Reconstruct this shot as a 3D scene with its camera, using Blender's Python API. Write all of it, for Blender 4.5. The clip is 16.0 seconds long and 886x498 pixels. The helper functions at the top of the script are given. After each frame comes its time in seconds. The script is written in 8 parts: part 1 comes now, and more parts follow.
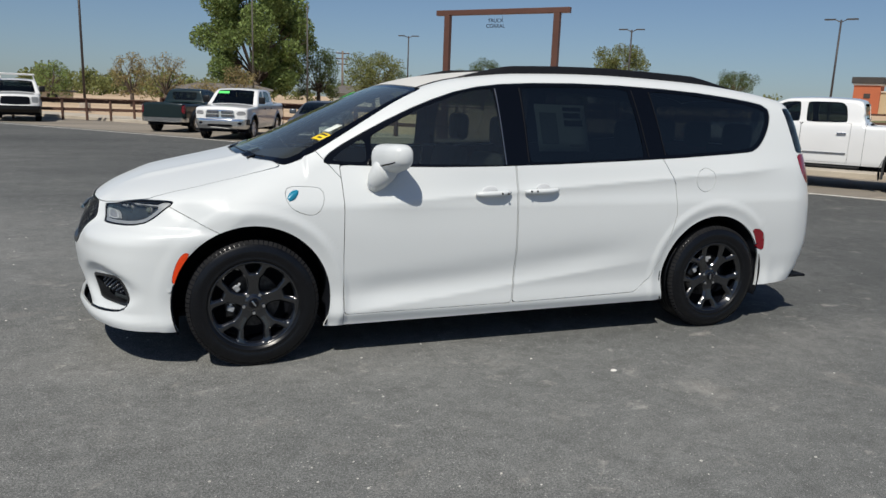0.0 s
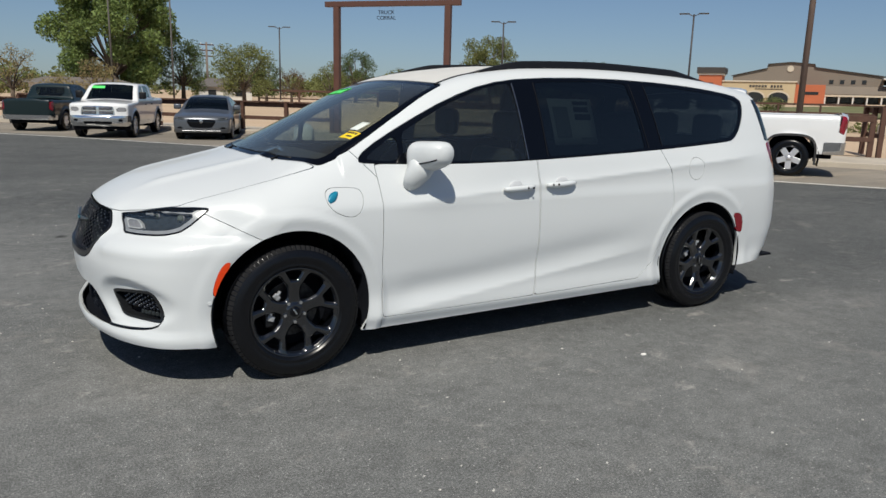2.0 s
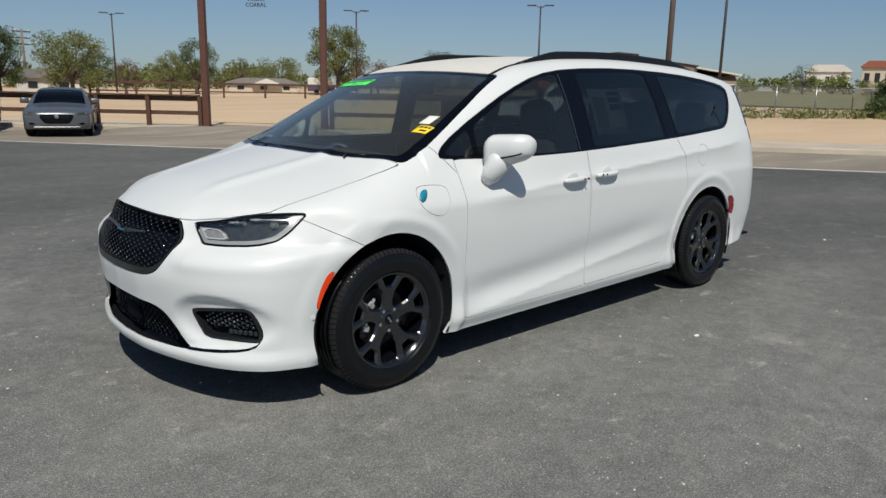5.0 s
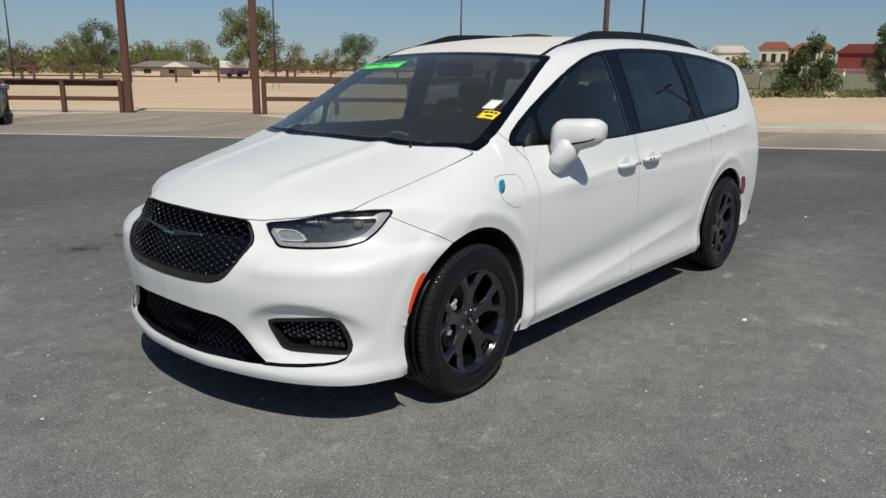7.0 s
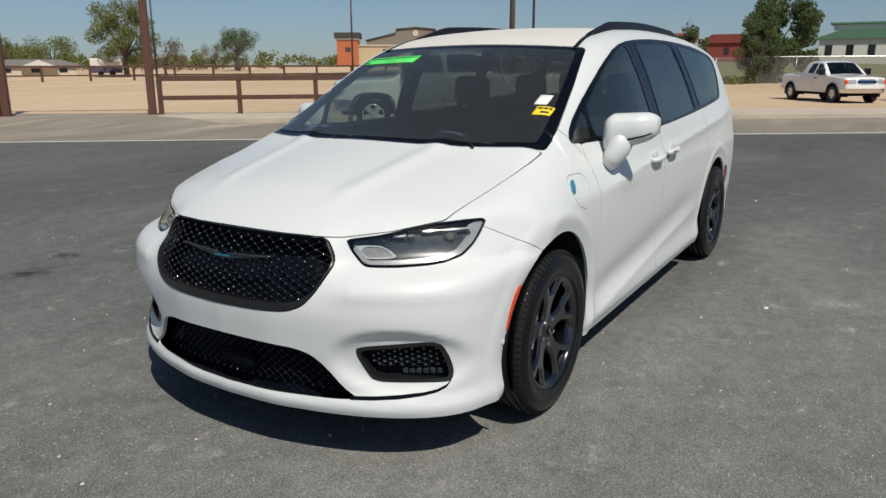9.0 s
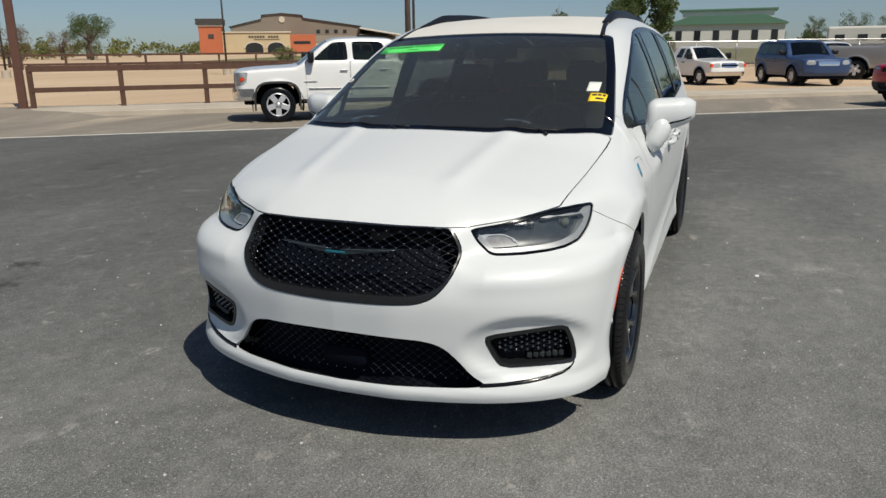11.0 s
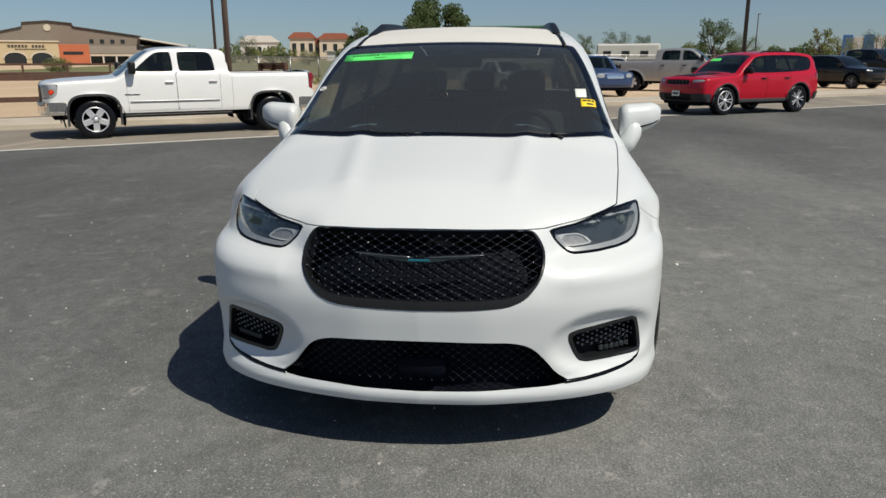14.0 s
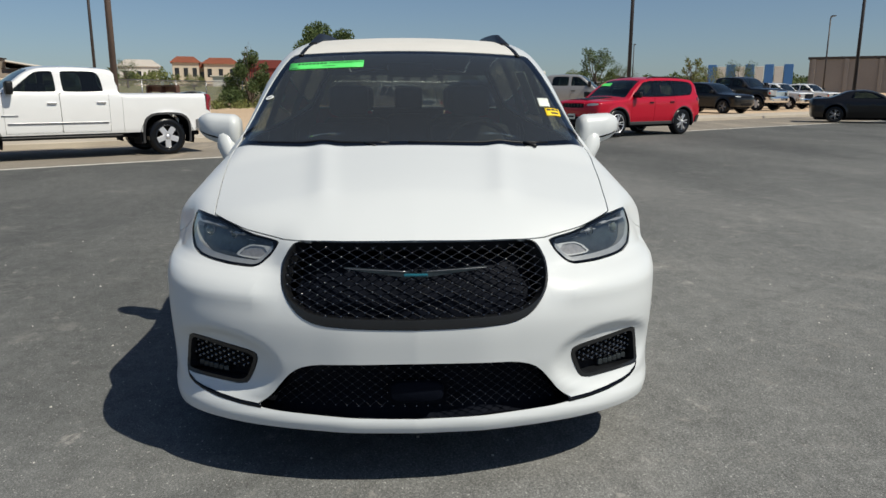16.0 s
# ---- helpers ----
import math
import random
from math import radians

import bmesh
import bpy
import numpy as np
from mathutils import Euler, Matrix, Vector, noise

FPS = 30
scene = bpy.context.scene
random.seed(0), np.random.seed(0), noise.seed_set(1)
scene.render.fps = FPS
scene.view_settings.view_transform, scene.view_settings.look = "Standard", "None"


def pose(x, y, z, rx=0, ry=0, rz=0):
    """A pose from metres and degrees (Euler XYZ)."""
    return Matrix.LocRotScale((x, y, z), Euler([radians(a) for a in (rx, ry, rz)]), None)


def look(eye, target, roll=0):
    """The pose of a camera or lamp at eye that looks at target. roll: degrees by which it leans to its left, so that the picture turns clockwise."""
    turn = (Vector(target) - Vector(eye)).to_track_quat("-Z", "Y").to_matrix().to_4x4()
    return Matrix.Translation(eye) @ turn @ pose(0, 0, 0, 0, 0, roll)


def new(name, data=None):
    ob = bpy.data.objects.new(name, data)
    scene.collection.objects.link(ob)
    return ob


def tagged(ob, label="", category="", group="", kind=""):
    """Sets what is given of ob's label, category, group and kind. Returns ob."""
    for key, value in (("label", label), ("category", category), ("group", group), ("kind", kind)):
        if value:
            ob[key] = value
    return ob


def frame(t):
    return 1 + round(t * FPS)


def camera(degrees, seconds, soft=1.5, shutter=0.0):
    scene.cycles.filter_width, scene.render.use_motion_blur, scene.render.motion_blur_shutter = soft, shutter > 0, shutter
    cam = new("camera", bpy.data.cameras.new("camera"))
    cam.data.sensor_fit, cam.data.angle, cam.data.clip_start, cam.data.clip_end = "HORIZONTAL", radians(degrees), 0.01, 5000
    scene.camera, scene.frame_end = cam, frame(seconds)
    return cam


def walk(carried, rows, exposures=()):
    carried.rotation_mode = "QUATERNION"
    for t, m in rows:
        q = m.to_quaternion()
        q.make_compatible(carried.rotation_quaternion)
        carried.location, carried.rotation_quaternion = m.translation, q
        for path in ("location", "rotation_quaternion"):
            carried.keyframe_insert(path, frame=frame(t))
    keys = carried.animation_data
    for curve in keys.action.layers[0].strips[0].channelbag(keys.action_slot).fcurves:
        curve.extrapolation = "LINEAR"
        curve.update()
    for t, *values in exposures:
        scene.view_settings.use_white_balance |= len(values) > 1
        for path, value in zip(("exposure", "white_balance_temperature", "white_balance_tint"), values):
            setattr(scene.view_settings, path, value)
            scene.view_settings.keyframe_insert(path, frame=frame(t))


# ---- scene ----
cam = camera(62.7, 16.0)
PATH = [
    (0, (-0.347, -5.178, 1.495), (0.327, -3.339, 1.093), 2.1),
    (0.5, (-0.554, -5.115, 1.486), (0.208, -3.311, 1.08), 2.0),
    (1, (-0.738, -4.982, 1.491), (0.094, -3.21, 1.083), 1.6),
    (1.5, (-0.934, -4.865, 1.487), (-0.026, -3.131, 1.078), 1.6),
    (2, (-1.178, -4.759, 1.491), (-0.19, -3.07, 1.078), 1.5),
    (2.5, (-1.326, -4.61, 1.472), (-0.271, -2.962, 1.057), 1.8),
    (3, (-1.462, -4.435, 1.481), (-0.351, -2.827, 1.058), 1.9),
    (3.5, (-1.655, -4.3, 1.486), (-0.489, -2.73, 1.063), 1.7),
    (4, (-1.825, -4.175, 1.481), (-0.602, -2.651, 1.057), 1.3),
    (4.2, (-1.883, -4.135, 1.481), (-0.642, -2.626, 1.055), 1.3),
    (6.5, (-2.429, -3.329, 1.458), (-0.982, -2.026, 1.004), 0.5),
    (7, (-2.47, -3.171, 1.463), (-1.0, -1.901, 0.991), 0.7),
    (7.5, (-2.553, -3.006, 1.465), (-1.046, -1.784, 0.979), 0.7),
    (8, (-2.678, -2.802, 1.469), (-1.121, -1.648, 0.977), 0.1),
    (8.5, (-2.722, -2.599, 1.46), (-1.116, -1.512, 0.972), -0.1),
    (9, (-2.727, -2.374, 1.464), (-1.082, -1.345, 0.977), -0.2),
    (9.5, (-2.832, -2.164, 1.468), (-1.151, -1.196, 0.979), 0.1),
    (9.7, (-2.885, -2.078, 1.471), (-1.191, -1.141, 0.969), 0.2),
    (11.8, (-3.288, -1.34, 1.48), (-1.443, -0.757, 0.974), -0.6),
    (12, (-3.308, -1.28, 1.478), (-1.452, -0.731, 0.975), -0.4),
    (12.5, (-3.285, -1.092, 1.461), (-1.408, -0.619, 0.958), -0.5),
    (13, (-3.261, -0.927, 1.462), (-1.364, -0.535, 0.965), -0.0),
    (13.5, (-3.326, -0.765, 1.458), (-1.411, -0.47, 0.962), 0.1),
    (14, (-3.408, -0.6, 1.458), (-1.48, -0.402, 0.965), -0.2),
    (14.5, (-3.386, -0.472, 1.411), (-1.449, -0.337, 0.933), -0.3),
    (15, (-3.314, -0.358, 1.397), (-1.373, -0.315, 0.914), -0.3),
    (15.5, (-3.245, -0.275, 1.383), (-1.299, -0.315, 0.923), 0.1),
    (16, (-3.225, -0.235, 1.367), (-1.273, -0.328, 0.941), 0.1),
]
walk(cam, [(t, look(eye, target, roll)) for t, eye, target, roll in PATH],
     [(0, 0.0, 6520, 10), (4, 0.0, 6600, 9), (9, 0.0, 6720, 9), (12.5, 0.02, 6800, 9), (16, 0.10, 6720, 8)])

# ---- light: clear midday sun, high over the front left of the van ----
SUN = Vector((-0.348, -0.487, 0.80)).normalized()
world = bpy.data.worlds.new("sky")
scene.world = world
world.use_nodes = True
wn = world.node_tree
sky = wn.nodes.new("ShaderNodeTexSky")
sky.sky_type = 'NISHITA'
sky.sun_disc = False
sky.sun_elevation = math.asin(SUN.z)
sky.sun_rotation = math.atan2(SUN.x, SUN.y)
sky.altitude = 400
sky.air_density, sky.dust_density, sky.ozone_density = 0.80, 0.9, 4.6
# the clear, even spring sky: the horizon's pale haze reaches up a little
wtc_ = wn.nodes.new("ShaderNodeTexCoord")
wma_ = wn.nodes.new("ShaderNodeMapping")
wma_.inputs["Scale"].default_value = (1, 1, 0.80)
wma_.inputs["Location"].default_value = (0, 0, 0.012)
wn.links.new(wtc_.outputs["Generated"], wma_.inputs[0])
wn.links.new(wma_.outputs[0], sky.inputs[0])
wn.links.new(sky.outputs[0], wn.nodes["Background"].inputs[0])
wn.nodes["Background"].inputs[1].default_value = 0.070
sun_data = bpy.data.lights.new("sun", 'SUN')
sun_data.energy, sun_data.angle, sun_data.color = 4.15, radians(0.53), (1.0, 0.955, 0.86)
new("sun", sun_data).matrix_world = look(SUN * 50, (0, 0, 0))

# ---- materials ----


def mat(name, color, rough=0.6, metal=0.0, coat=0.0, vary=0.0, scale=8.0, fine=60.0, bump=0.0, bump_scale=200.0, per_piece=0.0, spec=0.5, emit=0.0, stretch=None):
    """A procedural surface: base colour with coarse and fine variation, optional bump and clear coat."""
    m = bpy.data.materials.new(name)
    m.use_nodes = True
    nt = m.node_tree
    b = nt.nodes["Principled BSDF"]
    b.inputs["Roughness"].default_value = rough
    b.inputs["Metallic"].default_value = metal
    b.inputs["Coat Weight"].default_value = coat
    b.inputs["Coat Roughness"].default_value = 0.04
    b.inputs["Specular IOR Level"].default_value = spec
    b.inputs["Base Color"].default_value = (*color, 1)
    if emit:
        b.inputs["Emission Color"].default_value = (*color, 1)
        b.inputs["Emission Strength"].default_value = emit
    if vary or bump or per_piece:
        tc = nt.nodes.new("ShaderNodeTexCoord")
        vec = tc.outputs["Object"]
        if stretch:
            mp = nt.nodes.new("ShaderNodeMapping")
            mp.inputs["Scale"].default_value = stretch
            nt.links.new(vec, mp.inputs[0])
            vec = mp.outputs[0]
        n1 = nt.nodes.new("ShaderNodeTexNoise")
        n1.inputs["Scale"].default_value = scale
        n1.inputs["Detail"].default_value = 6
        n2 = nt.nodes.new("ShaderNodeTexNoise")
        n2.inputs["Scale"].default_value = fine
        n2.inputs["Detail"].default_value = 4
        nt.links.new(vec, n1.inputs["Vector"])
        nt.links.new(vec, n2.inputs["Vector"])
        add = nt.nodes.new("ShaderNodeMath")
        add.operation = 'ADD'
        nt.links.new(n1.outputs["Fac"], add.inputs[0])
        nt.links.new(n2.outputs["Fac"], add.inputs[1])
        last = add.outputs[0]
        if per_piece:
            oi = nt.nodes.new("ShaderNodeObjectInfo")
            mr = nt.nodes.new("ShaderNodeMath")
            mr.operation = 'MULTIPLY_ADD'
            mr.inputs[1].default_value = per_piece
            nt.links.new(oi.outputs["Random"], mr.inputs[0])
            nt.links.new(last, mr.inputs[2])
            last = mr.outputs[0]
        rm = nt.nodes.new("ShaderNodeMapRange")
        rm.inputs[1].default_value, rm.inputs[2].default_value = 0.6, 1.4 + per_piece
        rm.inputs[3].default_value, rm.inputs[4].default_value = 1 - vary, 1 + vary
        nt.links.new(last, rm.inputs[0])
        mx = nt.nodes.new("ShaderNodeVectorMath")
        mx.operation = 'SCALE'
        mx.inputs[0].default_value = color
        nt.links.new(rm.outputs[0], mx.inputs["Scale"])
        nt.links.new(mx.outputs[0], b.inputs["Base Color"])
        if bump:
            n3 = nt.nodes.new("ShaderNodeTexNoise")
            n3.inputs["Scale"].default_value = bump_scale
            n3.inputs["Detail"].default_value = 5
            nt.links.new(vec, n3.inputs["Vector"])
            bp = nt.nodes.new("ShaderNodeBump")
            bp.inputs["Strength"].default_value = bump
            bp.inputs["Distance"].default_value = 0.01
            nt.links.new(n3.outputs["Fac"], bp.inputs["Height"])
            nt.links.new(bp.outputs[0], b.inputs["Normal"])
    return m


def glass_mat(name, tint, clear, rough=0.0, face=0.09, dust=0.0):
    """Thin tinted glass: part clear, part dark body, with a glossy face."""
    m = bpy.data.materials.new(name)
    m.use_nodes = True
    nt = m.node_tree
    nt.nodes.remove(nt.nodes["Principled BSDF"])
    tr = nt.nodes.new("ShaderNodeBsdfTransparent")
    tr.inputs[0].default_value = (*[c * clear for c in tint], 1)
    gl = nt.nodes.new("ShaderNodeBsdfGlossy")
    gl.inputs["Roughness"].default_value = rough
    gl.inputs[0].default_value = (0.98, 0.96, 0.86, 1)
    lw = nt.nodes.new("ShaderNodeLayerWeight")
    lw.inputs[0].default_value = 0.5
    pw = nt.nodes.new("ShaderNodeMath")
    pw.operation, pw.inputs[1].default_value = 'POWER', 3.6
    nt.links.new(lw.outputs["Facing"], pw.inputs[0])
    fr = nt.nodes.new("ShaderNodeMath")
    fr.operation, fr.inputs[1].default_value, fr.inputs[2].default_value = 'MULTIPLY_ADD', 0.90, face
    nt.links.new(pw.outputs[0], fr.inputs[0])
    mix = nt.nodes.new("ShaderNodeMixShader")
    nt.links.new(fr.outputs[0], mix.inputs[0])
    nt.links.new(tr.outputs[0], mix.inputs[1])
    nt.links.new(gl.outputs[0], mix.inputs[2])
    film = nt.nodes.new("ShaderNodeMixShader")
    dirt = nt.nodes.new("ShaderNodeBsdfDiffuse")
    dirt.inputs[0].default_value = (0.55, 0.56, 0.52, 1)
    film.inputs[0].default_value = dust
    nt.links.new(mix.outputs[0], film.inputs[1])
    nt.links.new(dirt.outputs[0], film.inputs[2])
    nt.links.new(film.outputs[0], nt.nodes["Material Output"].inputs[0])
    return m


M_PAINT = mat("white_paint", (0.630, 0.655, 0.660), 0.38, coat=0.30, spec=0.38, vary=0.012, scale=3, fine=300)
M_ROOFPAINT = mat("cream_white_paint", (0.640, 0.628, 0.590), 0.55, spec=0.25, vary=0.06, scale=4, fine=200)
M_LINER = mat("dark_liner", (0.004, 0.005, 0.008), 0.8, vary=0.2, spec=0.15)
# bluish near-black: haze and the unlit depth are put into this colour
M_DEPTH = mat("blue_black_depth", (0.0035, 0.005, 0.010), 0.7, vary=0.3, spec=0.1)
M_SURROUND = mat("satin_black_surround", (0.012, 0.013, 0.015), 0.30, vary=0.1, spec=0.5)
M_TREAD = mat("dull_rubber", (0.017, 0.017, 0.018), 0.8, vary=0.3, scale=25, spec=0.06)
M_PLASTIC = mat("black_plastic", (0.008, 0.008, 0.009), 0.42, spec=0.3, vary=0.2, scale=20, bump=0.05)
M_GLOSS = mat("gloss_black", (0.002, 0.0024, 0.004), 0.10, vary=0.1, spec=0.35)
M_GRILLE = mat("grille_black", (0.0035, 0.0045, 0.008), 0.42, vary=0.1, spec=0.14)
M_RADAR = mat("satin_black", (0.0035, 0.005, 0.010), 0.7, vary=0.1, spec=0.06)
M_KNOT = mat("polished_black", (0.014, 0.018, 0.028), 0.17, vary=0.1, spec=1.0, coat=1.0)
M_RIM = mat("gloss_black_alloy", (0.004, 0.0048, 0.007), 0.16, vary=0.15, scale=30, spec=0.8, coat=0.7)
M_TYRE = mat("tyre_rubber", (0.0045, 0.005, 0.0065), 0.27, vary=0.3, scale=25, fine=180, bump=0.04, bump_scale=300, spec=0.30)
M_STEEL = mat("bare_steel", (0.35, 0.35, 0.36), 0.35, metal=1.0, vary=0.2, scale=40)
M_CHROME = mat("chrome", (0.75, 0.76, 0.78), 0.12, metal=1.0, vary=0.05)
M_LAMP = mat("lamp_reflector", (0.40, 0.415, 0.42), 0.30, metal=0.3, vary=0.12, scale=40)
M_LAMPWHITE = mat("lamp_diffuser", (0.52, 0.54, 0.54), 0.3, vary=0.05)
M_AMBER = mat("amber_lens", (0.90, 0.062, 0.004), 0.3, coat=0.3, vary=0.08, scale=60)
M_RED = mat("red_lens", (0.22, 0.006, 0.016), 0.2, coat=0.8, vary=0.1, scale=60)
M_BLUE = mat("teal_badge", (0.01, 0.20, 0.32), 0.25, coat=0.6, vary=0.15, scale=80)
M_GREEN = mat("green_sticker", (0.10, 0.75, 0.16), 0.6, vary=0.04)
M_YELLOW = mat("yellow_sticker", (0.90, 0.62, 0.02), 0.6, vary=0.05)
M_PAPER = mat("paper", (0.72, 0.76, 0.70), 0.7, vary=0.04)
M_WALLPAPER = mat("white_vinyl", (0.80, 0.80, 0.78), 0.5, vary=0.02)
M_INK = mat("ink", (0.03, 0.03, 0.03), 0.7, vary=0.1)
M_DASH = mat("dark_grey_vinyl", (0.028, 0.029, 0.030), 0.7, vary=0.2, scale=30, bump=0.1)
M_SEAT = mat("seat_cloth", (0.018, 0.018, 0.02), 0.85, vary=0.3, scale=14, bump=0.2)
G_SCREEN = glass_mat("windscreen_glass", (0.90, 0.95, 0.86), 0.70, face=0.07, dust=0.035)
G_FRONT = glass_mat("door_glass", (0.82, 0.94, 0.88), 0.66, dust=0.008)
G_PRIVACY = glass_mat("privacy_glass", (0.75, 0.90, 0.95), 0.13)
G_REAR = glass_mat("rear_glass", (0.80, 0.90, 0.90), 0.18)
G_LAMP = glass_mat("lamp_cover", (1, 1, 1), 0.95)

# ---- helpers of this scene ----


def link_mesh(name, verts, faces, material, parent=None, label="", smooth=True, normals=None, kind="", category="", group=""):
    me = bpy.data.meshes.new(name)
    me.from_pydata([tuple(v) for v in verts], [], [tuple(f) for f in faces])
    me.materials.append(material)
    if smooth:
        me.polygons.foreach_set("use_smooth", [True] * len(me.polygons))
    if normals is not None:
        me.normals_split_custom_set_from_vertices([tuple(n) for n in normals])
    ob = new(name, me)
    if parent:
        ob.parent = parent
    return tagged(ob, label, category, group, kind)


def part(name, bm, material, parent=None, label="", smooth=False, kind="", category="", group=""):
    """One bmesh as one mesh object under a thing or a part."""
    me = bpy.data.meshes.new(name)
    bmesh.ops.recalc_face_normals(bm, faces=bm.faces)
    bm.to_mesh(me)
    bm.free()
    me.materials.append(material)
    if smooth:
        me.polygons.foreach_set("use_smooth", [True] * len(me.polygons))
    ob = new(name, me)
    if parent:
        ob.parent = parent
    return tagged(ob, label, category, group, kind)


def thing(name, label, category, m=None, group="", kind=""):
    ob = new(name)
    if m is not None:
        ob.matrix_world = m
    return tagged(ob, label, category, group, kind)


def box(bm, lo, hi, bevel=0.0, m=None):
    """A bevelled box between two corners, added to bm."""
    c = [(a + b) / 2 for a, b in zip(lo, hi)]
    d = [abs(b - a) for a, b in zip(lo, hi)]
    t = Matrix.Translation(c) @ Matrix.Diagonal((*d, 1))
    geo = bmesh.ops.create_cube(bm, size=1.0, matrix=(m @ t) if m else t)
    if bevel:
        es = list({e for v in geo["verts"] for e in v.link_edges})
        bmesh.ops.bevel(bm, geom=es, offset=bevel, segments=2, affect='EDGES', profile=0.5)
    return bm


def boxed(lo, hi, bevel=0.0, m=None):
    return box(bmesh.new(), lo, hi, bevel, m)


def tube(bm, pts, radii, sides=10, cap=True):
    """A tapered tube along points."""
    pts = [Vector(p) for p in pts]
    rings = []
    for i, p in enumerate(pts):
        d = (pts[min(i + 1, len(pts) - 1)] - pts[max(i - 1, 0)]).normalized()
        a = d.orthogonal().normalized() if abs(d.z) > 0.95 else d.cross(Vector((0, 0, 1))).normalized()
        b = d.cross(a)
        r = radii[i] if hasattr(radii, "__len__") else radii
        rings.append([bm.verts.new(p + r * (math.cos(2 * math.pi * k / sides) * a + math.sin(2 * math.pi * k / sides) * b)) for k in range(sides)])
    for q, s in zip(rings, rings[1:]):
        for k in range(sides):
            bm.faces.new((q[k], q[(k + 1) % sides], s[(k + 1) % sides], s[k]))
    if cap:
        bm.faces.new(rings[0][::-1])
        bm.faces.new(rings[-1])
    return bm


def lathe(bm, profile, n=48, axis='Y'):
    """Turn (radius, offset) points round an axis."""
    rings = []
    for r, o in profile:
        ring = []
        for k in range(n):
            a = 2 * math.pi * k / n
            ring.append(bm.verts.new((r * math.cos(a), o, r * math.sin(a)) if axis == 'Y' else (r * math.cos(a), r * math.sin(a), o)))
        rings.append(ring)
    for q, s in zip(rings, rings[1:]):
        for k in range(n):
            bm.faces.new((q[k], q[(k + 1) % n], s[(k + 1) % n], s[k]))
    return bm


def curve_of(*pts):
    """A smooth monotone-slope curve through (x, y) points, for arrays."""
    x = np.array([p[0] for p in pts], float)
    y = np.array([p[1] for p in pts], float)
    d = np.diff(y) / np.diff(x)
    m = np.zeros(len(x))
    m[0], m[-1] = d[0], d[-1]
    for i in range(1, len(x) - 1):
        m[i] = 0 if d[i - 1] * d[i] <= 0 else 2 * d[i - 1] * d[i] / (d[i - 1] + d[i])

    def at(q):
        q = np.clip(np.asarray(q, float), x[0], x[-1])
        k = np.clip(np.searchsorted(x, q, side="right") - 1, 0, len(x) - 2)
        h = x[k + 1] - x[k]
        t = (q - x[k]) / h
        return (y[k] * (1 + 2 * t) * (1 - t) ** 2 + h * m[k] * t * (1 - t) ** 2 + y[k + 1] * t * t * (3 - 2 * t) + h * m[k + 1] * t * t * (t - 1))
    return at


def rounded(poly, n=2, r=None):
    """Corner-cut a closed polygon n times; r limits the first cut."""
    p = np.array(poly, float)
    if r:
        q, o = np.roll(p, -1, axis=0), np.roll(p, 1, axis=0)
        lq, lo = np.linalg.norm(q - p, axis=1)[:, None], np.linalg.norm(o - p, axis=1)[:, None]
        p = np.stack([p + (o - p) * np.minimum(0.4, r / lo), p + (q - p) * np.minimum(0.4, r / lq)], axis=1).reshape(-1, 2)
    for _ in range(n):
        q = np.roll(p, -1, axis=0)
        p = np.stack([0.75 * p + 0.25 * q, 0.25 * p + 0.75 * q], axis=1).reshape(-1, 2)
    return p


def inside(poly):
    """Signed distance to a closed polygon, positive inside, for arrays of two coordinates."""
    p = np.array(poly, float)

    def at(a, b):
        d = np.full(a.shape, 1e9)
        odd = np.zeros(a.shape, bool)
        for (x0, y0), (x1, y1) in zip(p, np.roll(p, -1, axis=0)):
            ex, ey = x1 - x0, y1 - y0
            t = np.clip(((a - x0) * ex + (b - y0) * ey) / (ex * ex + ey * ey + 1e-12), 0, 1)
            d = np.minimum(d, np.hypot(a - x0 - t * ex, b - y0 - t * ey))
            if y0 != y1:
                odd ^= ((y0 > b) != (y1 > b)) & (a < ex * (b - y0) / ey + x0)
        return np.where(odd, d, -d)
    return at


def smax(a, b, k):
    h = np.maximum(k - np.abs(a - b), 0) / k
    return np.maximum(a, b) + h * h * k / 4


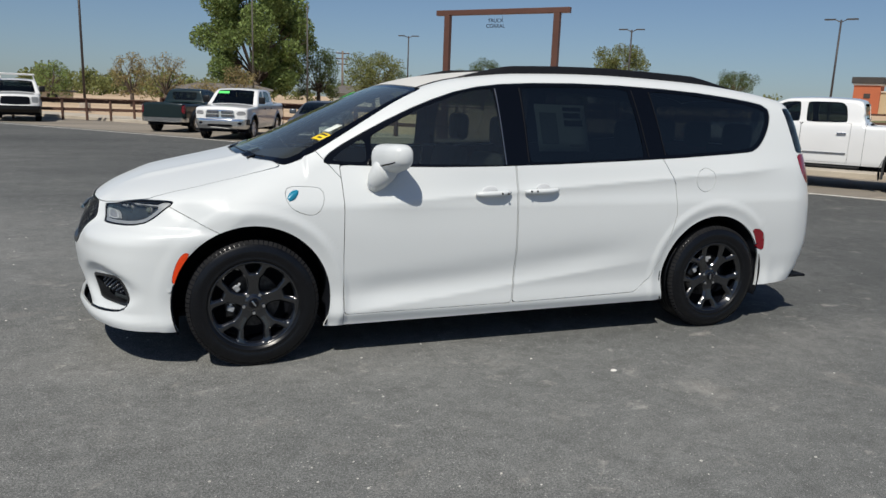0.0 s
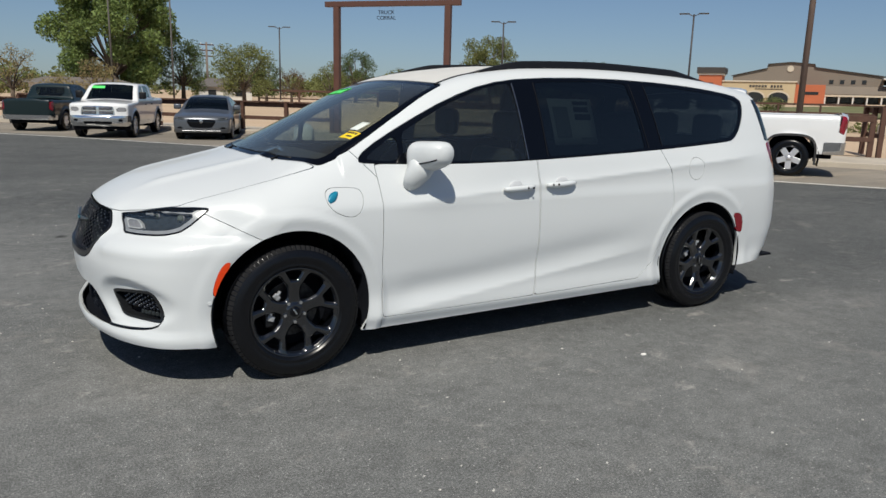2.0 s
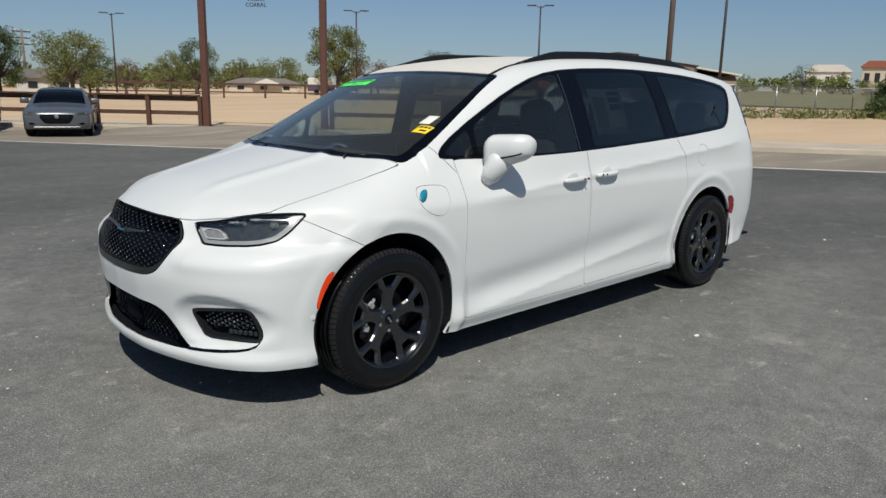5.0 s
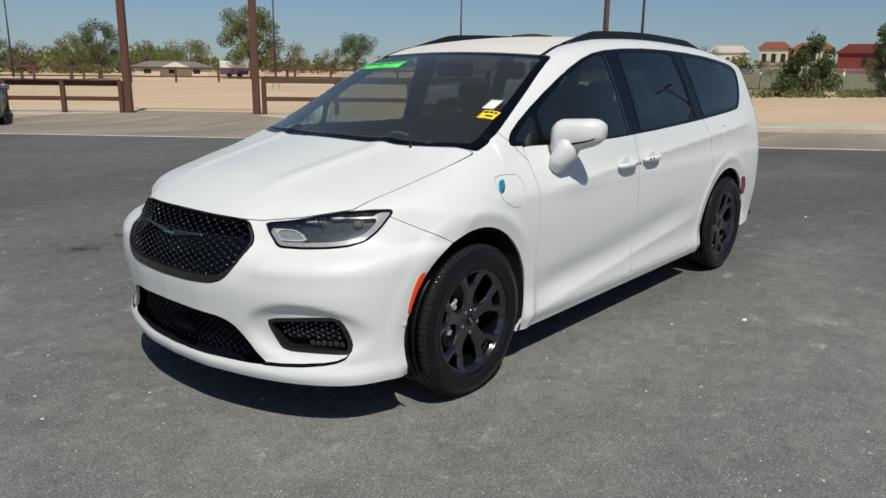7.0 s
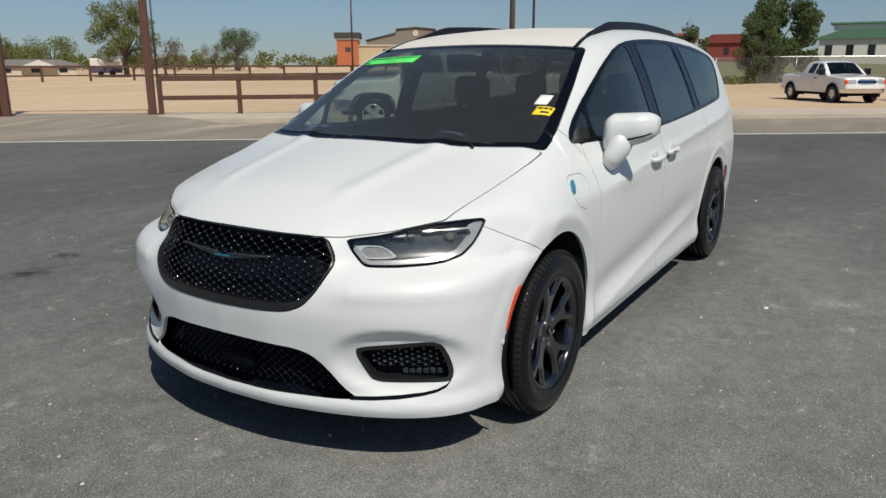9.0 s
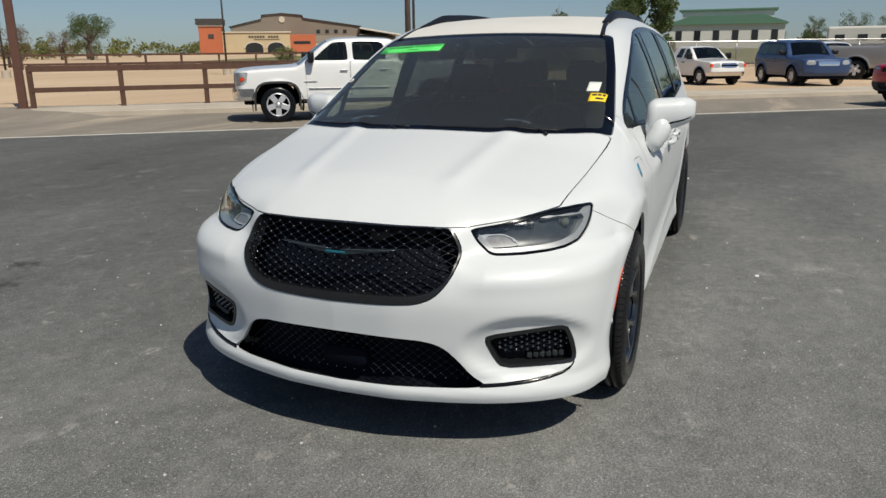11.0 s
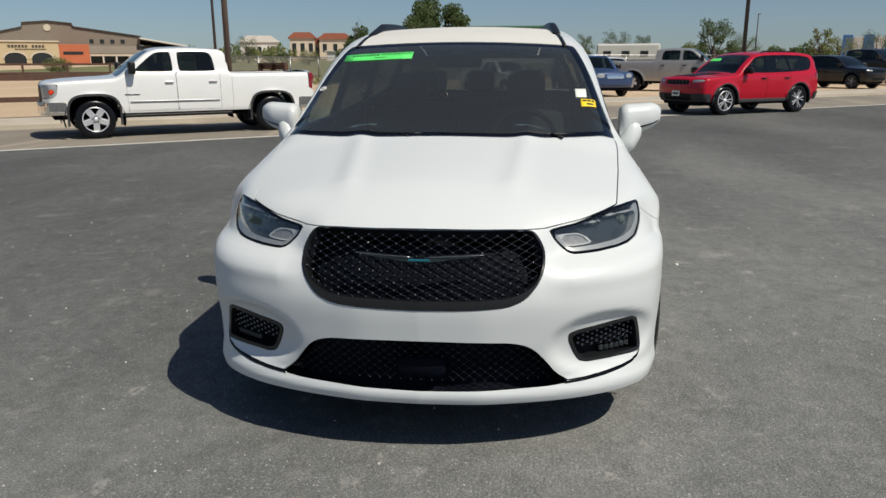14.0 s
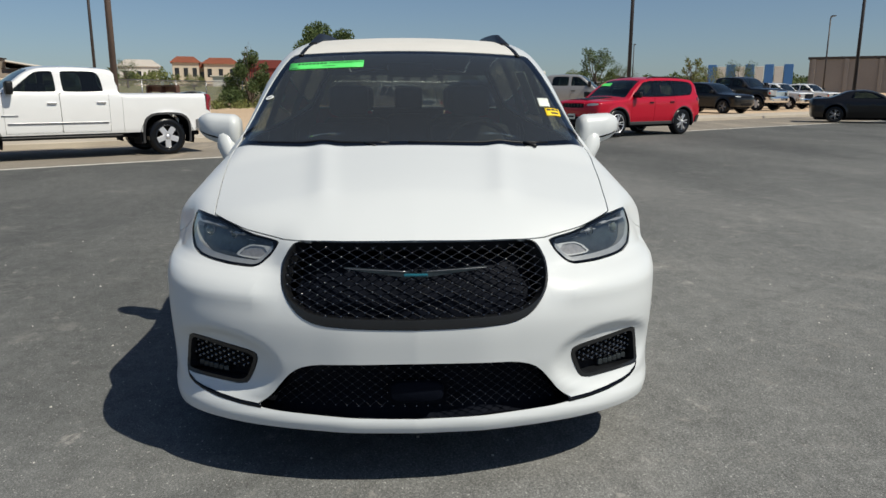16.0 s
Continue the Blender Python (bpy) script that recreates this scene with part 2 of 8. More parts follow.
class Skin:
    """The outer skin of a vehicle's right-hand half (y below 0, nose towards -x), found by rays from a spine, and cut into panels."""

    def __init__(self, body, spine, z0, nose, tail, nu=(40, 60, 16), nphi=60, low=-52.0):
        xa, xb = spine
        th = np.linspace(0, 90, nu[0] + 1)
        cols = [(xa, a, 1) for a in th] + [(x, 90.0, 0) for x in np.linspace(xa, xb, nu[1] + 1)[1:]] + [(xb, a, -1) for a in np.linspace(90, 0, nu[2] + 1)[1:]]
        phi = np.linspace(low, 90, nphi + 1)
        U = np.array(cols)
        X, TH, SG = (np.repeat(U[:, i][:, None], len(phi), 1) for i in range(3))
        P = np.repeat(phi[None, :], len(cols), 0)
        s = np.clip(P / 60, 0, 1)
        L = np.where(SG > 0, xa - nose, np.where(SG < 0, tail - xb, 0)) * 0.25
        cx = np.cos(np.radians(TH))
        ox = X - SG * L * cx * s
        d = np.stack([-SG * cx * (1 - s) * np.cos(np.radians(P)), -np.sin(np.radians(TH)) * np.cos(np.radians(P)), np.sin(np.radians(P))], -1)
        d /= np.linalg.norm(d, axis=-1, keepdims=True)
        o = np.stack([ox, 0 * ox, 0 * ox + z0], -1)
        lo, hi = np.zeros(P.shape), np.full(P.shape, 3.2)
        for _ in range(30):
            mid = (lo + hi) / 2
            q = o + d * mid[..., None]
            out = body(q[..., 0], q[..., 1], q[..., 2]) > 0
            hi = np.where(out, mid, hi)
            lo = np.where(out, lo, mid)
        self.grid((o + d * ((lo + hi) / 2)[..., None]).reshape(-1, 3), len(cols), len(phi), body)

    def grid(self, V, nc, n, body):
        e = 0.004
        N = np.stack([body(*(V + e * np.eye(3)[i]).T) - body(*(V - e * np.eye(3)[i]).T) for i in range(3)], -1)
        N[np.abs(V[:, 1]) < 1e-4, 1] = 0
        N /= np.linalg.norm(N, axis=-1, keepdims=True) + 1e-9
        self.V, self.N = V, N
        i, j = np.meshgrid(np.arange(nc - 1), np.arange(n - 1), indexing="ij")
        a = (i * n + j).ravel()
        f = np.full((len(a), 9), -1)
        f[:, 0], f[:, 1], f[:, 2], f[:, 3] = a, a + n, a + n + 1, a + 1
        self.all = f
        self.edge = {}

    def cut(self, faces, fn):
        """Split faces where fn(x, y, z) changes sign: (inside, outside)."""
        s = fn(*self.V.T)
        s = np.where(np.abs(s) < 1e-7, 1e-7, s)
        used = faces >= 0
        sv = s[np.where(used, faces, 0)]
        pos = np.all((sv > 0) | ~used, axis=1)
        neg = np.all((sv < 0) | ~used, axis=1)
        ins, outs = [faces[pos]], [faces[neg]]
        nv, nn, cache = [], [], {}
        base = len(self.V)

        def crossing(p, q):
            key = (p, q) if p < q else (q, p)
            if key not in cache:
                t = s[key[0]] / (s[key[0]] - s[key[1]])
                nv.append(self.V[key[0]] * (1 - t) + self.V[key[1]] * t)
                n = self.N[key[0]] * (1 - t) + self.N[key[1]] * t
                nn.append(n / (np.linalg.norm(n) + 1e-9))
                cache[key] = base + len(nv) - 1
            return cache[key]
        pa, pb = [], []
        for f in faces[~pos & ~neg]:
            f = [k for k in f if k >= 0]
            A, B = [], []
            for p, q in zip(f, f[1:] + f[:1]):
                (A if s[p] > 0 else B).append(p)
                if s[p] * s[q] < 0:
                    c = crossing(p, q)
                    A.append(c)
                    B.append(c)
            for src, dst in ((A, pa), (B, pb)):
                while len(src) > 9:
                    dst.append(src[:3] + [-1] * 6)
                    src = [src[0]] + src[2:]
                if len(src) > 2:
                    dst.append(src + [-1] * (9 - len(src)))
        if nv:
            self.V = np.vstack([self.V, nv])
            self.N = np.vstack([self.N, nn])
        if pa:
            ins.append(np.array(pa))
        if pb:
            outs.append(np.array(pb))
        return np.vstack(ins), np.vstack(outs)

    def take(self, faces, fn, gap=0.0025):
        """Cut a panel out with a gap round it: (panel, rest)."""
        keep, rest = self.cut(faces, lambda x, y, z: fn(x, y, z) - gap)
        _, rest = self.cut(rest, lambda x, y, z: fn(x, y, z) + gap)
        return keep, rest

    def mesh(self, name, faces, material, parent, label="", offset=0.0, rim=0.015, side=0, **tags):
        """Faces as an object; side 0: both halves, -1: as built, 1: mirrored. rim: depth of the returned edge."""
        used = np.unique(faces[faces >= 0])
        back = np.full(len(self.V), -1)
        back[used] = np.arange(len(used))
        N = self.N[used]
        V = self.V[used] + N * offset
        F = [[int(back[k]) for k in f if k >= 0] for f in faces]
        if rim:
            count = {}
            for f in F:
                for p, q in zip(f, f[1:] + f[:1]):
                    count[(p, q)] = 1
            n0 = len(V)
            ev, en, ef = [], [], []
            for p, q in count:
                if (q, p) in count or (abs(V[p][1]) < 1e-3 and abs(V[q][1]) < 1e-3):
                    continue
                m = np.cross(V[q] - V[p], N[p])
                m /= np.linalg.norm(m) + 1e-9
                k = n0 + len(ev)
                ev += [V[p], V[q], V[q] - N[q] * rim, V[p] - N[p] * rim]
                en += [m] * 4
                ef.append([k + 1, k, k + 3, k + 2])
            if ev:
                V = np.vstack([V, ev])
                N = np.vstack([N, en])
                F = F + ef
        M = np.array([1, -1, 1])
        if side == 0:
            k = len(V)
            F = F + [[i + k for i in f[::-1]] for f in F]
            V, N = np.vstack([V, V * M]), np.vstack([N, N * M])
        elif side == 1:
            V, N, F = V * M, N * M, [f[::-1] for f in F]
        return link_mesh(name, V, F, material, parent, label, True, N, **tags)


def poly_xz(p, n=2, lim=0.5, r=None):
    g = inside(rounded(p, n, r) if n else p)
    return lambda x, y, z: np.minimum(g(x, z), np.abs(y) - lim)


def poly_yz(p, n=2, front=-0.3):
    g = inside(rounded(p, n) if n else p)
    return lambda x, y, z: np.minimum(g(np.abs(y), z), front - x)

# ---- the white minivan ----
# Its front axle is at x = 0, its nose towards -x, its left flank at y = -0.97.
AXLE, TYRE_R = 3.089, 0.366
van_top = curve_of((-1.1, 0.70), (-0.97, 0.83), (-0.88, 0.905), (-0.75, 0.958), (-0.5, 1.032), (-0.2, 1.10), (-0.06, 1.132), (0.04, 1.168), (0.5, 1.385), (0.95, 1.575), (1.25, 1.652), (1.7, 1.70), (2.3, 1.715), (3.0, 1.698), (3.5, 1.655), (3.85, 1.60), (4.3, 1.50))
van_crown = curve_of((-1.1, 0.10), (-0.5, 0.115), (0.0, 0.09), (0.37, 0.105), (0.7, 0.085), (1.0, 0.06), (1.2, 0.05), (2.0, 0.045), (4.3, 0.06))
van_wide = curve_of((0.0, 0.90), (0.2, 0.935), (0.27, 0.958), (0.38, 0.950), (0.52, 0.962), (0.75, 0.973), (0.87, 0.970), (0.95, 0.955), (1.1, 0.928), (1.22, 0.885), (1.4, 0.815), (1.55, 0.745), (1.8, 0.62))
van_taper = curve_of((-1.1, 0.95), (-0.5, 0.985), (0.1, 0.995), (0.8, 1.0), (3.1, 1.0), (3.6, 0.985), (4.0, 0.95), (4.3, 0.90))
van_nose = curve_of((0.0, -0.89), (0.2, -0.935), (0.26, -0.958), (0.32, -0.935), (0.48, -0.955), (0.6, -0.966), (0.68, -0.955), (0.77, -0.92), (0.86, -0.86), (0.92, -0.79), (1.0, -0.66), (1.2, -0.4))
van_front = curve_of((0, 0), (0.2, 0.01), (0.36, 0.04), (0.5, 0.078), (0.6, 0.115), (0.7, 0.165), (0.8, 0.235), (0.88, 0.325), (0.94, 0.45), (1.0, 0.75), (1.2, 1.5))
van_rear = curve_of((0.0, 3.88), (0.27, 4.02), (0.4, 4.10), (0.6, 4.15), (0.8, 4.14), (1.0, 4.105), (1.2, 4.045), (1.4, 3.98), (1.55, 3.93), (1.8, 3.80))
van_back = curve_of((0, 0), (0.5, 0.03), (0.75, 0.09), (0.88, 0.17), (0.95, 0.28), (1.1, 0.6))


def ease(t):
    t = np.clip(t, 0, 1)
    return t * t * (3 - 2 * t)


def van_body(x, y, z):
    a = np.abs(y)
    w = van_wide(z) * van_taper(x)
    w = w * (1 - 0.088 * ease((z - 0.88) / 0.30) * ease((1.35 - x) / 1.05) * ease((x + 0.45) / 0.7))
    for ax in (0.0, AXLE):
        r = np.hypot(x - ax, (z - TYRE_R) * 1.0)
        w = w + ((0.013 if ax == 0.0 else 0.008) * ease((0.545 - r) / 0.060) - 0.015 * ease((0.510 - r) / 0.09)) * (z < 1.0)
    crease = 0.017 * np.exp(-np.hypot(z - 0.925 - 0.068 * (x - 0.95), 0.006) / 0.045) * ease((x - 0.5) / 0.4) * ease((3.75 - x) / 0.5)
    crease = crease + 0.010 * np.exp(-np.hypot(z - 0.275 - 0.112 * (x - 0.589), 0.008) / 0.035) * ease((x - 0.45) / 0.25) * ease((2.70 - x) / 0.8)
    scoop = -0.015 * np.exp(-((z - 0.385 - 0.10 * (x - 0.589)) / 0.085) ** 2) * ease((x - 0.42) / 0.35) * ease((2.65 - x) / 0.7)
    w = w + 0.022 * np.exp(-((x + 0.15) / 0.35) ** 2 - ((z - 0.80) / 0.13) ** 2)
    w = w - 0.032 * ease((-0.12 - x) / 0.30) * ease((z - 0.80) / 0.10)
    side = a - w - crease - scoop
    hood = 0.010 * np.exp(-((a - 0.30 - 0.10 * (x + 0.9)) / 0.05) ** 2) * (x < 0.1) * np.clip((x + 0.85) / 0.3, 0, 1)
    top = (z - van_top(x) + van_crown(x) * (a / 0.8) ** 2 - hood) * 0.9
    k = np.where(x < 0.3, 0.13, 0.10)
    f = smax(side, top, k)
    pock = -0.038 * np.exp(-(((a - 0.69) / 0.20) ** 2 + ((z - 0.435) / 0.115) ** 2) ** 4)
    shelf = 0.017 * np.exp(-((z - 0.705) / 0.045) ** 2) * np.clip((a - 0.45) / 0.1, 0, 1)
    sweep = 0.045 * np.exp(-((z - 0.80) / 0.085) ** 2) * ease((a - 0.36) / 0.18)
    f = smax(f, (van_nose(z) + van_front(a) + sweep - pock - shelf - x) * 0.95, 0.075)
    # the lamps lie in a hollow over the bumper's ledge
    hollow = (0.022 + 0.030 * ease((a - 0.5) / 0.3)) * ease((a - 0.36) / 0.14) * ease((z - 0.735) / 0.045) * (1 - ease((z - 0.80) / 0.16))
    f = f + hollow * ease((-0.12 - x) / 0.24)
    return smax(f, x - van_rear(z) + van_back(a), 0.10)


van_skin = Skin(van_body, (0.05, 3.45), 0.72, -0.95, 4.15, nu=(130, 190, 26), nphi=150)
van = thing("minivan", "white plug-in minivan with black wheels parked on the asphalt", "van", pose(0.010, -0.253, 0, 0, 0, 0.2))
S = van_skin
F = S.all
F, _ = S.cut(F, lambda x, y, z: z - np.interp(x, [-1.0, -0.5, -0.3, 0.45, 2.7, 3.5, 4.2], [0.226, 0.224, 0.21, 0.195, 0.215, 0.275, 0.305]))
for ax, r in ((0.0, 0.425), (AXLE, 0.415)):
    _, F = S.cut(F, lambda x, y, z: np.minimum(r - np.hypot(x - ax, z - TYRE_R - 0.005), -y - 0.6))

# glass area of the flank
DLO = [(0.392, 1.128), (0.45, 1.190), (0.714, 1.337), (0.998, 1.472), (1.28, 1.568), (1.6, 1.612), (2.2, 1.632), (2.9, 1.612), (3.4, 1.566), (3.60, 1.53), (3.60, 1.44), (3.52, 1.31), (3.42, 1.225), (3.3, 1.208), (2.6, 1.162), (1.6, 1.118), (0.9, 1.106), (0.44, 1.116)]
dlo = poly_xz(DLO, 1, 0.3)
PANES = {
    "quarter_window": ([(0.432, 1.136), (0.61, 1.258), (0.648, 1.258), (0.648, 1.126)], G_FRONT),
    "front_door_window": ([(0.678, 1.127), (0.678, 1.283), (0.998, 1.450), (1.26, 1.545), (1.465, 1.582), (1.50, 1.12)], G_FRONT),
    "sliding_door_window": ([(1.66, 1.135), (1.655, 1.592), (2.2, 1.61), (2.44, 1.605), (2.50, 1.172)], G_PRIVACY),
    "rear_quarter_window": ([(2.66, 1.185), (2.60, 1.60), (2.9, 1.588), (3.4, 1.542), (3.572, 1.50), (3.555, 1.42), (3.48, 1.31), (3.395, 1.247), (3.28, 1.23)], G_PRIVACY),
}
trim, F = S.take(F, dlo, 0.002)
panes = {}
for n, (p, g) in PANES.items():
    panes[n], trim = S.cut(trim, poly_xz(p, 1, 0.3, 0.02))


def screen_fn(x, y, z):
    a = np.abs(y)
    lo = x - (-0.045 + 0.20 * (a / 0.785) ** 2.4)
    hi = (0.975 + 0.05 * (a / 0.64) ** 2) - x
    wd = np.interp(x, [0.05, 0.35, 0.7, 1.02], [0.826, 0.798, 0.736, 0.664]) - a
    return np.minimum(np.minimum(smin3(lo, hi, wd), z - 0.9), 1.5 - x)


def smin3(a, b, c, k=0.04):
    return -smax(-smin2(a, b, k), -c, k)


def smin2(a, b, k):
    return -smax(-a, -b, k)


screen, F = S.take(F, screen_fn, 0.002)
frit, screen_in = S.cut(screen, lambda x, y, z: 0.045 - screen_fn(x, y, z))


def hood_fn(x, y, z):
    a = np.abs(y)
    edge = np.interp(x, [-0.95, -0.57, -0.2, 0.06, 0.2], [0.66, 0.735, 0.785, 0.812, 0.815]) - a
    lead = (z - np.interp(a, [0, 0.3, 0.455, 0.6, 0.74], [0.873, 0.870, 0.866, 0.886, 0.917])) * 1.2
    back = (-0.05 + 0.20 * (a / 0.785) ** 2.4) - x
    return np.minimum(np.minimum(edge, lead), back)


hood, F = S.take(F, hood_fn)
grille_fn = poly_yz([(0, 0.869), (0.30, 0.868), (0.402, 0.867), (0.430, 0.840), (0.458, 0.78), (0.440, 0.70), (0.365, 0.614), (0.2, 0.603), (0, 0.60), (-0.2, 0.603), (-0.2, 0.869)], 2)
grille, F = S.take(F, grille_fn, 0.002)
frame_g, grille_in = S.cut(grille, lambda x, y, z: 0.008 + 0.027 * np.clip((0.69 - z) / 0.06, 0, 1) - 0.006 * np.clip((z - 0.84) / 0.02, 0, 1) - grille_fn(x, y, z))


def lamp_angle(x, y):
    return np.degrees(np.arctan2(np.abs(y), 0.3 - x))


hl_poly = inside(rounded([(23.8, 0.858 * 60), (25.0, 0.816 * 60), (26.8, 0.778 * 60), (28, 0.770 * 60), (33, 0.770 * 60), (38, 0.774 * 60), (41.2, 0.781 * 60), (44.5, 0.798 * 60), (46.8, 0.830 * 60), (48.2, 0.858 * 60), (50.6, 0.908 * 60), (50.0, 0.915 * 60), (46, 0.916 * 60), (40.3, 0.910 * 60), (35.5, 0.896 * 60), (29.6, 0.873 * 60)], 1, 0.3))


def hl_fn(x, y, z):
    return np.minimum(hl_poly(lamp_angle(x, y), z * 60) * 0.016, -0.1 - x)


lamp, F = S.take(F, hl_fn, 0.0015)
lamp_edge, lamp_in = S.cut(lamp, lambda x, y, z: 0.0065 - hl_fn(x, y, z))
intake_fn = poly_yz([(0, 0.478), (0.3, 0.472), (0.375, 0.460), (0.42, 0.437), (0.465, 0.385), (0.505, 0.330), (0.555, 0.300), (0.555, 0.290), (0.3, 0.284), (0, 0.28), (-0.2, 0.28), (-0.2, 0.478)], 1)
intake, F = S.take(F, intake_fn, 0.001)
fog_fn = poly_yz([(0.543, 0.468), (0.558, 0.485), (0.65, 0.498), (0.76, 0.510), (0.815, 0.511), (0.830, 0.47), (0.844, 0.40), (0.848, 0.362), (0.83, 0.351), (0.72, 0.350), (0.60, 0.350), (0.573, 0.39)], 1, -0.2)
fog, F = S.take(F, fog_fn, 0.001)
fog_edge, fog_in = S.cut(fog, lambda x, y, z: 0.014 - fog_fn(x, y, z))


marker, F = S.take(F, poly_xz([(-0.425, 0.492), (-0.39, 0.486), (-0.335, 0.638), (-0.325, 0.662), (-0.365, 0.652), (-0.40, 0.59)], 1), 0.001)
redmark, F = S.take(F, poly_xz([(AXLE + 0.376, 0.532), (AXLE + 0.432, 0.532), (AXLE + 0.432, 0.56), (AXLE + 0.402, 0.685), (AXLE + 0.30, 0.690), (AXLE + 0.35, 0.62)], 1), 0.001)
tail_lamp, F = S.take(F, lambda x, y, z: np.minimum(np.minimum(inside([(3.90, 1.0), (3.84, 1.07), (3.81, 1.14), (3.80, 1.205), (4.3, 1.205), (4.3, 0.96)])(x, z), -y - 0.35), x - 3.6), 0.001)
rear_glass, F = S.take(F, lambda x, y, z: np.minimum(np.minimum(x - np.interp(z, [1.2, 1.5], [3.80, 3.74]), z - 1.212), 1.52 - z), 0.001)
charge, F = S.take(F, poly_xz([(0.17, 1.0), (0.30, 1.0), (0.385, 0.99), (0.39, 0.92), (0.35, 0.845), (0.27, 0.85), (0.185, 0.90)], 2), 0.0013)
fuel, F = S.take(F, lambda x, y, z: np.minimum(0.078 - np.hypot(x - 2.965, z - 1.03), -y - 0.5), 0.0013)
front_door, F = S.take(F, poly_xz([(0.505, 0.262), (0.497, 0.60), (0.50, 0.90), (0.49, 1.112), (1.557, 1.14), (1.565, 0.8), (1.575, 0.5), (1.56, 0.268)], 0), 0.0022)
slide_door, F = S.take(F, poly_xz([(1.568, 0.268), (1.582, 0.5), (1.573, 0.8), (1.565, 1.14), (2.62, 1.19), (2.72, 1.0), (2.74, 0.80), (2.66, 0.52), (2.58, 0.38), (2.46, 0.285)], 0), 0.0022)
bumper, F = S.take(F, lambda x, y, z: np.minimum(np.minimum(np.interp(x, [-1.0, -0.42, -0.16], [0.905, 0.888, 0.752]) - z, -0.15 - x), 2.0 - z), 0.0018)
roof, F = S.take(F, lambda x, y, z: np.minimum(np.minimum(z - 1.3, np.interp(x, [0.9, 1.1, 1.6, 3.5, 3.9], [0.62, 0.60, 0.575, 0.55, 0.54]) - np.abs(y)), 3.86 - x), 0.006)
fender, F = S.take(F, lambda x, y, z: np.minimum(np.minimum(0.499 - x, (1.135 + (0.41 - x) * 1.1 - z) * 0.7), -y - 0.5), 0.0018)

S.mesh("body", F, M_PAINT, van)
S.mesh("roof", roof, M_ROOFPAINT, van, "matt cream-white roof", rim=0.01)
S.mesh("hood", hood, M_PAINT, van)
bump_ob = S.mesh("front_bumper", bumper, M_PAINT, van)
for side, nm in ((-1, "left"), (1, "right")):
    S.mesh("fender", fender, M_PAINT, van, side=side)
    d1 = S.mesh("front_door", front_door, M_PAINT, van, side=side)
    d2 = S.mesh("sliding_door", slide_door, M_PAINT, van, side=side)
    S.mesh("window_trim", trim, M_GLOSS, van, "gloss black window surround", offset=-0.001, side=side)
    for n, f in panes.items():
        S.mesh(n, f, PANES[n][1], van, "dark tinted glass", offset=-0.004, rim=0.004, side=side)
    S.mesh("side_marker", marker, M_AMBER, van, "amber side marker", offset=0.002, side=side)
    S.mesh("rear_reflector", redmark, M_RED, van, "red side reflector", offset=0.002, side=side)
    S.mesh("tail_lamp", tail_lamp, M_RED, van, "red tail lamp", side=side)
    if side < 0:
        S.mesh("charge_flap", charge, M_PAINT, van, "white charging flap", side=side)
        S.mesh("fuel_flap", fuel, M_PAINT, van, "round white fuel flap", side=side)
    else:
        S.mesh("fender_patch", charge, M_PAINT, van, side=side)
        S.mesh("flank_patch", fuel, M_PAINT, van, side=side)
    hl = S.mesh("headlight", lamp_in, G_LAMP, van, "clear headlight cover", offset=-0.002, rim=0.0, side=side)
    S.mesh("bezel", lamp_edge, M_GLOSS, hl, "black bezel", side=side, rim=0.03)
    fb = S.mesh("fog_lamp_bezel", fog_edge, M_SURROUND, van, "gloss black fog lamp bezel", side=side, offset=0.003, rim=0.05)
    S.mesh("fog_backing", fog, M_GRILLE, fb, side=side, offset=-0.05, rim=0)
S.mesh("windshield", screen_in, G_SCREEN, van, "clear tinted windshield", offset=-0.003, rim=0)
S.mesh("windshield_border", frit, M_GLOSS, van, "black ceramic border", offset=-0.003, rim=0.006)
S.mesh("rear_glass", rear_glass, G_REAR, van, "dark rear glass", offset=-0.002, rim=0.004)
# sheets coloured as the unlit depth close the grille and the lower intake
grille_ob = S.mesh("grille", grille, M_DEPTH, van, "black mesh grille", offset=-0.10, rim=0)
S.mesh("surround", frame_g, M_SURROUND, grille_ob, "gloss black surround", offset=0.004, rim=0.05)
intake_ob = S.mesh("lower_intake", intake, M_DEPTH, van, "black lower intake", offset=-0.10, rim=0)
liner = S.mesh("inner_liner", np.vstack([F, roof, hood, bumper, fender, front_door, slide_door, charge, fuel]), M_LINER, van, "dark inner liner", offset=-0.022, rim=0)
M_TRAY = mat("grey_lamp_tray", (0.040, 0.048, 0.052), 0.30, metal=0.2, vary=0.6, scale=35, fine=90)
M_TURN = mat("turn_reflector", (0.30, 0.30, 0.305), 0.4, metal=0.2, vary=0.25, scale=90)
M_LENS = mat("projector_glass", (0.12, 0.14, 0.115), 0.08, coat=1.0, vary=0.4, scale=50)


def solve(fn, lo, hi, *fixed):
    """The surface between lo (inside) and hi (outside) along one axis."""
    for _ in range(18):
        mid = (lo + hi) / 2
        if float(fn(mid, *fixed)) > 0:
            hi = mid
        else:
            lo = mid
    return (lo + hi) / 2


def van_x(y, z):
    return solve(lambda x, b, c: van_body(np.array(x), np.array(b), np.array(c)), 0.2, -1.3, y, z)


def van_y(x, z):
    return solve(lambda y, a, c: van_body(np.array(a), np.array(y), np.array(c)), -0.2, -1.3, x, z)


def van_z(x, y):
    return solve(lambda z, a, b: van_body(np.array(a), np.array(b), np.array(z)), 0.7, 2.2, x, y)


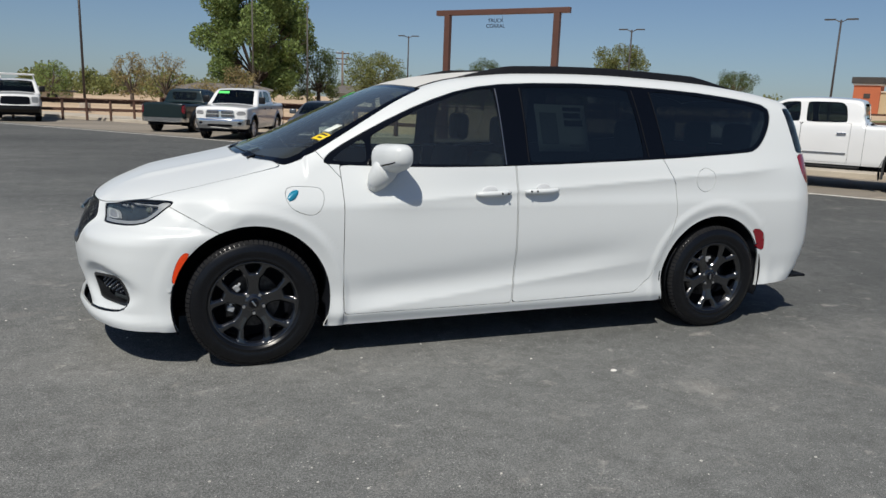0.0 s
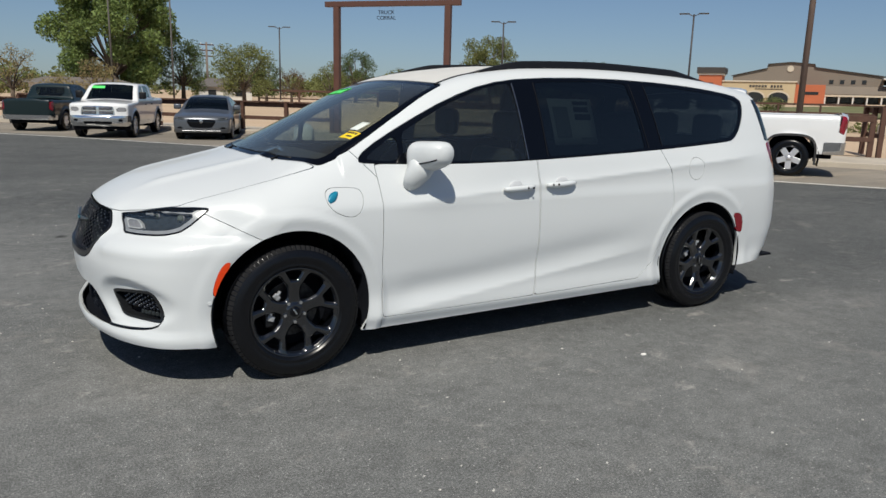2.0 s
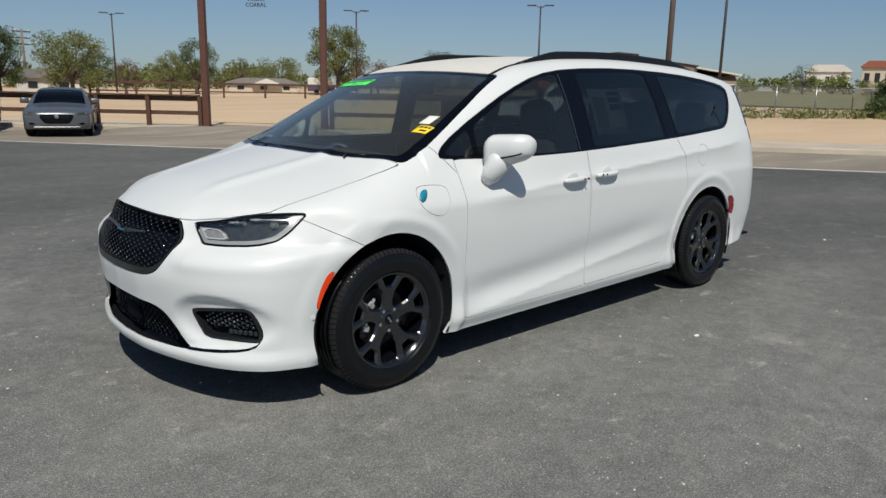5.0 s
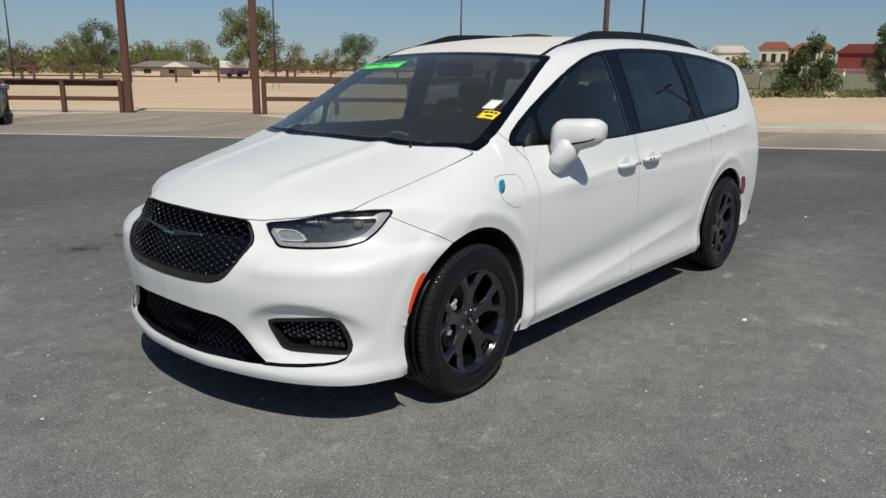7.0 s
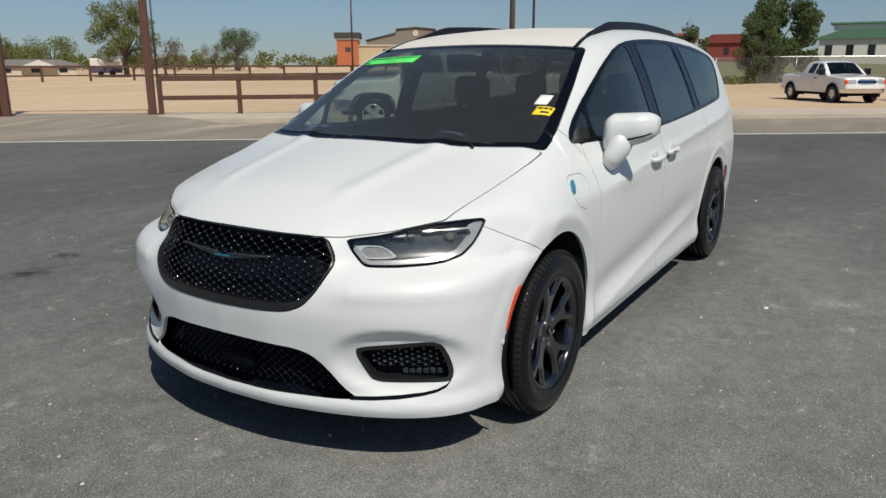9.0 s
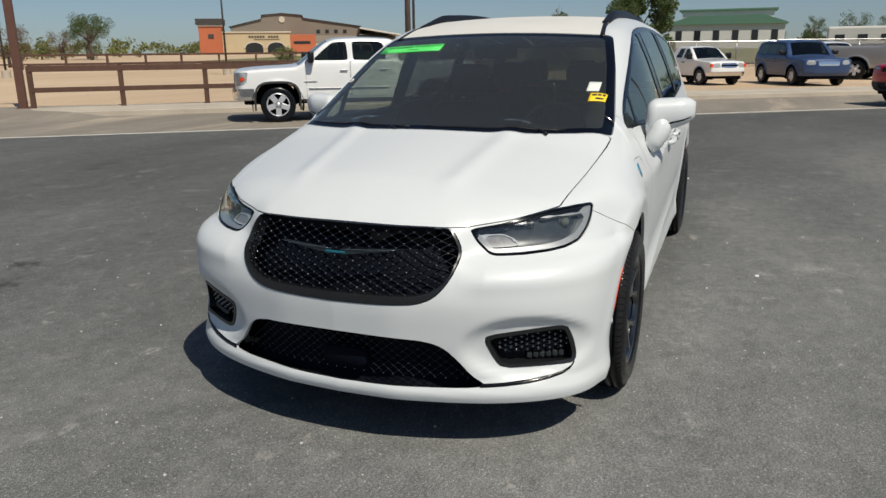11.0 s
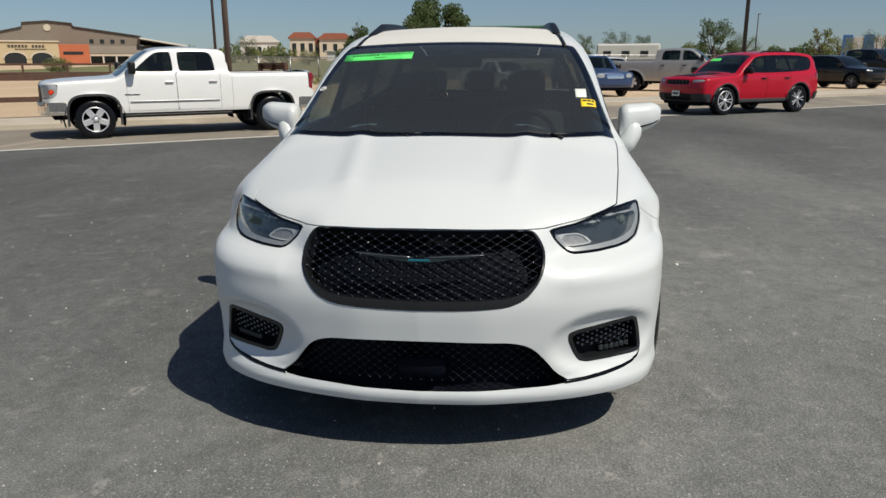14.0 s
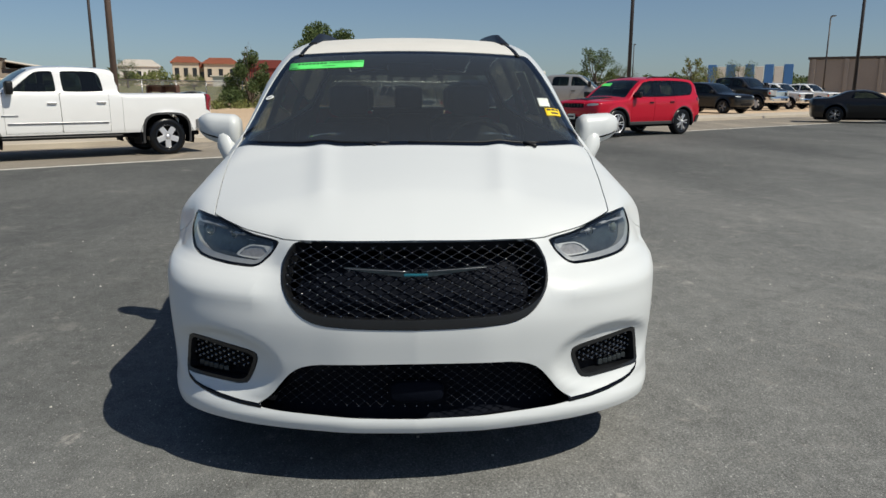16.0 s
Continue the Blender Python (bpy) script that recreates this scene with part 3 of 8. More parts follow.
def patch(rows):
    """A thin sheet through rows of points, as a bmesh."""
    bm = bmesh.new()
    vs = [[bm.verts.new(p) for p in r] for r in rows]
    for a, b in zip(vs, vs[1:]):
        for i in range(len(a) - 1):
            bm.faces.new((a[i], a[i + 1], b[i + 1], b[i]))
    return bm


def thick(bm, d):
    bmesh.ops.recalc_face_normals(bm, faces=bm.faces)
    bmesh.ops.solidify(bm, geom=bm.faces[:], thickness=d)
    return bm


# chin slot strips, following the nose from the intake to the fog lamp
for sg in (-1, 1):
    rows = [[], []]
    for k in range(41):
        u = k / 40
        a = 0.540 + 0.304 * (1 - (1 - u) ** 1.6)
        zm = float(np.interp(a, [0.540, 0.62, 0.70, 0.77, 0.81, 0.835, 0.845], [0.296, 0.299, 0.305, 0.314, 0.324, 0.340, 0.362]))
        hw = 0.0068 - 0.0015 * u
        for r, dz in zip(rows, (-hw, hw)):
            r.append((van_x(a, zm + dz) - 0.0015, sg * a, zm + dz))
    part("chin_slot", thick(patch(rows), 0.003), M_GLOSS, van, "thin black slot over the chin blade", smooth=True)

# grille lattice
def lattice(parent, fn, y0, y1, z0, z1, pitch, slope, depth, rad, name="lattice", label="gloss black diamond lattice", sides=(0,)):
    bm = bmesh.new()
    for sgn in (-1, 1):
        n = int(((y1 - y0) * slope + (z1 - z0)) / pitch) + 2
        for k in range(n):
            c = z0 + (k - int((y1 - y0) * slope / pitch) - 1) * pitch if sgn > 0 else z0 + k * pitch
            run = []
            steps = int((y1 - y0) / 0.011)
            for q in range(steps + 1):
                y = y0 + (y1 - y0) * q / steps
                z = c + sgn * slope * (y - y0) if sgn > 0 else c - slope * (y - y0)
                ok = z0 < z < z1 and float(fn(np.array(-0.9), np.array(y), np.array(z))) > 0.012
                if ok:
                    run.append((van_x(y, z) + depth, y, z))
                if (not ok or q == steps) and run:
                    if len(run) > 2:
                        tube(bm, run, rad, 4, False)
                    run = []
    net = part(name, bm, M_GRILLE, parent, label, smooth=True)
    # small polished knots at the crossings
    shape = [(math.sin(p) * math.cos(q), math.sin(p) * math.sin(q), math.cos(p)) for p in (0.6, 1.25, 1.9, 2.55) for q in np.linspace(0, 2 * math.pi, 9)[:-1]]
    V, F = [], []
    for i in range(int((y1 - y0) * slope / pitch * 2) + 1):
        yy = y0 + i * pitch / (2 * slope)
        for j in range(int((z1 - z0) / pitch) + 2):
            zz = z0 + (j + (0.5 if i % 2 else 0.0)) * pitch
            if z0 < zz < z1 and float(fn(np.array(-0.9), np.array(yy), np.array(zz))) > 0.012:
                c, k = (van_x(yy, zz) + depth - 0.002, yy, zz), len(V)
                V += [tuple(a + rad * 2.0 * b for a, b in zip(c, p)) for p in shape]
                F += [(k + 8 * m + n, k + 8 * m + 8 + n, k + 8 * m + 8 + (n + 1) % 8, k + 8 * m + (n + 1) % 8) for m in range(3) for n in range(8)]
    link_mesh("lattice_beading", V, F, M_KNOT, parent, "polished beading on the lattice", kind="stuff")
    return net


lattice(grille_ob, grille_fn, -0.46, 0.46, 0.60, 0.88, 0.0262, 0.50, 0.018, 0.0022)
lattice(intake_ob, lambda x, y, z: np.minimum(intake_fn(x, y, z), np.maximum(np.abs(y) - 0.088, np.abs(z - 0.352) - 0.032)), -0.58, 0.58, 0.285, 0.48, 0.032, 0.8, 0.050, 0.0014)
for sg in (-1, 1):
    lattice(intake_ob, lambda x, y, z: fog_fn(x, y, z) - 0.012, sg * 0.70 - 0.145, sg * 0.70 + 0.145, 0.40, 0.50, 0.022, 0.6, 0.03, 0.0032, "fog_lattice", "small black lattice beside the fog lamp")
    for k in range(6):
        y = 0.685 + 0.021 * k
        x = van_x(y, 0.382)
        part("fog_lamp", boxed((x + 0.03, sg * y - 0.009, 0.372), (x + 0.045, sg * y + 0.009, 0.393), 0.003), M_TRAY, van, "small clear fog lamp element")
# wing emblem on the grille
bm = bmesh.new()
for sg in (-1, 1):
    rows = [[], []]
    for k in range(15):
        y = 0.02 + 0.215 * k / 14
        zc = 0.776 + 0.020 * k / 14
        h = 0.009 * (1 - k / 14) ** 0.8 + 0.0015
        for r, dz in zip(rows, (-h, h)):
            r.append((van_x(y, zc) - 0.007, sg * y, zc + dz))
    vs = [[bm.verts.new(p) for p in r] for r in rows]
    for i in range(14):
        bm.faces.new((vs[0][i], vs[0][i + 1], vs[1][i + 1], vs[1][i]))
M_WING = mat("dark_blue_metal", (0.055, 0.075, 0.09), 0.3, metal=0.7, vary=0.2, scale=60)
M_TEAL = mat("dark_teal_enamel", (0.012, 0.11, 0.15), 0.25, vary=0.2, scale=60)
part("wing_emblem", thick(bm, 0.008), M_WING, grille_ob, "dark winged emblem")
for sg in (-1, 1):
    edge = [(van_x(0.03 + 0.205 * k / 14, 0.785) - 0.012, sg * (0.03 + 0.205 * k / 14), 0.787 + 0.0105 * k / 14) for k in range(15)]
    part("emblem_edge", tube(bmesh.new(), edge, 0.0014, 6), M_STEEL, grille_ob, "bright upper edge of the emblem", smooth=True)
box_x = van_x(0, 0.776)
part("emblem_centre", boxed((box_x - 0.014, -0.040, 0.771), (box_x - 0.004, 0.040, 0.781), 0.004), M_TEAL, grille_ob, "dark teal emblem centre")
bm = bmesh.new()
rx = van_x(0, 0.36) + 0.040
for ring, (dx, f) in enumerate(((0.0, 0.86), (0.005, 0.97), (0.02, 1.0))):
    vs_ = [bm.verts.new((rx + dx, 0.095 * f * math.copysign(abs(math.cos(q)) ** 0.55, math.cos(q)), 0.352 + 0.040 * f * math.copysign(abs(math.sin(q)) ** 0.55, math.sin(q)))) for q in np.linspace(0, 2 * math.pi, 29)[:-1]]
    if ring:
        for q in range(28):
            bm.faces.new((old[q], old[(q + 1) % 28], vs_[(q + 1) % 28], vs_[q]))
    else:
        bm.faces.new(vs_)
    old = vs_
part("radar_cover", bm, M_RADAR, intake_ob, "smooth black radar cover", smooth=True)

# headlight insides: bright daytime strip, dark projector tray and inner reflector
for sg, nm in ((-1, "L"), (1, "R")):
    def lamp_pt(ang, z, inset):
        a = math.radians(ang)
        lo, hi = 0.2, 1.6
        for _ in range(18):
            mid = (lo + hi) / 2
            if float(van_body(np.array(0.3 - mid * math.cos(a)), np.array(mid * math.sin(a)), np.array(z))) > 0:
                hi = mid
            else:
                lo = mid
        r = lo - inset
        return (0.3 - r * math.cos(a), sg * r * math.sin(a), z)
    back = [[lamp_pt(ang, z, 0.036) for ang in np.linspace(23, 51, 15)] for z in np.linspace(0.75, 0.925, 7)]
    part("headlight_tray", thick(patch(back), 0.004), M_TRAY, van, "dark grey headlight tray", smooth=True)
    for ang, zz, rr in ((42.9, 0.858, 0.021), (35.6, 0.858, 0.012)):
        c = Vector(lamp_pt(ang, zz, 0.038))
        bm = bmesh.new()
        bmesh.ops.create_uvsphere(bm, u_segments=24, v_segments=14, radius=rr, matrix=Matrix.Translation(c))
        part("projector", bm, M_LENS, van, "dark round projector lens", smooth=True)
        n = Vector((-1, sg * 0.75, 0.1)).normalized()
        bm = lathe(bmesh.new(), [(rr, 0.0), (rr + 0.003, 0.003), (rr + 0.004, -0.006), (rr + 0.001, -0.010)], 28)
        bmesh.ops.transform(bm, matrix=Matrix.Translation(c) @ Vector((0, -1, 0)).rotation_difference(n).to_matrix().to_4x4(), verts=bm.verts)
        part("projector_ring", bm, M_TURN, van, "silver ring round the projector", smooth=True)
    for ang, w, h in ((32.6, 0.008, 0.006), (34.4, 0.005, 0.009)):
        c = Vector(lamp_pt(ang, 0.866, 0.022))
        part("lamp_prism", boxed((-0.006, -w, -h), (0.006, w, h), 0.004, Matrix.Translation(c) @ pose(0, 0, 0, 0, 15, -sg * 34)), M_LAMP, van, "small bright lamp prism", smooth=True)


def lamp_top(ang):
    return np.interp(ang, [23.8, 29.6, 35.5, 40.3, 46, 50.6], [0.858, 0.873, 0.896, 0.910, 0.916, 0.916])


def lamp_ring(x, y, z):
    ang = lamp_angle(x, y)
    wide = np.interp(ang, [24, 30, 40, 48], [0.012, 0.0145, 0.017, 0.020])
    return np.minimum(np.minimum(wide + 0.0065 - hl_fn(x, y, z), 0.5 * (ang - 25.0)), lamp_top(ang) - 0.020 + 0.006 * np.clip((ang - 44) / 4, 0, 1) * 2 - z)


def lamp_upper(x, y, z):
    ang = lamp_angle(x, y)
    t = lamp_top(ang)
    return np.minimum(np.minimum(t - 0.0115 - z, z - t + 0.0115 + np.interp(ang, [30, 34, 45], [0.003, 0.008, 0.010])), 0.01 * np.minimum(ang - 30.5, 49 - ang))


turn_poly = inside(rounded([(25.4, 0.834 * 60), (26.2, 0.840 * 60), (30.0, 0.840 * 60), (32.6, 0.816 * 60), (33.2, 0.806 * 60), (32.0, 0.798 * 60), (27.4, 0.796 * 60)], 2, 0.35))


def lamp_turn(x, y, z):
    return np.minimum(turn_poly(lamp_angle(x, y), z * 60) * 0.016, -0.1 - x)


ring_f, rest_f = S.cut(lamp_in, lamp_ring)
upper_f, rest_f = S.cut(rest_f, lamp_upper)
turn_f, rest_f = S.cut(rest_f, lamp_turn)
turn_edge, turn_f = S.cut(turn_f, lambda x, y, z: 0.004 - lamp_turn(x, y, z))
for side in (-1, 1):
    S.mesh("daytime_strip", ring_f, M_LAMP, van, "silver daytime light strip", offset=-0.006, rim=0.03, side=side)
    S.mesh("upper_strip", upper_f, M_LAMP, van, "silver upper lamp edge", offset=-0.008, rim=0.02, side=side)
    S.mesh("turn_reflector", turn_f, M_TURN, van, "silver turn signal reflector", offset=-0.012, rim=0.0, side=side)
    S.mesh("turn_surround", turn_edge, M_LAMPWHITE, van, "bright edge of the turn signal", offset=-0.008, rim=0.02, side=side)

# ---- wheels ----
class Disc(Skin):
  """A polar sheet facing -y, to be cut into a wheel face."""

  def __init__(sk, nr, na, r0, r1, dish):
    rr, aa = np.meshgrid(np.linspace(r0, r1, nr), np.linspace(0, 2 * np.pi, na), indexing="ij")
    xx, zz = rr * np.cos(aa), rr * np.sin(aa)
    V = np.stack([xx, dish(xx, zz), zz], -1).reshape(-1, 3)
    sk.grid(V, nr, na, lambda x, y, z: dish(x, z) - y)
    sk.all = sk.all[:, [3, 2, 1, 0, 4, 5, 6, 7, 8]] if sk.N[5][1] > 0 else sk.all


def tyre_bm(R, w, bead, n=72, grooves=4):
    h = w / 2
    prof = [(bead - 0.008, h * 0.72), (bead + 0.008, h * 0.85), (bead + 0.018, h * 0.905), (bead + 0.021, h * 0.945), (bead + 0.028, h * 0.945), (bead + 0.032, h * 0.93), (bead + 0.045, h * 0.975), ((R + bead) / 2 + 0.008, h * 1.01), (R - 0.042, h * 0.965), (R - 0.038, h * 0.952), (R - 0.034, h * 0.945), (R - 0.022, h * 0.88), (R - 0.010, h * 0.825), (R - 0.003, h * 0.77)]
    tread = []
    for k in range(grooves + 1):
        a = h * 0.75 - 2 * h * 0.75 * k / (grooves + 1)
        b = h * 0.75 - 2 * h * 0.75 * (k + 1) / (grooves + 1)
        tread += [(R, a - 0.004), (R, b + 0.004)]
        if k < grooves:
            tread += [(R - 0.008, b + 0.003), (R - 0.008, b - 0.003)]
    full = prof + tread + [(r, -o) for r, o in prof[::-1]]
    return lathe(bmesh.new(), [(r, -o) for r, o in full], n)


M_CAST = mat("cast_metal", (0.46, 0.47, 0.48), 0.4, metal=0.5, vary=0.5, scale=60)
M_DISC = mat("dark_brake_steel", (0.05, 0.05, 0.052), 0.4, metal=0.8, vary=0.5, scale=30)


def van_wheel(m, label):
    """Wheel with its outer face towards -y."""
    w = thing("wheel", "", "")
    w.parent = van
    w.matrix_basis = m
    ty = part("tyre", tyre_bm(TYRE_R - 0.009, 0.235, 0.233, 96), M_TYRE, w, "black tyre", smooth=True)
    bm = bmesh.new()
    for k in range(84):
        a0, a1 = 2 * math.pi * k / 84, 2 * math.pi * (k + 0.80) / 84
        prof = ((TYRE_R - 0.029, -0.1045), (TYRE_R - 0.0175, -0.0985), (TYRE_R - 0.0105, -0.091), (TYRE_R - 0.0085, -0.080))
        vs = [[bm.verts.new((r * math.cos(a), o, r * math.sin(a))) for r, o in prof] for a in (a0, (a0 + a1) / 2, a1)]
        for p, q in zip(vs, vs[1:]):
            for n in range(3):
                bm.faces.new((p[n], p[n + 1], q[n + 1], q[n]))
    part("tread_shoulder", bm, M_TREAD, ty, "ribbed tread shoulder")

    def holes(x, z):
        r, a = np.hypot(x, z) / 0.241, np.arctan2(z, x)
        t = np.abs(np.mod(a - math.pi / 2 + math.pi / 5, 2 * math.pi / 5) - math.pi / 5)   # 0 along a spoke
        arm = np.interp(r, [0.25, 0.45, 0.60, 0.72, 0.93, 1.0], [0.170, 0.145, 0.170, 0.250, 0.375, 0.385])
        big = smin2(smin2(r * np.sin(np.minimum(t, 1.5)) - arm * np.cos(t) ** 0.5, 0.90 - r, 0.10), r - 0.31, 0.08)
        small = smin2(smin2(0.50 * (r - 0.70) + 0.062 - r * np.sin(t), 0.925 - r, 0.03), r - 0.725, 0.03)
        return np.maximum(big, small) * 0.241

    def dish(x, z):
        r = np.hypot(x, z)
        y = np.interp(r, [0, 0.035, 0.05, 0.09, 0.165, 0.207, 0.231, 0.242], [-0.074, -0.074, -0.066, -0.069, -0.083, -0.090, -0.096, -0.093])
        return y + 0.013 * np.clip(1 + holes(x, z) / 0.012, 0, 1.4) ** 1.15
    sk = Disc(96, 301, 0.001, 0.242, dish)
    _, face = sk.cut(sk.all, lambda x, y, z: holes(x, z))
    rim = sk.mesh("rim", face, M_RIM, w, "gloss black alloy rim with five forked spokes", rim=0.030, side=-1)
    bm = lathe(bmesh.new(), [(0.241, -0.093), (0.244, -0.100), (0.238, -0.102), (0.231, -0.096), (0.224, -0.05), (0.214, 0.09), (0.234, 0.10)], 72)
    part("rim_barrel", bm, M_RIM, rim, smooth=True)
    part("hub_backing", lathe(bmesh.new(), [(0.0, 0.0), (0.15, 0.0), (0.15, 0.02), (0.0, 0.02)], 40), M_DISC, w, "dark worn brake disc", smooth=False)
    # near-black disc stands in for the shade inside the wheel
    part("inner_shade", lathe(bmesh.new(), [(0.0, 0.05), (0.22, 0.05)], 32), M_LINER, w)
    for k in range(5):
        a = math.pi / 2 + 2 * math.pi * (k + 0.5) / 5
        part("lug_nut", tube(bmesh.new(), [(0.056 * math.cos(a), -0.055, 0.056 * math.sin(a)), (0.056 * math.cos(a), -0.075, 0.056 * math.sin(a))], 0.0095, 6), M_CHROME, w, "chrome lug nut")
    cap = part("centre_cap", lathe(bmesh.new(), [(0.0, -0.078), (0.024, -0.077), (0.030, -0.072), (0.030, -0.06)], 28), M_GLOSS, w, "black centre cap", smooth=True)
    part("cap_emblem", boxed((-0.018, -0.081, -0.004), (0.018, -0.077, 0.004), 0.0015, pose(0, 0, 0, 0, 55, 0)), M_CHROME, cap)
    cal = part("brake_caliper", boxed((-0.150, -0.040, -0.085), (-0.095, 0.03, 0.075), 0.012), M_DISC, w, "grey brake caliper")
    for x0, x1, z0, z1, tilt in ((-0.020, 0.020, -0.016, 0.014, 20), (-0.010, 0.006, 0.004, 0.036, 5)):
        for cx, cz in ((-0.088, 0.082), (-0.122, -0.030)):
            part("caliper_casting", boxed((x0, -0.054, z0), (x1, -0.038, z1), 0.006, pose(cx, 0, cz, 0, tilt + 30 * (cz > 0), 0)), M_CAST, cal, "bare cast face")
    return w


van_wheel(pose(0, -0.868, TYRE_R - 0.009, 0, 0, 0), "front")
van_wheel(pose(AXLE, -0.868, TYRE_R - 0.009, 0, 36, 0), "rear")
van_wheel(pose(0, 0.868, TYRE_R - 0.009, 0, -34, 180), "front")
van_wheel(pose(AXLE, 0.868, TYRE_R - 0.009, 0, 51, 180), "rear")

# wheel housings, floor pan
for ax in (0.0, AXLE):
    for sg in (-1, 1):
        bm = bmesh.new()
        prev = None
        for k in range(33):
            a = math.radians(-22 + 224 * k / 32)
            r = 0.432
            ring = [bm.verts.new((ax + r * math.cos(a), sg * yy, TYRE_R + r * math.sin(a))) for yy in (0.945, 0.56)]
            if prev:
                bm.faces.new((prev[0], prev[1], ring[1], ring[0]))
            prev = ring
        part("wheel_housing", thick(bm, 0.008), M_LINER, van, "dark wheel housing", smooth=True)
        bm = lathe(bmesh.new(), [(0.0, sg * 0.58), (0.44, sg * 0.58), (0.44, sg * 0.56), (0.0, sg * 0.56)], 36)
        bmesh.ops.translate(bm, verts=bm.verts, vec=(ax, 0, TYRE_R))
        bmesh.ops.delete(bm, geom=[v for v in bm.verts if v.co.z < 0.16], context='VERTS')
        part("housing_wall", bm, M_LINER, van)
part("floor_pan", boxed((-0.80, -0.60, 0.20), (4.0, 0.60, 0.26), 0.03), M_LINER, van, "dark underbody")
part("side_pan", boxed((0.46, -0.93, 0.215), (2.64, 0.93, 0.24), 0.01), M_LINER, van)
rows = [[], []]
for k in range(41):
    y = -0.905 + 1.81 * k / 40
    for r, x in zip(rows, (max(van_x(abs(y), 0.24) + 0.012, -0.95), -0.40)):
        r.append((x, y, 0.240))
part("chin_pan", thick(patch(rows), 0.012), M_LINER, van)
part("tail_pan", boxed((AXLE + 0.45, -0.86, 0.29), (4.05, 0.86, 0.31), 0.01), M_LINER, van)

# mirrors
for sg in (-1, 1):
    bm = bmesh.new()
    n = 14
    rows = []
    for k in range(n + 1):
        u = k / n                     # from the root to the outer end
        y = 0.905 + 0.228 * u
        cx = 0.735 + 0.080 * u - 0.012 * u * u
        hz = (0.080 - 0.014 * u) * (1 - max(0, (u - 0.7) / 0.3) ** 2.4 * 0.42)
        hx = 0.092 * (1 - max(0, (u - 0.6) / 0.4) ** 2.2 * 0.5)
        zc = 1.160 + 0.025 * u
        if u < 0.12:
            f = 0.72 + 0.28 * u / 0.12
            hz, hx = hz * f, hx * f
        drop = 0.042 * (1 - u) ** 1.5
        ring = []
        for q in range(20):
            a = 2 * math.pi * q / 20
            c, s_ = math.cos(a), math.sin(a)
            ex = math.copysign(abs(c) ** 0.74, c) * hx * (1.0 if c < 0 else 0.72)
            ez = math.copysign(abs(s_) ** 0.74, s_) * hz - (drop * min(1.0, max(0.0, -s_) * 1.3))
            ring.append(bm.verts.new((cx + ex, sg * y, zc + ez)))
        rows.append(ring)
    for a, b in zip(rows, rows[1:]):
        for q in range(20):
            bm.faces.new((a[q], a[(q + 1) % 20], b[(q + 1) % 20], b[q]))
    bm.faces.new(rows[0])
    bm.faces.new(rows[-1])
    mirror_rows = [[tuple(v.co) for v in ring] for ring in rows]
    mir = part("mirror", bm, M_PAINT, van, "white door mirror", smooth=True)
    bm = bmesh.new()
    tube(bm, [(0.672, sg * 0.925, 0.995), (0.685, sg * 0.955, 1.03), (0.72, sg * 0.985, 1.09), (0.75, sg * 1.01, 1.14)], [0.038, 0.060, 0.076, 0.066], 14)
    for v in bm.verts:
        v.co.y = sg * (0.93 + (abs(v.co.y) - 0.93) * 0.75)
    part("mirror_stalk", bm, M_PAINT, mir, "white mirror stalk", smooth=True)
    seam = []
    for a, b in zip(mirror_rows[3:], mirror_rows[4:]):
        seam.append([Vector(a[11]).lerp(Vector(a[12]), f) + Vector((-0.0015, sg * 0.001, -0.0005)) for f in (0.35, 0.72)])
    part("mirror_seam", thick(patch([[p[0] for p in seam], [p[1] for p in seam]]), 0.001), M_GLOSS, mir, "thin black signal strip")
    bm = bmesh.new()
    g = [[bm.verts.new(Vector(mirror_rows[k][q]) + Vector((0.0015, 0, 0))) for q in (2, 1, 0, 19, 18)] for k in range(2, 13)]
    for a, b in zip(g, g[1:]):
        for q in range(4):
            bm.faces.new((a[q], a[q + 1], b[q + 1], b[q]))
    part("mirror_glass", bm, M_CHROME, mir, "silver mirror glass", smooth=True)

# door handles
for sg in (-1, 1):
    for hx, pull in ((1.395, 1), (1.72, -1)):
        y = -van_y(hx, 0.955)
        bm = bmesh.new()
        pts, rad = [], []
        for k in range(13):
            u = k / 12 * 2 - 1
            pts.append((hx + 0.112 * u, sg * (y + 0.028 - 0.020 * abs(u) ** 3), 0.958 + 0.012 * (hx > 1.6) + 0.004 * u))
            rad.append(0.0165 * (1 - 0.35 * abs(u) ** 4))
        tube(bm, pts, rad, 12)
        hd = part("door_handle", bm, M_PAINT, van, "white door handle", smooth=True)
        bm = bmesh.new()
        bmesh.ops.create_uvsphere(bm, u_segments=20, v_segments=10, radius=1.0, matrix=Matrix.Translation((hx - 0.015 * pull, sg * (y - 0.002), 0.972 + 0.012 * (hx > 1.6))) @ Matrix.Diagonal((0.048, 0.006, 0.032, 1)))
        # the cup's shade is put into a greyer copy of the body paint
        part("handle_cup", bm, mat("shaded_paint", (0.62, 0.63, 0.64), 0.4, coat=0.6, vary=0.02), hd, "recessed cup behind the handle", smooth=True)
        for q in (0.045, 0.085):
            bm = tube(bmesh.new(), [(hx + q * pull, sg * (y + 0.040), 0.960 + 0.012 * (hx > 1.6)), (hx + q * pull, sg * (y + 0.046), 0.960 + 0.012 * (hx > 1.6))], 0.006, 10)
            part("key_button", bm, M_PLASTIC, hd, "small dark key sensor")

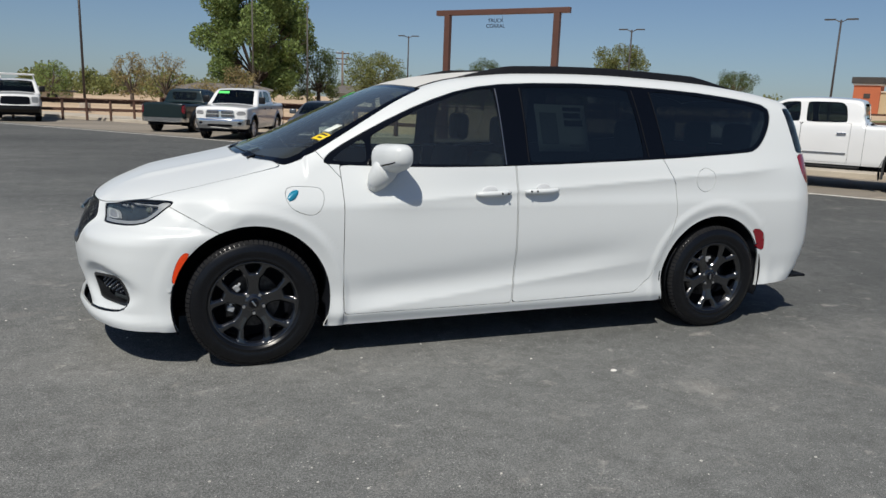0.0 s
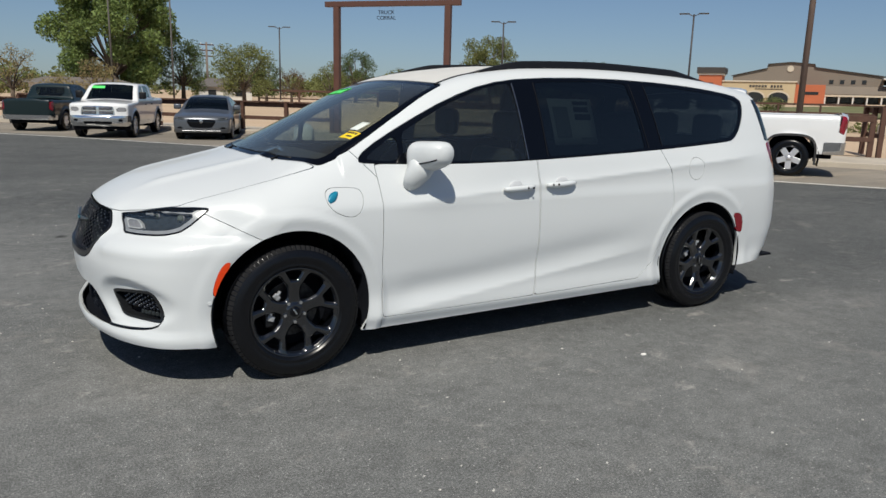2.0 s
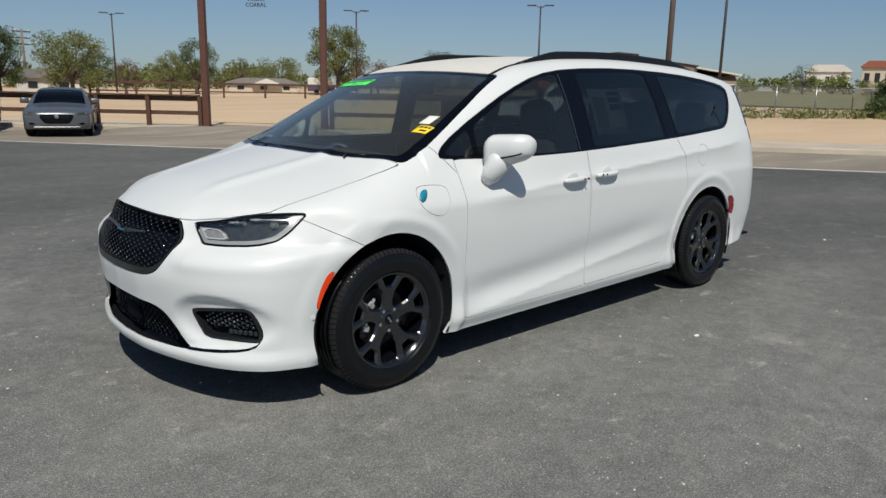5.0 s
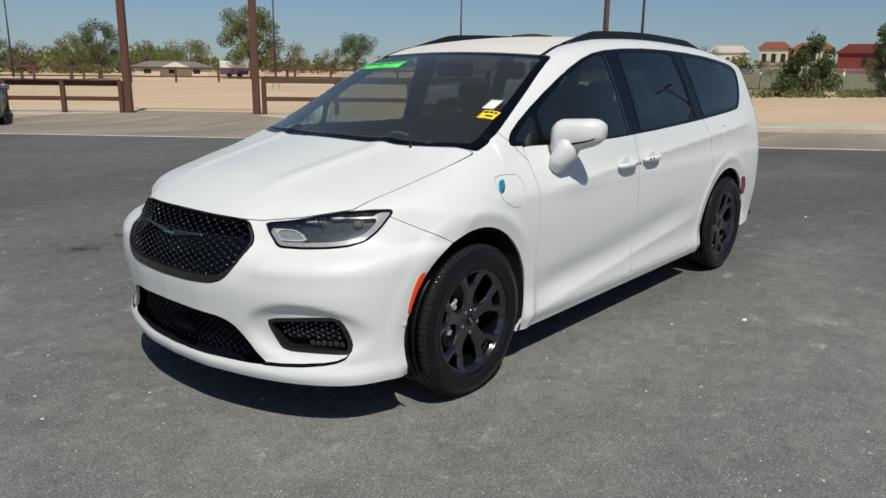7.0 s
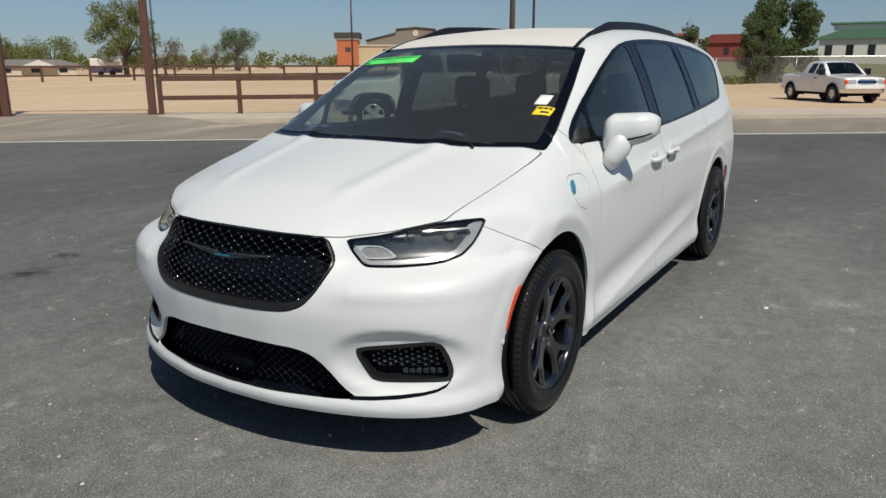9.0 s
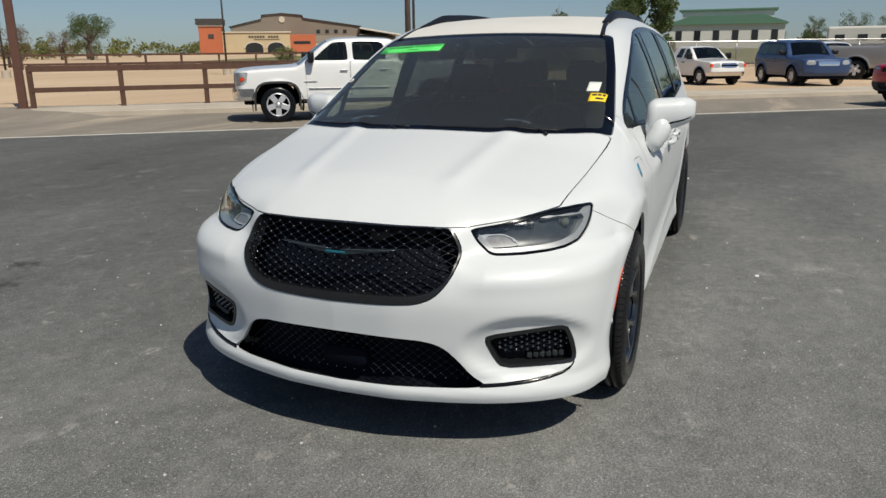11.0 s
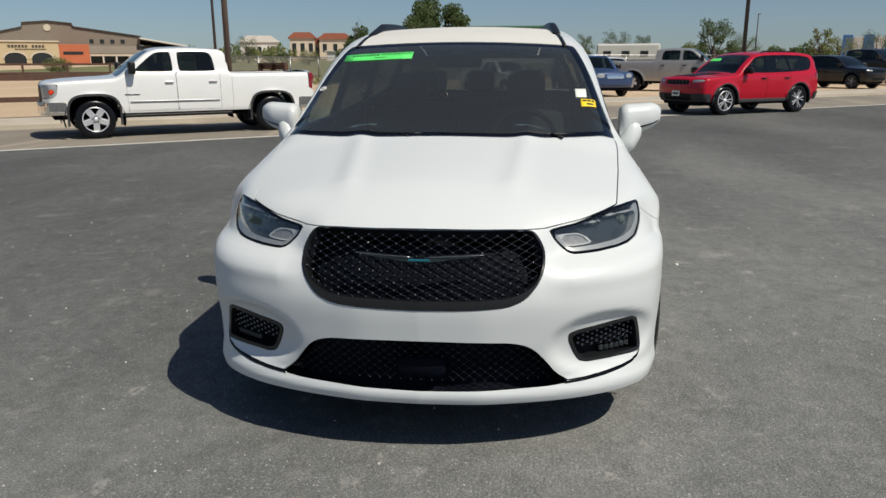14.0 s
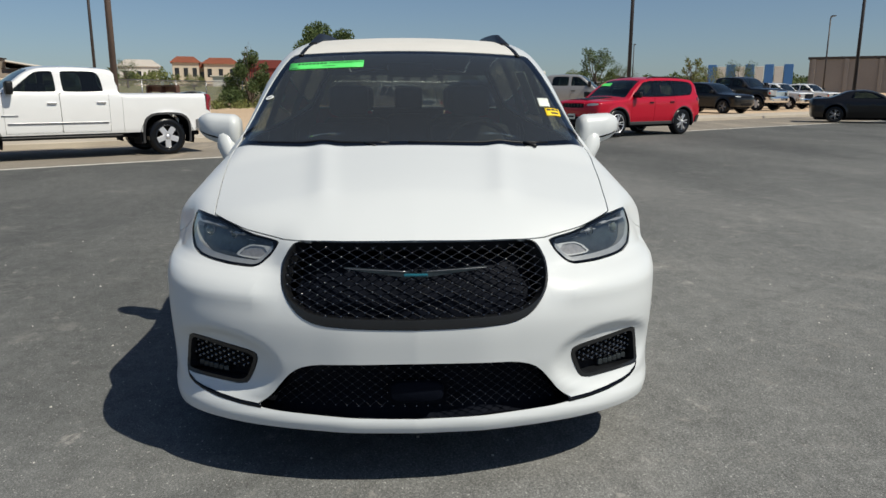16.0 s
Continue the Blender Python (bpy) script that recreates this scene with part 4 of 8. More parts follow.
# charging leaf badge, bumper sensors, roof rails, wipers
rows = [[], [], []]
for k in range(9):
    u = k / 8
    w = 0.030 * math.sin(math.pi * min(1, u * 0.9 + 0.1)) ** 0.7
    for r, q in zip(rows, (-1, 0, 1)):
        x, z = 0.190 + 0.060 * u + 0.35 * w * q, 0.932 + 0.048 * u - w * q * 0.6
        r.append((x, van_y(x, z) - 0.002, z))
part("leaf_badge", thick(patch(rows), 0.002), M_BLUE, van, "blue leaf badge on the charging flap", smooth=True)
for sg in (-1, 1):
    bm = bmesh.new()
    yy = van_y(-0.435, 0.455)
    tube(bm, [(-0.435, -sg * yy * 1.0 - sg * 0.003, 0.455), (-0.435, -sg * yy + sg * 0.003, 0.455)], 0.011, 14)
    part("parking_sensor", bm, M_PAINT, van, "round white parking sensor")
    n = 40
    bm = bmesh.new()
    prev = None
    for k in range(n + 1):
        u = k / n
        x = 1.29 + 2.15 * u
        y = 0.575 - 0.035 * u - 0.01 * math.sin(math.pi * u)
        z0 = van_z(x, -y)
        lift = 0.046 * min(1, 5.5 * u + 0.12, 5.5 * (1 - u) + 0.06)
        wd = 0.024
        ring = [bm.verts.new((x, sg * (y + a), z0 + b)) for a, b in ((-wd, -0.012), (-wd * 0.9, lift * 0.8), (-wd * 0.4, lift), (wd * 0.5, lift), (wd, lift * 0.7), (wd * 1.1, -0.02))]
        if prev:
            for q in range(5):
                bm.faces.new((prev[q], prev[q + 1], ring[q + 1], ring[q]))
        else:
            bm.faces.new(ring)
        prev = ring
    bm.faces.new(prev[::-1])
    part("roof_rail", bm, M_PLASTIC, van, "black roof rail", smooth=True)
    rows = [[], []]
    for k in range(15):
        x = 1.00 + 0.40 * k / 14
        for r, q in zip(rows, (0.0, 0.024)):
            yy = 0.622 - 0.045 * k / 14 - q
            r.append((x, sg * yy, van_z(x, -yy) + 0.003))
    part("roof_moulding", thick(patch(rows), 0.004), M_PLASTIC, van, "black roof joint moulding", smooth=True)
for y0, y1 in ((-0.62, 0.02), (0.10, 0.70)):
    bm = bmesh.new()
    pts = []
    for k in range(12):
        u = k / 11
        y = y0 + (y1 - y0) * u
        x = -0.02 + 0.20 * (abs(y) / 0.785) ** 2.4 + 0.010 + 0.008 * math.sin(u * 3)
        pts.append((x, y, van_z(x, y) - 0.004))
    tube(bm, pts, 0.005, 8)
    tube(bm, [pts[2], (pts[2][0] - 0.05, pts[2][1] - 0.05, pts[2][2] - 0.012)], 0.007, 8)
    part("wiper", bm, M_PLASTIC, van, "black wiper blade", smooth=True)


def on_screen(y, u):
    """A point on the windshield: y across, u from 0 at the cowl to 1 at the header."""
    x = (0.0 + 0.20 * (abs(y) / 0.785) ** 2.4) * (1 - u) + (0.975 + 0.05 * (y / 0.64) ** 2) * u
    return (x, y, van_z(x, y) + 0.001)


def sticker(name, y0, y1, u0, u1, material, label, parent=van, lift=0.0):
    rows = [[tuple(Vector(on_screen(y, u)) + Vector((-0.4, 0, 0.9)) * lift) for y in np.linspace(y0, y1, 7)] for u in np.linspace(u0, u1, 5)]
    return part(name, thick(patch(rows), 0.0012), material, parent, label, smooth=True)


gs = sticker("green_banner", 0.250, 0.650, 0.757, 0.846, M_GREEN, "bright green sale banner inside the windshield")
M_GREENINK = mat("dark_green_print", (0.02, 0.16, 0.04), 0.7, vary=0.1)
for k in range(8):
    sticker("print_bar", 0.592 - 0.0205 * k, 0.607 - 0.0205 * k, 0.812, 0.832, M_GREENINK, "dark print bar", gs, 0.0012)
sticker("print_line", 0.40, 0.47, 0.783, 0.787, M_INK, "thin printed line", gs, 0.0012)
sticker("print_line", 0.60, 0.635, 0.770, 0.774, M_INK, "thin printed line", gs, 0.0012)
mid_ = Vector(on_screen(0.345, 0.822))
right_ = (Vector(on_screen(0.26, 0.822)) - Vector(on_screen(0.43, 0.822))).normalized()
up_ = (Vector(on_screen(0.345, 0.84)) - mid_).normalized()
out_ = right_.cross(up_).normalized()
BANNER = Matrix.Translation(mid_ + out_ * 0.002) @ Matrix((right_, out_.cross(right_), out_)).transposed().to_4x4()
sticker("pale_sticker", -0.698, -0.640, 0.350, 0.440, M_PAPER, "pale green paper sticker on the glass")
ys = sticker("yellow_tag", -0.742, -0.664, 0.256, 0.334, M_YELLOW, "yellow stock tag on the glass")
for y0, y1, u0, u1 in ((-0.694, -0.674, 0.306, 0.322), (-0.716, -0.699, 0.306, 0.322), (-0.734, -0.721, 0.306, 0.322), (-0.730, -0.694, 0.272, 0.288)):
    sticker("tag_print", y0, y1, u0, u1, M_INK, "dark print", ys, 0.0012)
bm = bmesh.new()
bm.faces.new([bm.verts.new(on_screen(0.713 + 0.022 * math.cos(q), 0.453 + 0.021 * math.sin(q))) for q in np.linspace(0, 2 * math.pi, 25)[:-1]])
rs_ = part("round_sticker", thick(bm, 0.0012), M_WALLPAPER, van, "small round white sticker")
sticker("sticker_print", 0.702, 0.724, 0.450, 0.456, M_STEEL, "grey print line", rs_, 0.0014)

# price sheet inside the sliding door glass
rows = [[(x, van_y(x, z) + 0.012, z) for x in np.linspace(1.735, 2.09, 6)] for z in np.linspace(1.205, 1.49, 5)]
sheet = part("price_sheet", thick(patch(rows), 0.002), M_PAPER, van, "white printed price sheet behind the glass", smooth=True)
for x0, x1, z0, z1 in ((1.93, 2.06, 1.455, 1.475), (1.93, 2.06, 1.36, 1.395), (1.95, 2.06, 1.235, 1.25), (1.76, 1.88, 1.25, 1.44), (1.93, 2.05, 1.41, 1.44)):
    rows = [[(x, van_y(x, z) + 0.007, z) for x in np.linspace(x0, x1, 4)] for z in np.linspace(z0, z1, 3)]
    part("print_block", thick(patch(rows), 0.001), M_INK if z0 > 1.3 and x0 > 1.9 else mat("grey_print", (0.35, 0.37, 0.35), 0.8, vary=0.25, scale=90), sheet, "block of print")
# bright window channel strips
for x0, x1, za, zb in ((1.478, 1.498, 1.575, 1.125), (2.465, 2.525, 1.60, 1.178), (2.60, 2.655, 1.595, 1.19), (1.645, 1.65, 1.585, 1.14)):
    for sg in (-1, 1):
        rows = [[], []]
        for k in range(9):
            u = k / 8
            x, z = x0 + (x1 - x0) * u, za + (zb - za) * u
            for r, d in zip(rows, (-0.003, 0.003)):
                r.append((x + d, sg * -(van_y(x, z) - 0.002), z))
        part("window_channel", thick(patch(rows), 0.002), M_PLASTIC if x0 > 1.6 else M_STEEL, van, "thin window channel")

# ---- interior ----
def seat(x, y, wide=0.52, head=True):
    st = thing("seat", "", "")
    st.parent = van
    st.matrix_basis = pose(x, y, 0)
    bm = boxed((-0.05, -wide / 2, 0.42), (0.48, wide / 2, 0.60), 0.06)
    part("cushion", bm, M_SEAT, st, "dark seat cushion", smooth=True)
    part("backrest", boxed((0.40, -wide / 2, 0.55), (0.54, wide / 2, 1.18), 0.06, pose(0.0, 0, 0, 0, 0, 0) @ Matrix.Translation((0.45, 0, 0.55)) @ pose(0, 0, 0, 0, 14, 0) @ Matrix.Translation((-0.45, 0, -0.55))), M_SEAT, st, "dark backrest", smooth=True)
    if head:
        part("headrest", boxed((0.62, -0.13, 1.20), (0.72, 0.13, 1.40), 0.045), M_SEAT, st, "dark headrest", smooth=True)
    part("seat_base", boxed((0.02, -wide / 2 + 0.04, 0.26), (0.45, wide / 2 - 0.04, 0.44), 0.02), M_LINER, st)
    return st


for sx, ys_ in ((1.02, (-0.40, 0.40)), (2.0, (-0.42, 0.42)), (2.95, (-0.45, 0.0, 0.45))):
    for y in ys_:
        seat(sx, y, 0.52 if sx < 2.5 else 0.42)
bm = bmesh.new()
prev = None
for k in range(25):
    y = -0.74 + 1.48 * k / 24
    cr = 0.16 * (abs(y) / 0.74) ** 2
    ring = [bm.verts.new((a, y, b)) for a, b in ((0.10 + cr, 1.085), (0.34 + cr, 1.10), (0.60, 1.085), (0.68, 1.03), (0.70, 0.85), (0.62, 0.62), (0.30, 0.60), (0.10 + cr, 0.9))]
    if prev:
        for q in range(8):
            bm.faces.new((prev[q], prev[(q + 1) % 8], ring[(q + 1) % 8], ring[q]))
    prev = ring
part("dashboard", bm, M_DASH, van, "dark grey dashboard", smooth=True)
bm = bmesh.new()
wm = pose(0.83, -0.38, 1.03, 0, -62, 0)
pts = [wm @ Vector((0.185 * math.cos(2 * math.pi * k / 32), 0.185 * math.sin(2 * math.pi * k / 32), 0)) for k in range(33)]
tube(bm, pts, 0.015, 8, False)
box(bm, (-0.05, -0.17, -0.012), (0.05, 0.17, 0.012), 0.01, wm)
part("steering_wheel", bm, M_LINER, van, "black steering wheel", smooth=True)
bm = boxed((0.98, -0.13, 1.44), (1.01, 0.13, 1.52), 0.012)
part("rear_view_mirror", bm, M_LINER, van, "black inside mirror")

# ---- ground: asphalt lot, parking strip, raised concrete band with kerb, bare dirt, field ----
# The lot's edge runs along ALONG; ACROSS points from the van to the dirt lot behind.
ALONG, ACROSS = Vector((0.583, -0.812, 0)), Vector((0.812, 0.583, 0))


def lot(s, n, z=0.0):
    """A point of the lot: s metres along its edge, n metres across towards the dirt."""
    return ALONG * s + ACROSS * n + Vector((0, 0, z))


def rise(x, y):
    """The far country climbs a little to the east."""
    d = math.hypot(x, y)
    e = max(0.0, x / (d + 1e-6)) ** 1.5
    return max(0.0, min(1.0, (d - 55) / 110)) * (0.3 + 2.4 * e)


def ground_mat(name, kind):
    m = bpy.data.materials.new(name)
    m.use_nodes = True
    nt = m.node_tree
    b = nt.nodes["Principled BSDF"]
    b.inputs["Roughness"].default_value = 0.92
    b.inputs["Specular IOR Level"].default_value = 0.25
    geo = nt.nodes.new("ShaderNodeNewGeometry")

    def noise(scale, detail, rough=0.55, stretch=None, dist=0.0):
        n = nt.nodes.new("ShaderNodeTexNoise")
        n.inputs["Scale"].default_value = scale
        n.inputs["Detail"].default_value = detail
        n.inputs["Roughness"].default_value = rough
        n.inputs["Distortion"].default_value = dist
        src = geo.outputs["Position"]
        if stretch:
            mp = nt.nodes.new("ShaderNodeMapping")
            mp.inputs["Rotation"].default_value = (0, 0, stretch[0])
            mp.inputs["Scale"].default_value = (stretch[1], stretch[2], 1)
            nt.links.new(src, mp.inputs[0])
            src = mp.outputs[0]
        nt.links.new(src, n.inputs["Vector"])
        return n.outputs["Fac"]

    def ramp(val, *stops):
        r = nt.nodes.new("ShaderNodeValToRGB")
        while len(r.color_ramp.elements) < len(stops):
            r.color_ramp.elements.new(0.5)
        for e, (p, c) in zip(r.color_ramp.elements, stops):
            e.position, e.color = p, (*c, 1) if hasattr(c, "__len__") else (c, c, c, 1)
        nt.links.new(val, r.inputs[0])
        return r.outputs[0]

    def mix(mode, fac, a, c):
        x = nt.nodes.new("ShaderNodeMix")
        x.data_type, x.blend_type = 'RGBA', mode
        if hasattr(fac, "is_linked"):
            nt.links.new(fac, x.inputs[0])
        else:
            x.inputs[0].default_value = fac
        for s, v in ((x.inputs[6], a), (x.inputs[7], c)):
            if hasattr(v, "is_linked"):
                nt.links.new(v, s)
            else:
                s.default_value = (*v, 1)
        return x.outputs[2]

    if kind == "asphalt":
        base = ramp(noise(0.30, 6, 0.6, (0.62, 0.45, 1)), (0.30, (0.098, 0.102, 0.101)), (0.5, (0.148, 0.152, 0.148)), (0.70, (0.206, 0.208, 0.200)))
        grain = ramp(noise(210, 2, 0.6), (0.30, 0.52), (0.5, 0.97), (0.70, 1.55))
        agg = ramp(noise(88, 3, 0.75), (0.34, 0.66), (0.5, 0.97), (0.66, 1.45))
        # a coarse older lane, a seam along the lot's edge direction, then a smoother and paler sealed strip that darkens further off
        lane = nt.nodes.new("ShaderNodeVectorMath")
        lane.operation = 'DOT_PRODUCT'
        lane.inputs[1].default_value = (0.812 / 12, 0.583 / 12, 0)
        nt.links.new(geo.outputs["Position"], lane.inputs[0])
        warp = nt.nodes.new("ShaderNodeMath")
        warp.operation, warp.inputs[1].default_value = 'MULTIPLY_ADD', 0.012
        nt.links.new(noise(2.0, 5, 0.6), warp.inputs[0])
        nt.links.new(lane.outputs["Value"], warp.inputs[2])
        shift = nt.nodes.new("ShaderNodeMath")
        shift.operation, shift.inputs[1].default_value = 'ADD', 0.244
        nt.links.new(warp.outputs[0], shift.inputs[0])
        zone = ramp(shift.outputs[0], (0.0, 0.86), (0.12, 0.98), (0.206, 1.05), (0.2115, 0.93), (0.217, 1.05), (0.42, 0.88), (0.80, 0.68))
        smooth_zone = ramp(shift.outputs[0], (0.19, 0.0), (0.225, 0.38), (1.0, 0.45))
        agg = mix('MIX', smooth_zone, agg, (1.0, 1.0, 1.0))
        col = mix('MULTIPLY', 1.0, mix('MULTIPLY', 1.0, base, grain), agg)
        dust = ramp(noise(1.7, 8, 0.72, None, 0.3), (0.575, 0.0), (0.66, 0.34), (0.75, 0.58))
        col = mix('MIX', dust, col, (0.32, 0.305, 0.28))
        smear = ramp(noise(0.55, 7, 0.72, (0.62, 0.5, 1.2), 0.3), (0.56, 0.0), (0.70, 0.22))
        col = mix('MIX', smear, col, (0.33, 0.32, 0.30))
        fleck = ramp(noise(7.5, 4, 0.65), (0.715, 0.0), (0.74, 0.85))
        col = mix('MIX', fleck, col, (0.48, 0.46, 0.43))
        speck = ramp(noise(75, 2, 0.5), (0.665, 0.0), (0.70, 0.75))
        col = mix('MIX', speck, col, (0.50, 0.49, 0.46))
        scuff = ramp(noise(4.2, 8, 0.74, (0.62, 0.9, 1.1), 0.3), (0.60, 0.0), (0.65, 0.40), (0.72, 0.75))
        col = mix('MIX', scuff, col, (0.38, 0.365, 0.335))
        col = mix('MULTIPLY', 1.0, col, ramp(noise(17, 6, 0.7), (0.34, 0.86), (0.5, 0.99), (0.66, 1.14)))
        col = mix('MULTIPLY', 1.0, col, zone)
        # a few oil drips
        for ox, oy, orad in ((0.02, 2.93, 0.16), (0.45, 3.2, 0.09), (-0.9, 3.4, 0.07)):
            od = nt.nodes.new("ShaderNodeVectorMath")
            od.operation = 'DISTANCE'
            od.inputs[1].default_value = (ox, oy, 0)
            nt.links.new(geo.outputs["Position"], od.inputs[0])
            ow = nt.nodes.new("ShaderNodeMath")
            ow.operation, ow.inputs[1].default_value = 'MULTIPLY_ADD', -0.5
            nt.links.new(noise(9, 4, 0.6), ow.inputs[0])
            nt.links.new(od.outputs["Value"], ow.inputs[2])
            om = nt.nodes.new("ShaderNodeMapRange")
            om.inputs[1].default_value, om.inputs[2].default_value, om.inputs[3].default_value, om.inputs[4].default_value = -0.25, orad - 0.22, 0.25, 1.0
            nt.links.new(ow.outputs[0], om.inputs[0])
            col = mix('MULTIPLY', 1.0, col, om.outputs[0])
        dark = mix('MULTIPLY', 1.0, ramp(noise(0.55, 4, 0.5), (0.24, 0.6), (0.32, 1.0)), ramp(noise(5.5, 6, 0.75), (0.30, 0.78), (0.52, 1.0), (0.72, 1.16)))
        col = mix('MULTIPLY', 1.0, col, dark)
        bump_scale, bump = 130, 0.65
    elif kind == "strip":
        base = ramp(noise(0.5, 6, 0.65, (0.62, 0.25, 1)), (0.3, (0.19, 0.168, 0.14)), (0.55, (0.26, 0.23, 0.19)), (0.75, (0.36, 0.315, 0.255)))
        grain = ramp(noise(120, 4, 0.7), (0.35, 0.78), (0.65, 1.2))
        col = mix('MULTIPLY', 1.0, base, grain)
        drift = ramp(noise(0.7, 7, 0.7, (0.62, 0.18, 1.1), 0.5), (0.54, 0.0), (0.66, 0.55), (0.78, 0.75))
        col = mix('MIX', drift, col, (0.50, 0.42, 0.32))
        bump_scale, bump = 120, 0.4
    elif kind == "concrete":
        base = ramp(noise(0.8, 6, 0.6), (0.3, (0.40, 0.35, 0.285)), (0.7, (0.53, 0.47, 0.385)))
        grain = ramp(noise(70, 4, 0.7), (0.3, 0.86), (0.7, 1.1))
        col = mix('MULTIPLY', 1.0, base, grain)
        bump_scale, bump = 90, 0.25
    elif kind == "dirt":
        base = ramp(noise(0.12, 7, 0.62, (0.6, 0.3, 1)), (0.3, (0.46, 0.335, 0.22)), (0.55, (0.57, 0.425, 0.29)), (0.75, (0.63, 0.49, 0.35)))
        grain = ramp(noise(9, 6, 0.75), (0.3, 0.82), (0.7, 1.15))
        col = mix('MULTIPLY', 1.0, base, grain)
        bump_scale, bump = 14, 0.6
    else:
        base = ramp(noise(0.3, 6, 0.65), (0.3, (0.13, 0.135, 0.06)), (0.6, (0.18, 0.18, 0.085)), (0.8, (0.28, 0.25, 0.15)))
        grain = ramp(noise(14, 6, 0.75), (0.3, 0.65), (0.7, 1.3))
        col = mix('MULTIPLY', 1.0, base, grain)
        bump_scale, bump = 20, 0.7
    nt.links.new(col, b.inputs["Base Color"])
    bp = nt.nodes.new("ShaderNodeBump")
    bp.inputs["Strength"].default_value = bump
    bp.inputs["Distance"].default_value = 0.006 if kind != "dirt" else 0.05
    nt.links.new(noise(bump_scale, 4, 0.7), bp.inputs["Height"])
    nt.links.new(bp.outputs[0], b.inputs["Normal"])
    return m


M_ASPHALT = ground_mat("asphalt", "asphalt")
M_STRIP = ground_mat("dusty_paving", "strip")
M_CONCRETE = ground_mat("concrete", "concrete")
M_DIRT = ground_mat("dirt", "dirt")
M_GRASS = ground_mat("field_grass", "grass")
M_WHITE = mat("road_paint", (0.62, 0.60, 0.55), 0.8, vary=0.22, scale=3, fine=40)

KERB_N = 16.7


def edge_n(s):
    """The kerb bends back a little towards the far corner of the lot."""
    return KERB_N - (0.06 * max(0.0, -16 - s)) ** 1.0 * 1.6


# ground sheet with gentle far relief; it lies just under the paving near the van
rings = [0, 10, 17, 22, 30, 42, 58, 75, 100, 135, 180, 260, 420, 800, 1600, 3200]
gb = bmesh.new()
vs = []
for r in rings:
    row = []
    for k in range(96):
        a = 2 * math.pi * k / 96
        x, y = r * math.cos(a) + 4, r * math.sin(a)
        row.append(gb.verts.new((x, y, -0.03 + rise(x, y) - (0.0 if r < 800 else 4.0))))
    vs.append(row)
for a, b in zip(vs, vs[1:]):
    for k in range(96):
        gb.faces.new((a[k], a[(k + 1) % 96], b[(k + 1) % 96], b[k]))
bmesh.ops.remove_doubles(gb, verts=gb.verts, dist=1e-4)
part("ground", gb, M_DIRT, None, "bare tan dirt ground of the far lots", smooth=True, kind="structure", category="ground")


def slab(name, n0, n1, s0, s1, z0, z1, material, label, steps=40, bend=True):
    """A paved band between two offsets from the lot's edge."""
    bm = bmesh.new()
    prev = None
    for k in range(steps + 1):
        s = s0 + (s1 - s0) * k / steps
        dn = (edge_n(s) - KERB_N) if bend else 0.0
        a, b = n0 + dn, n1 + dn
        ring = [bm.verts.new(lot(s, *p)) for p in ((a, z0), (a, z1 - 0.015), (a + 0.015, z1), (b - 0.015, z1), (b, z1 - 0.015), (b, z0))]
        if prev:
            for i in range(5):
                bm.faces.new((prev[i], prev[i + 1], ring[i + 1], ring[i]))
        prev = ring
    return part(name, bm, material, None, label, kind="structure", category="ground")


def sheet_between(name, n0, n1, s0, s1, z, material, label):
    bm = bmesh.new()
    prev = None
    for k in range(81):
        s = s0 + (s1 - s0) * k / 80
        dn = edge_n(s) - KERB_N
        ring = [bm.verts.new(lot(s, n0 if n0 < -20 else n0 + dn, z)), bm.verts.new(lot(s, n1 + dn, z))]
        if prev:
            bm.faces.new((prev[0], prev[1], ring[1], ring[0]))
        prev = ring
    return part(name, bm, material, None, label, kind="structure", category="ground")


sheet_between("road", -70, 11.9, -75, 75, 0.0, M_ASPHALT, "worn dark grey asphalt of the car lot, dusty and patched")
sheet_between("pavement", 11.9, KERB_N, -75, 75, 0.001, M_STRIP, "dusty brown-grey parking strip along the lot's edge")
slab("kerb", KERB_N, KERB_N + 0.16, -75, 75, -0.1, 0.135, M_CONCRETE, "pale concrete kerb")
slab("concrete_band", KERB_N + 0.163, KERB_N + 2.6, -75, 75, -0.1, 0.13, M_CONCRETE, "pale dusty concrete band behind the kerb")
sheet_between("dirt_lot", KERB_N + 2.6, 62, -75, 75, 0.105, M_DIRT, "flat tan dirt lot behind the fence")
# paved apron ramping up over the kerb to the ranch gate, flaring towards the lot
bm = bmesh.new()
prev = None
for q, (n, z, s0, s1) in enumerate(((15.2, 0.003, -14.2, -3.2), (15.9, 0.05, -13.4, -4.0), (16.6, 0.140, -12.2, -5.2), (17.4, 0.141, -11.2, -6.2), (18.3, 0.140, -10.75, -6.6), (19.25, 0.136, -10.7, -6.6))):
    ring = []
    for k in range(17):
        u = k / 16
        edge = min(1.0, 6 * min(u, 1 - u))
        ring.append(bm.verts.new(lot(s0 + (s1 - s0) * u, n, max(0.003 if q == 0 else 0.137 if n > 16.5 else 0.004, z * (0.35 + 0.65 * edge) if n < 16.5 else z))))
    if prev:
        for k in range(16):
            bm.faces.new((prev[k], prev[k + 1], ring[k + 1], ring[k]))
    prev = ring
part("driveway_apron", bm, M_STRIP, None, "dusty paved apron leading through the ranch gate", smooth=True, kind="structure", category="pavement")
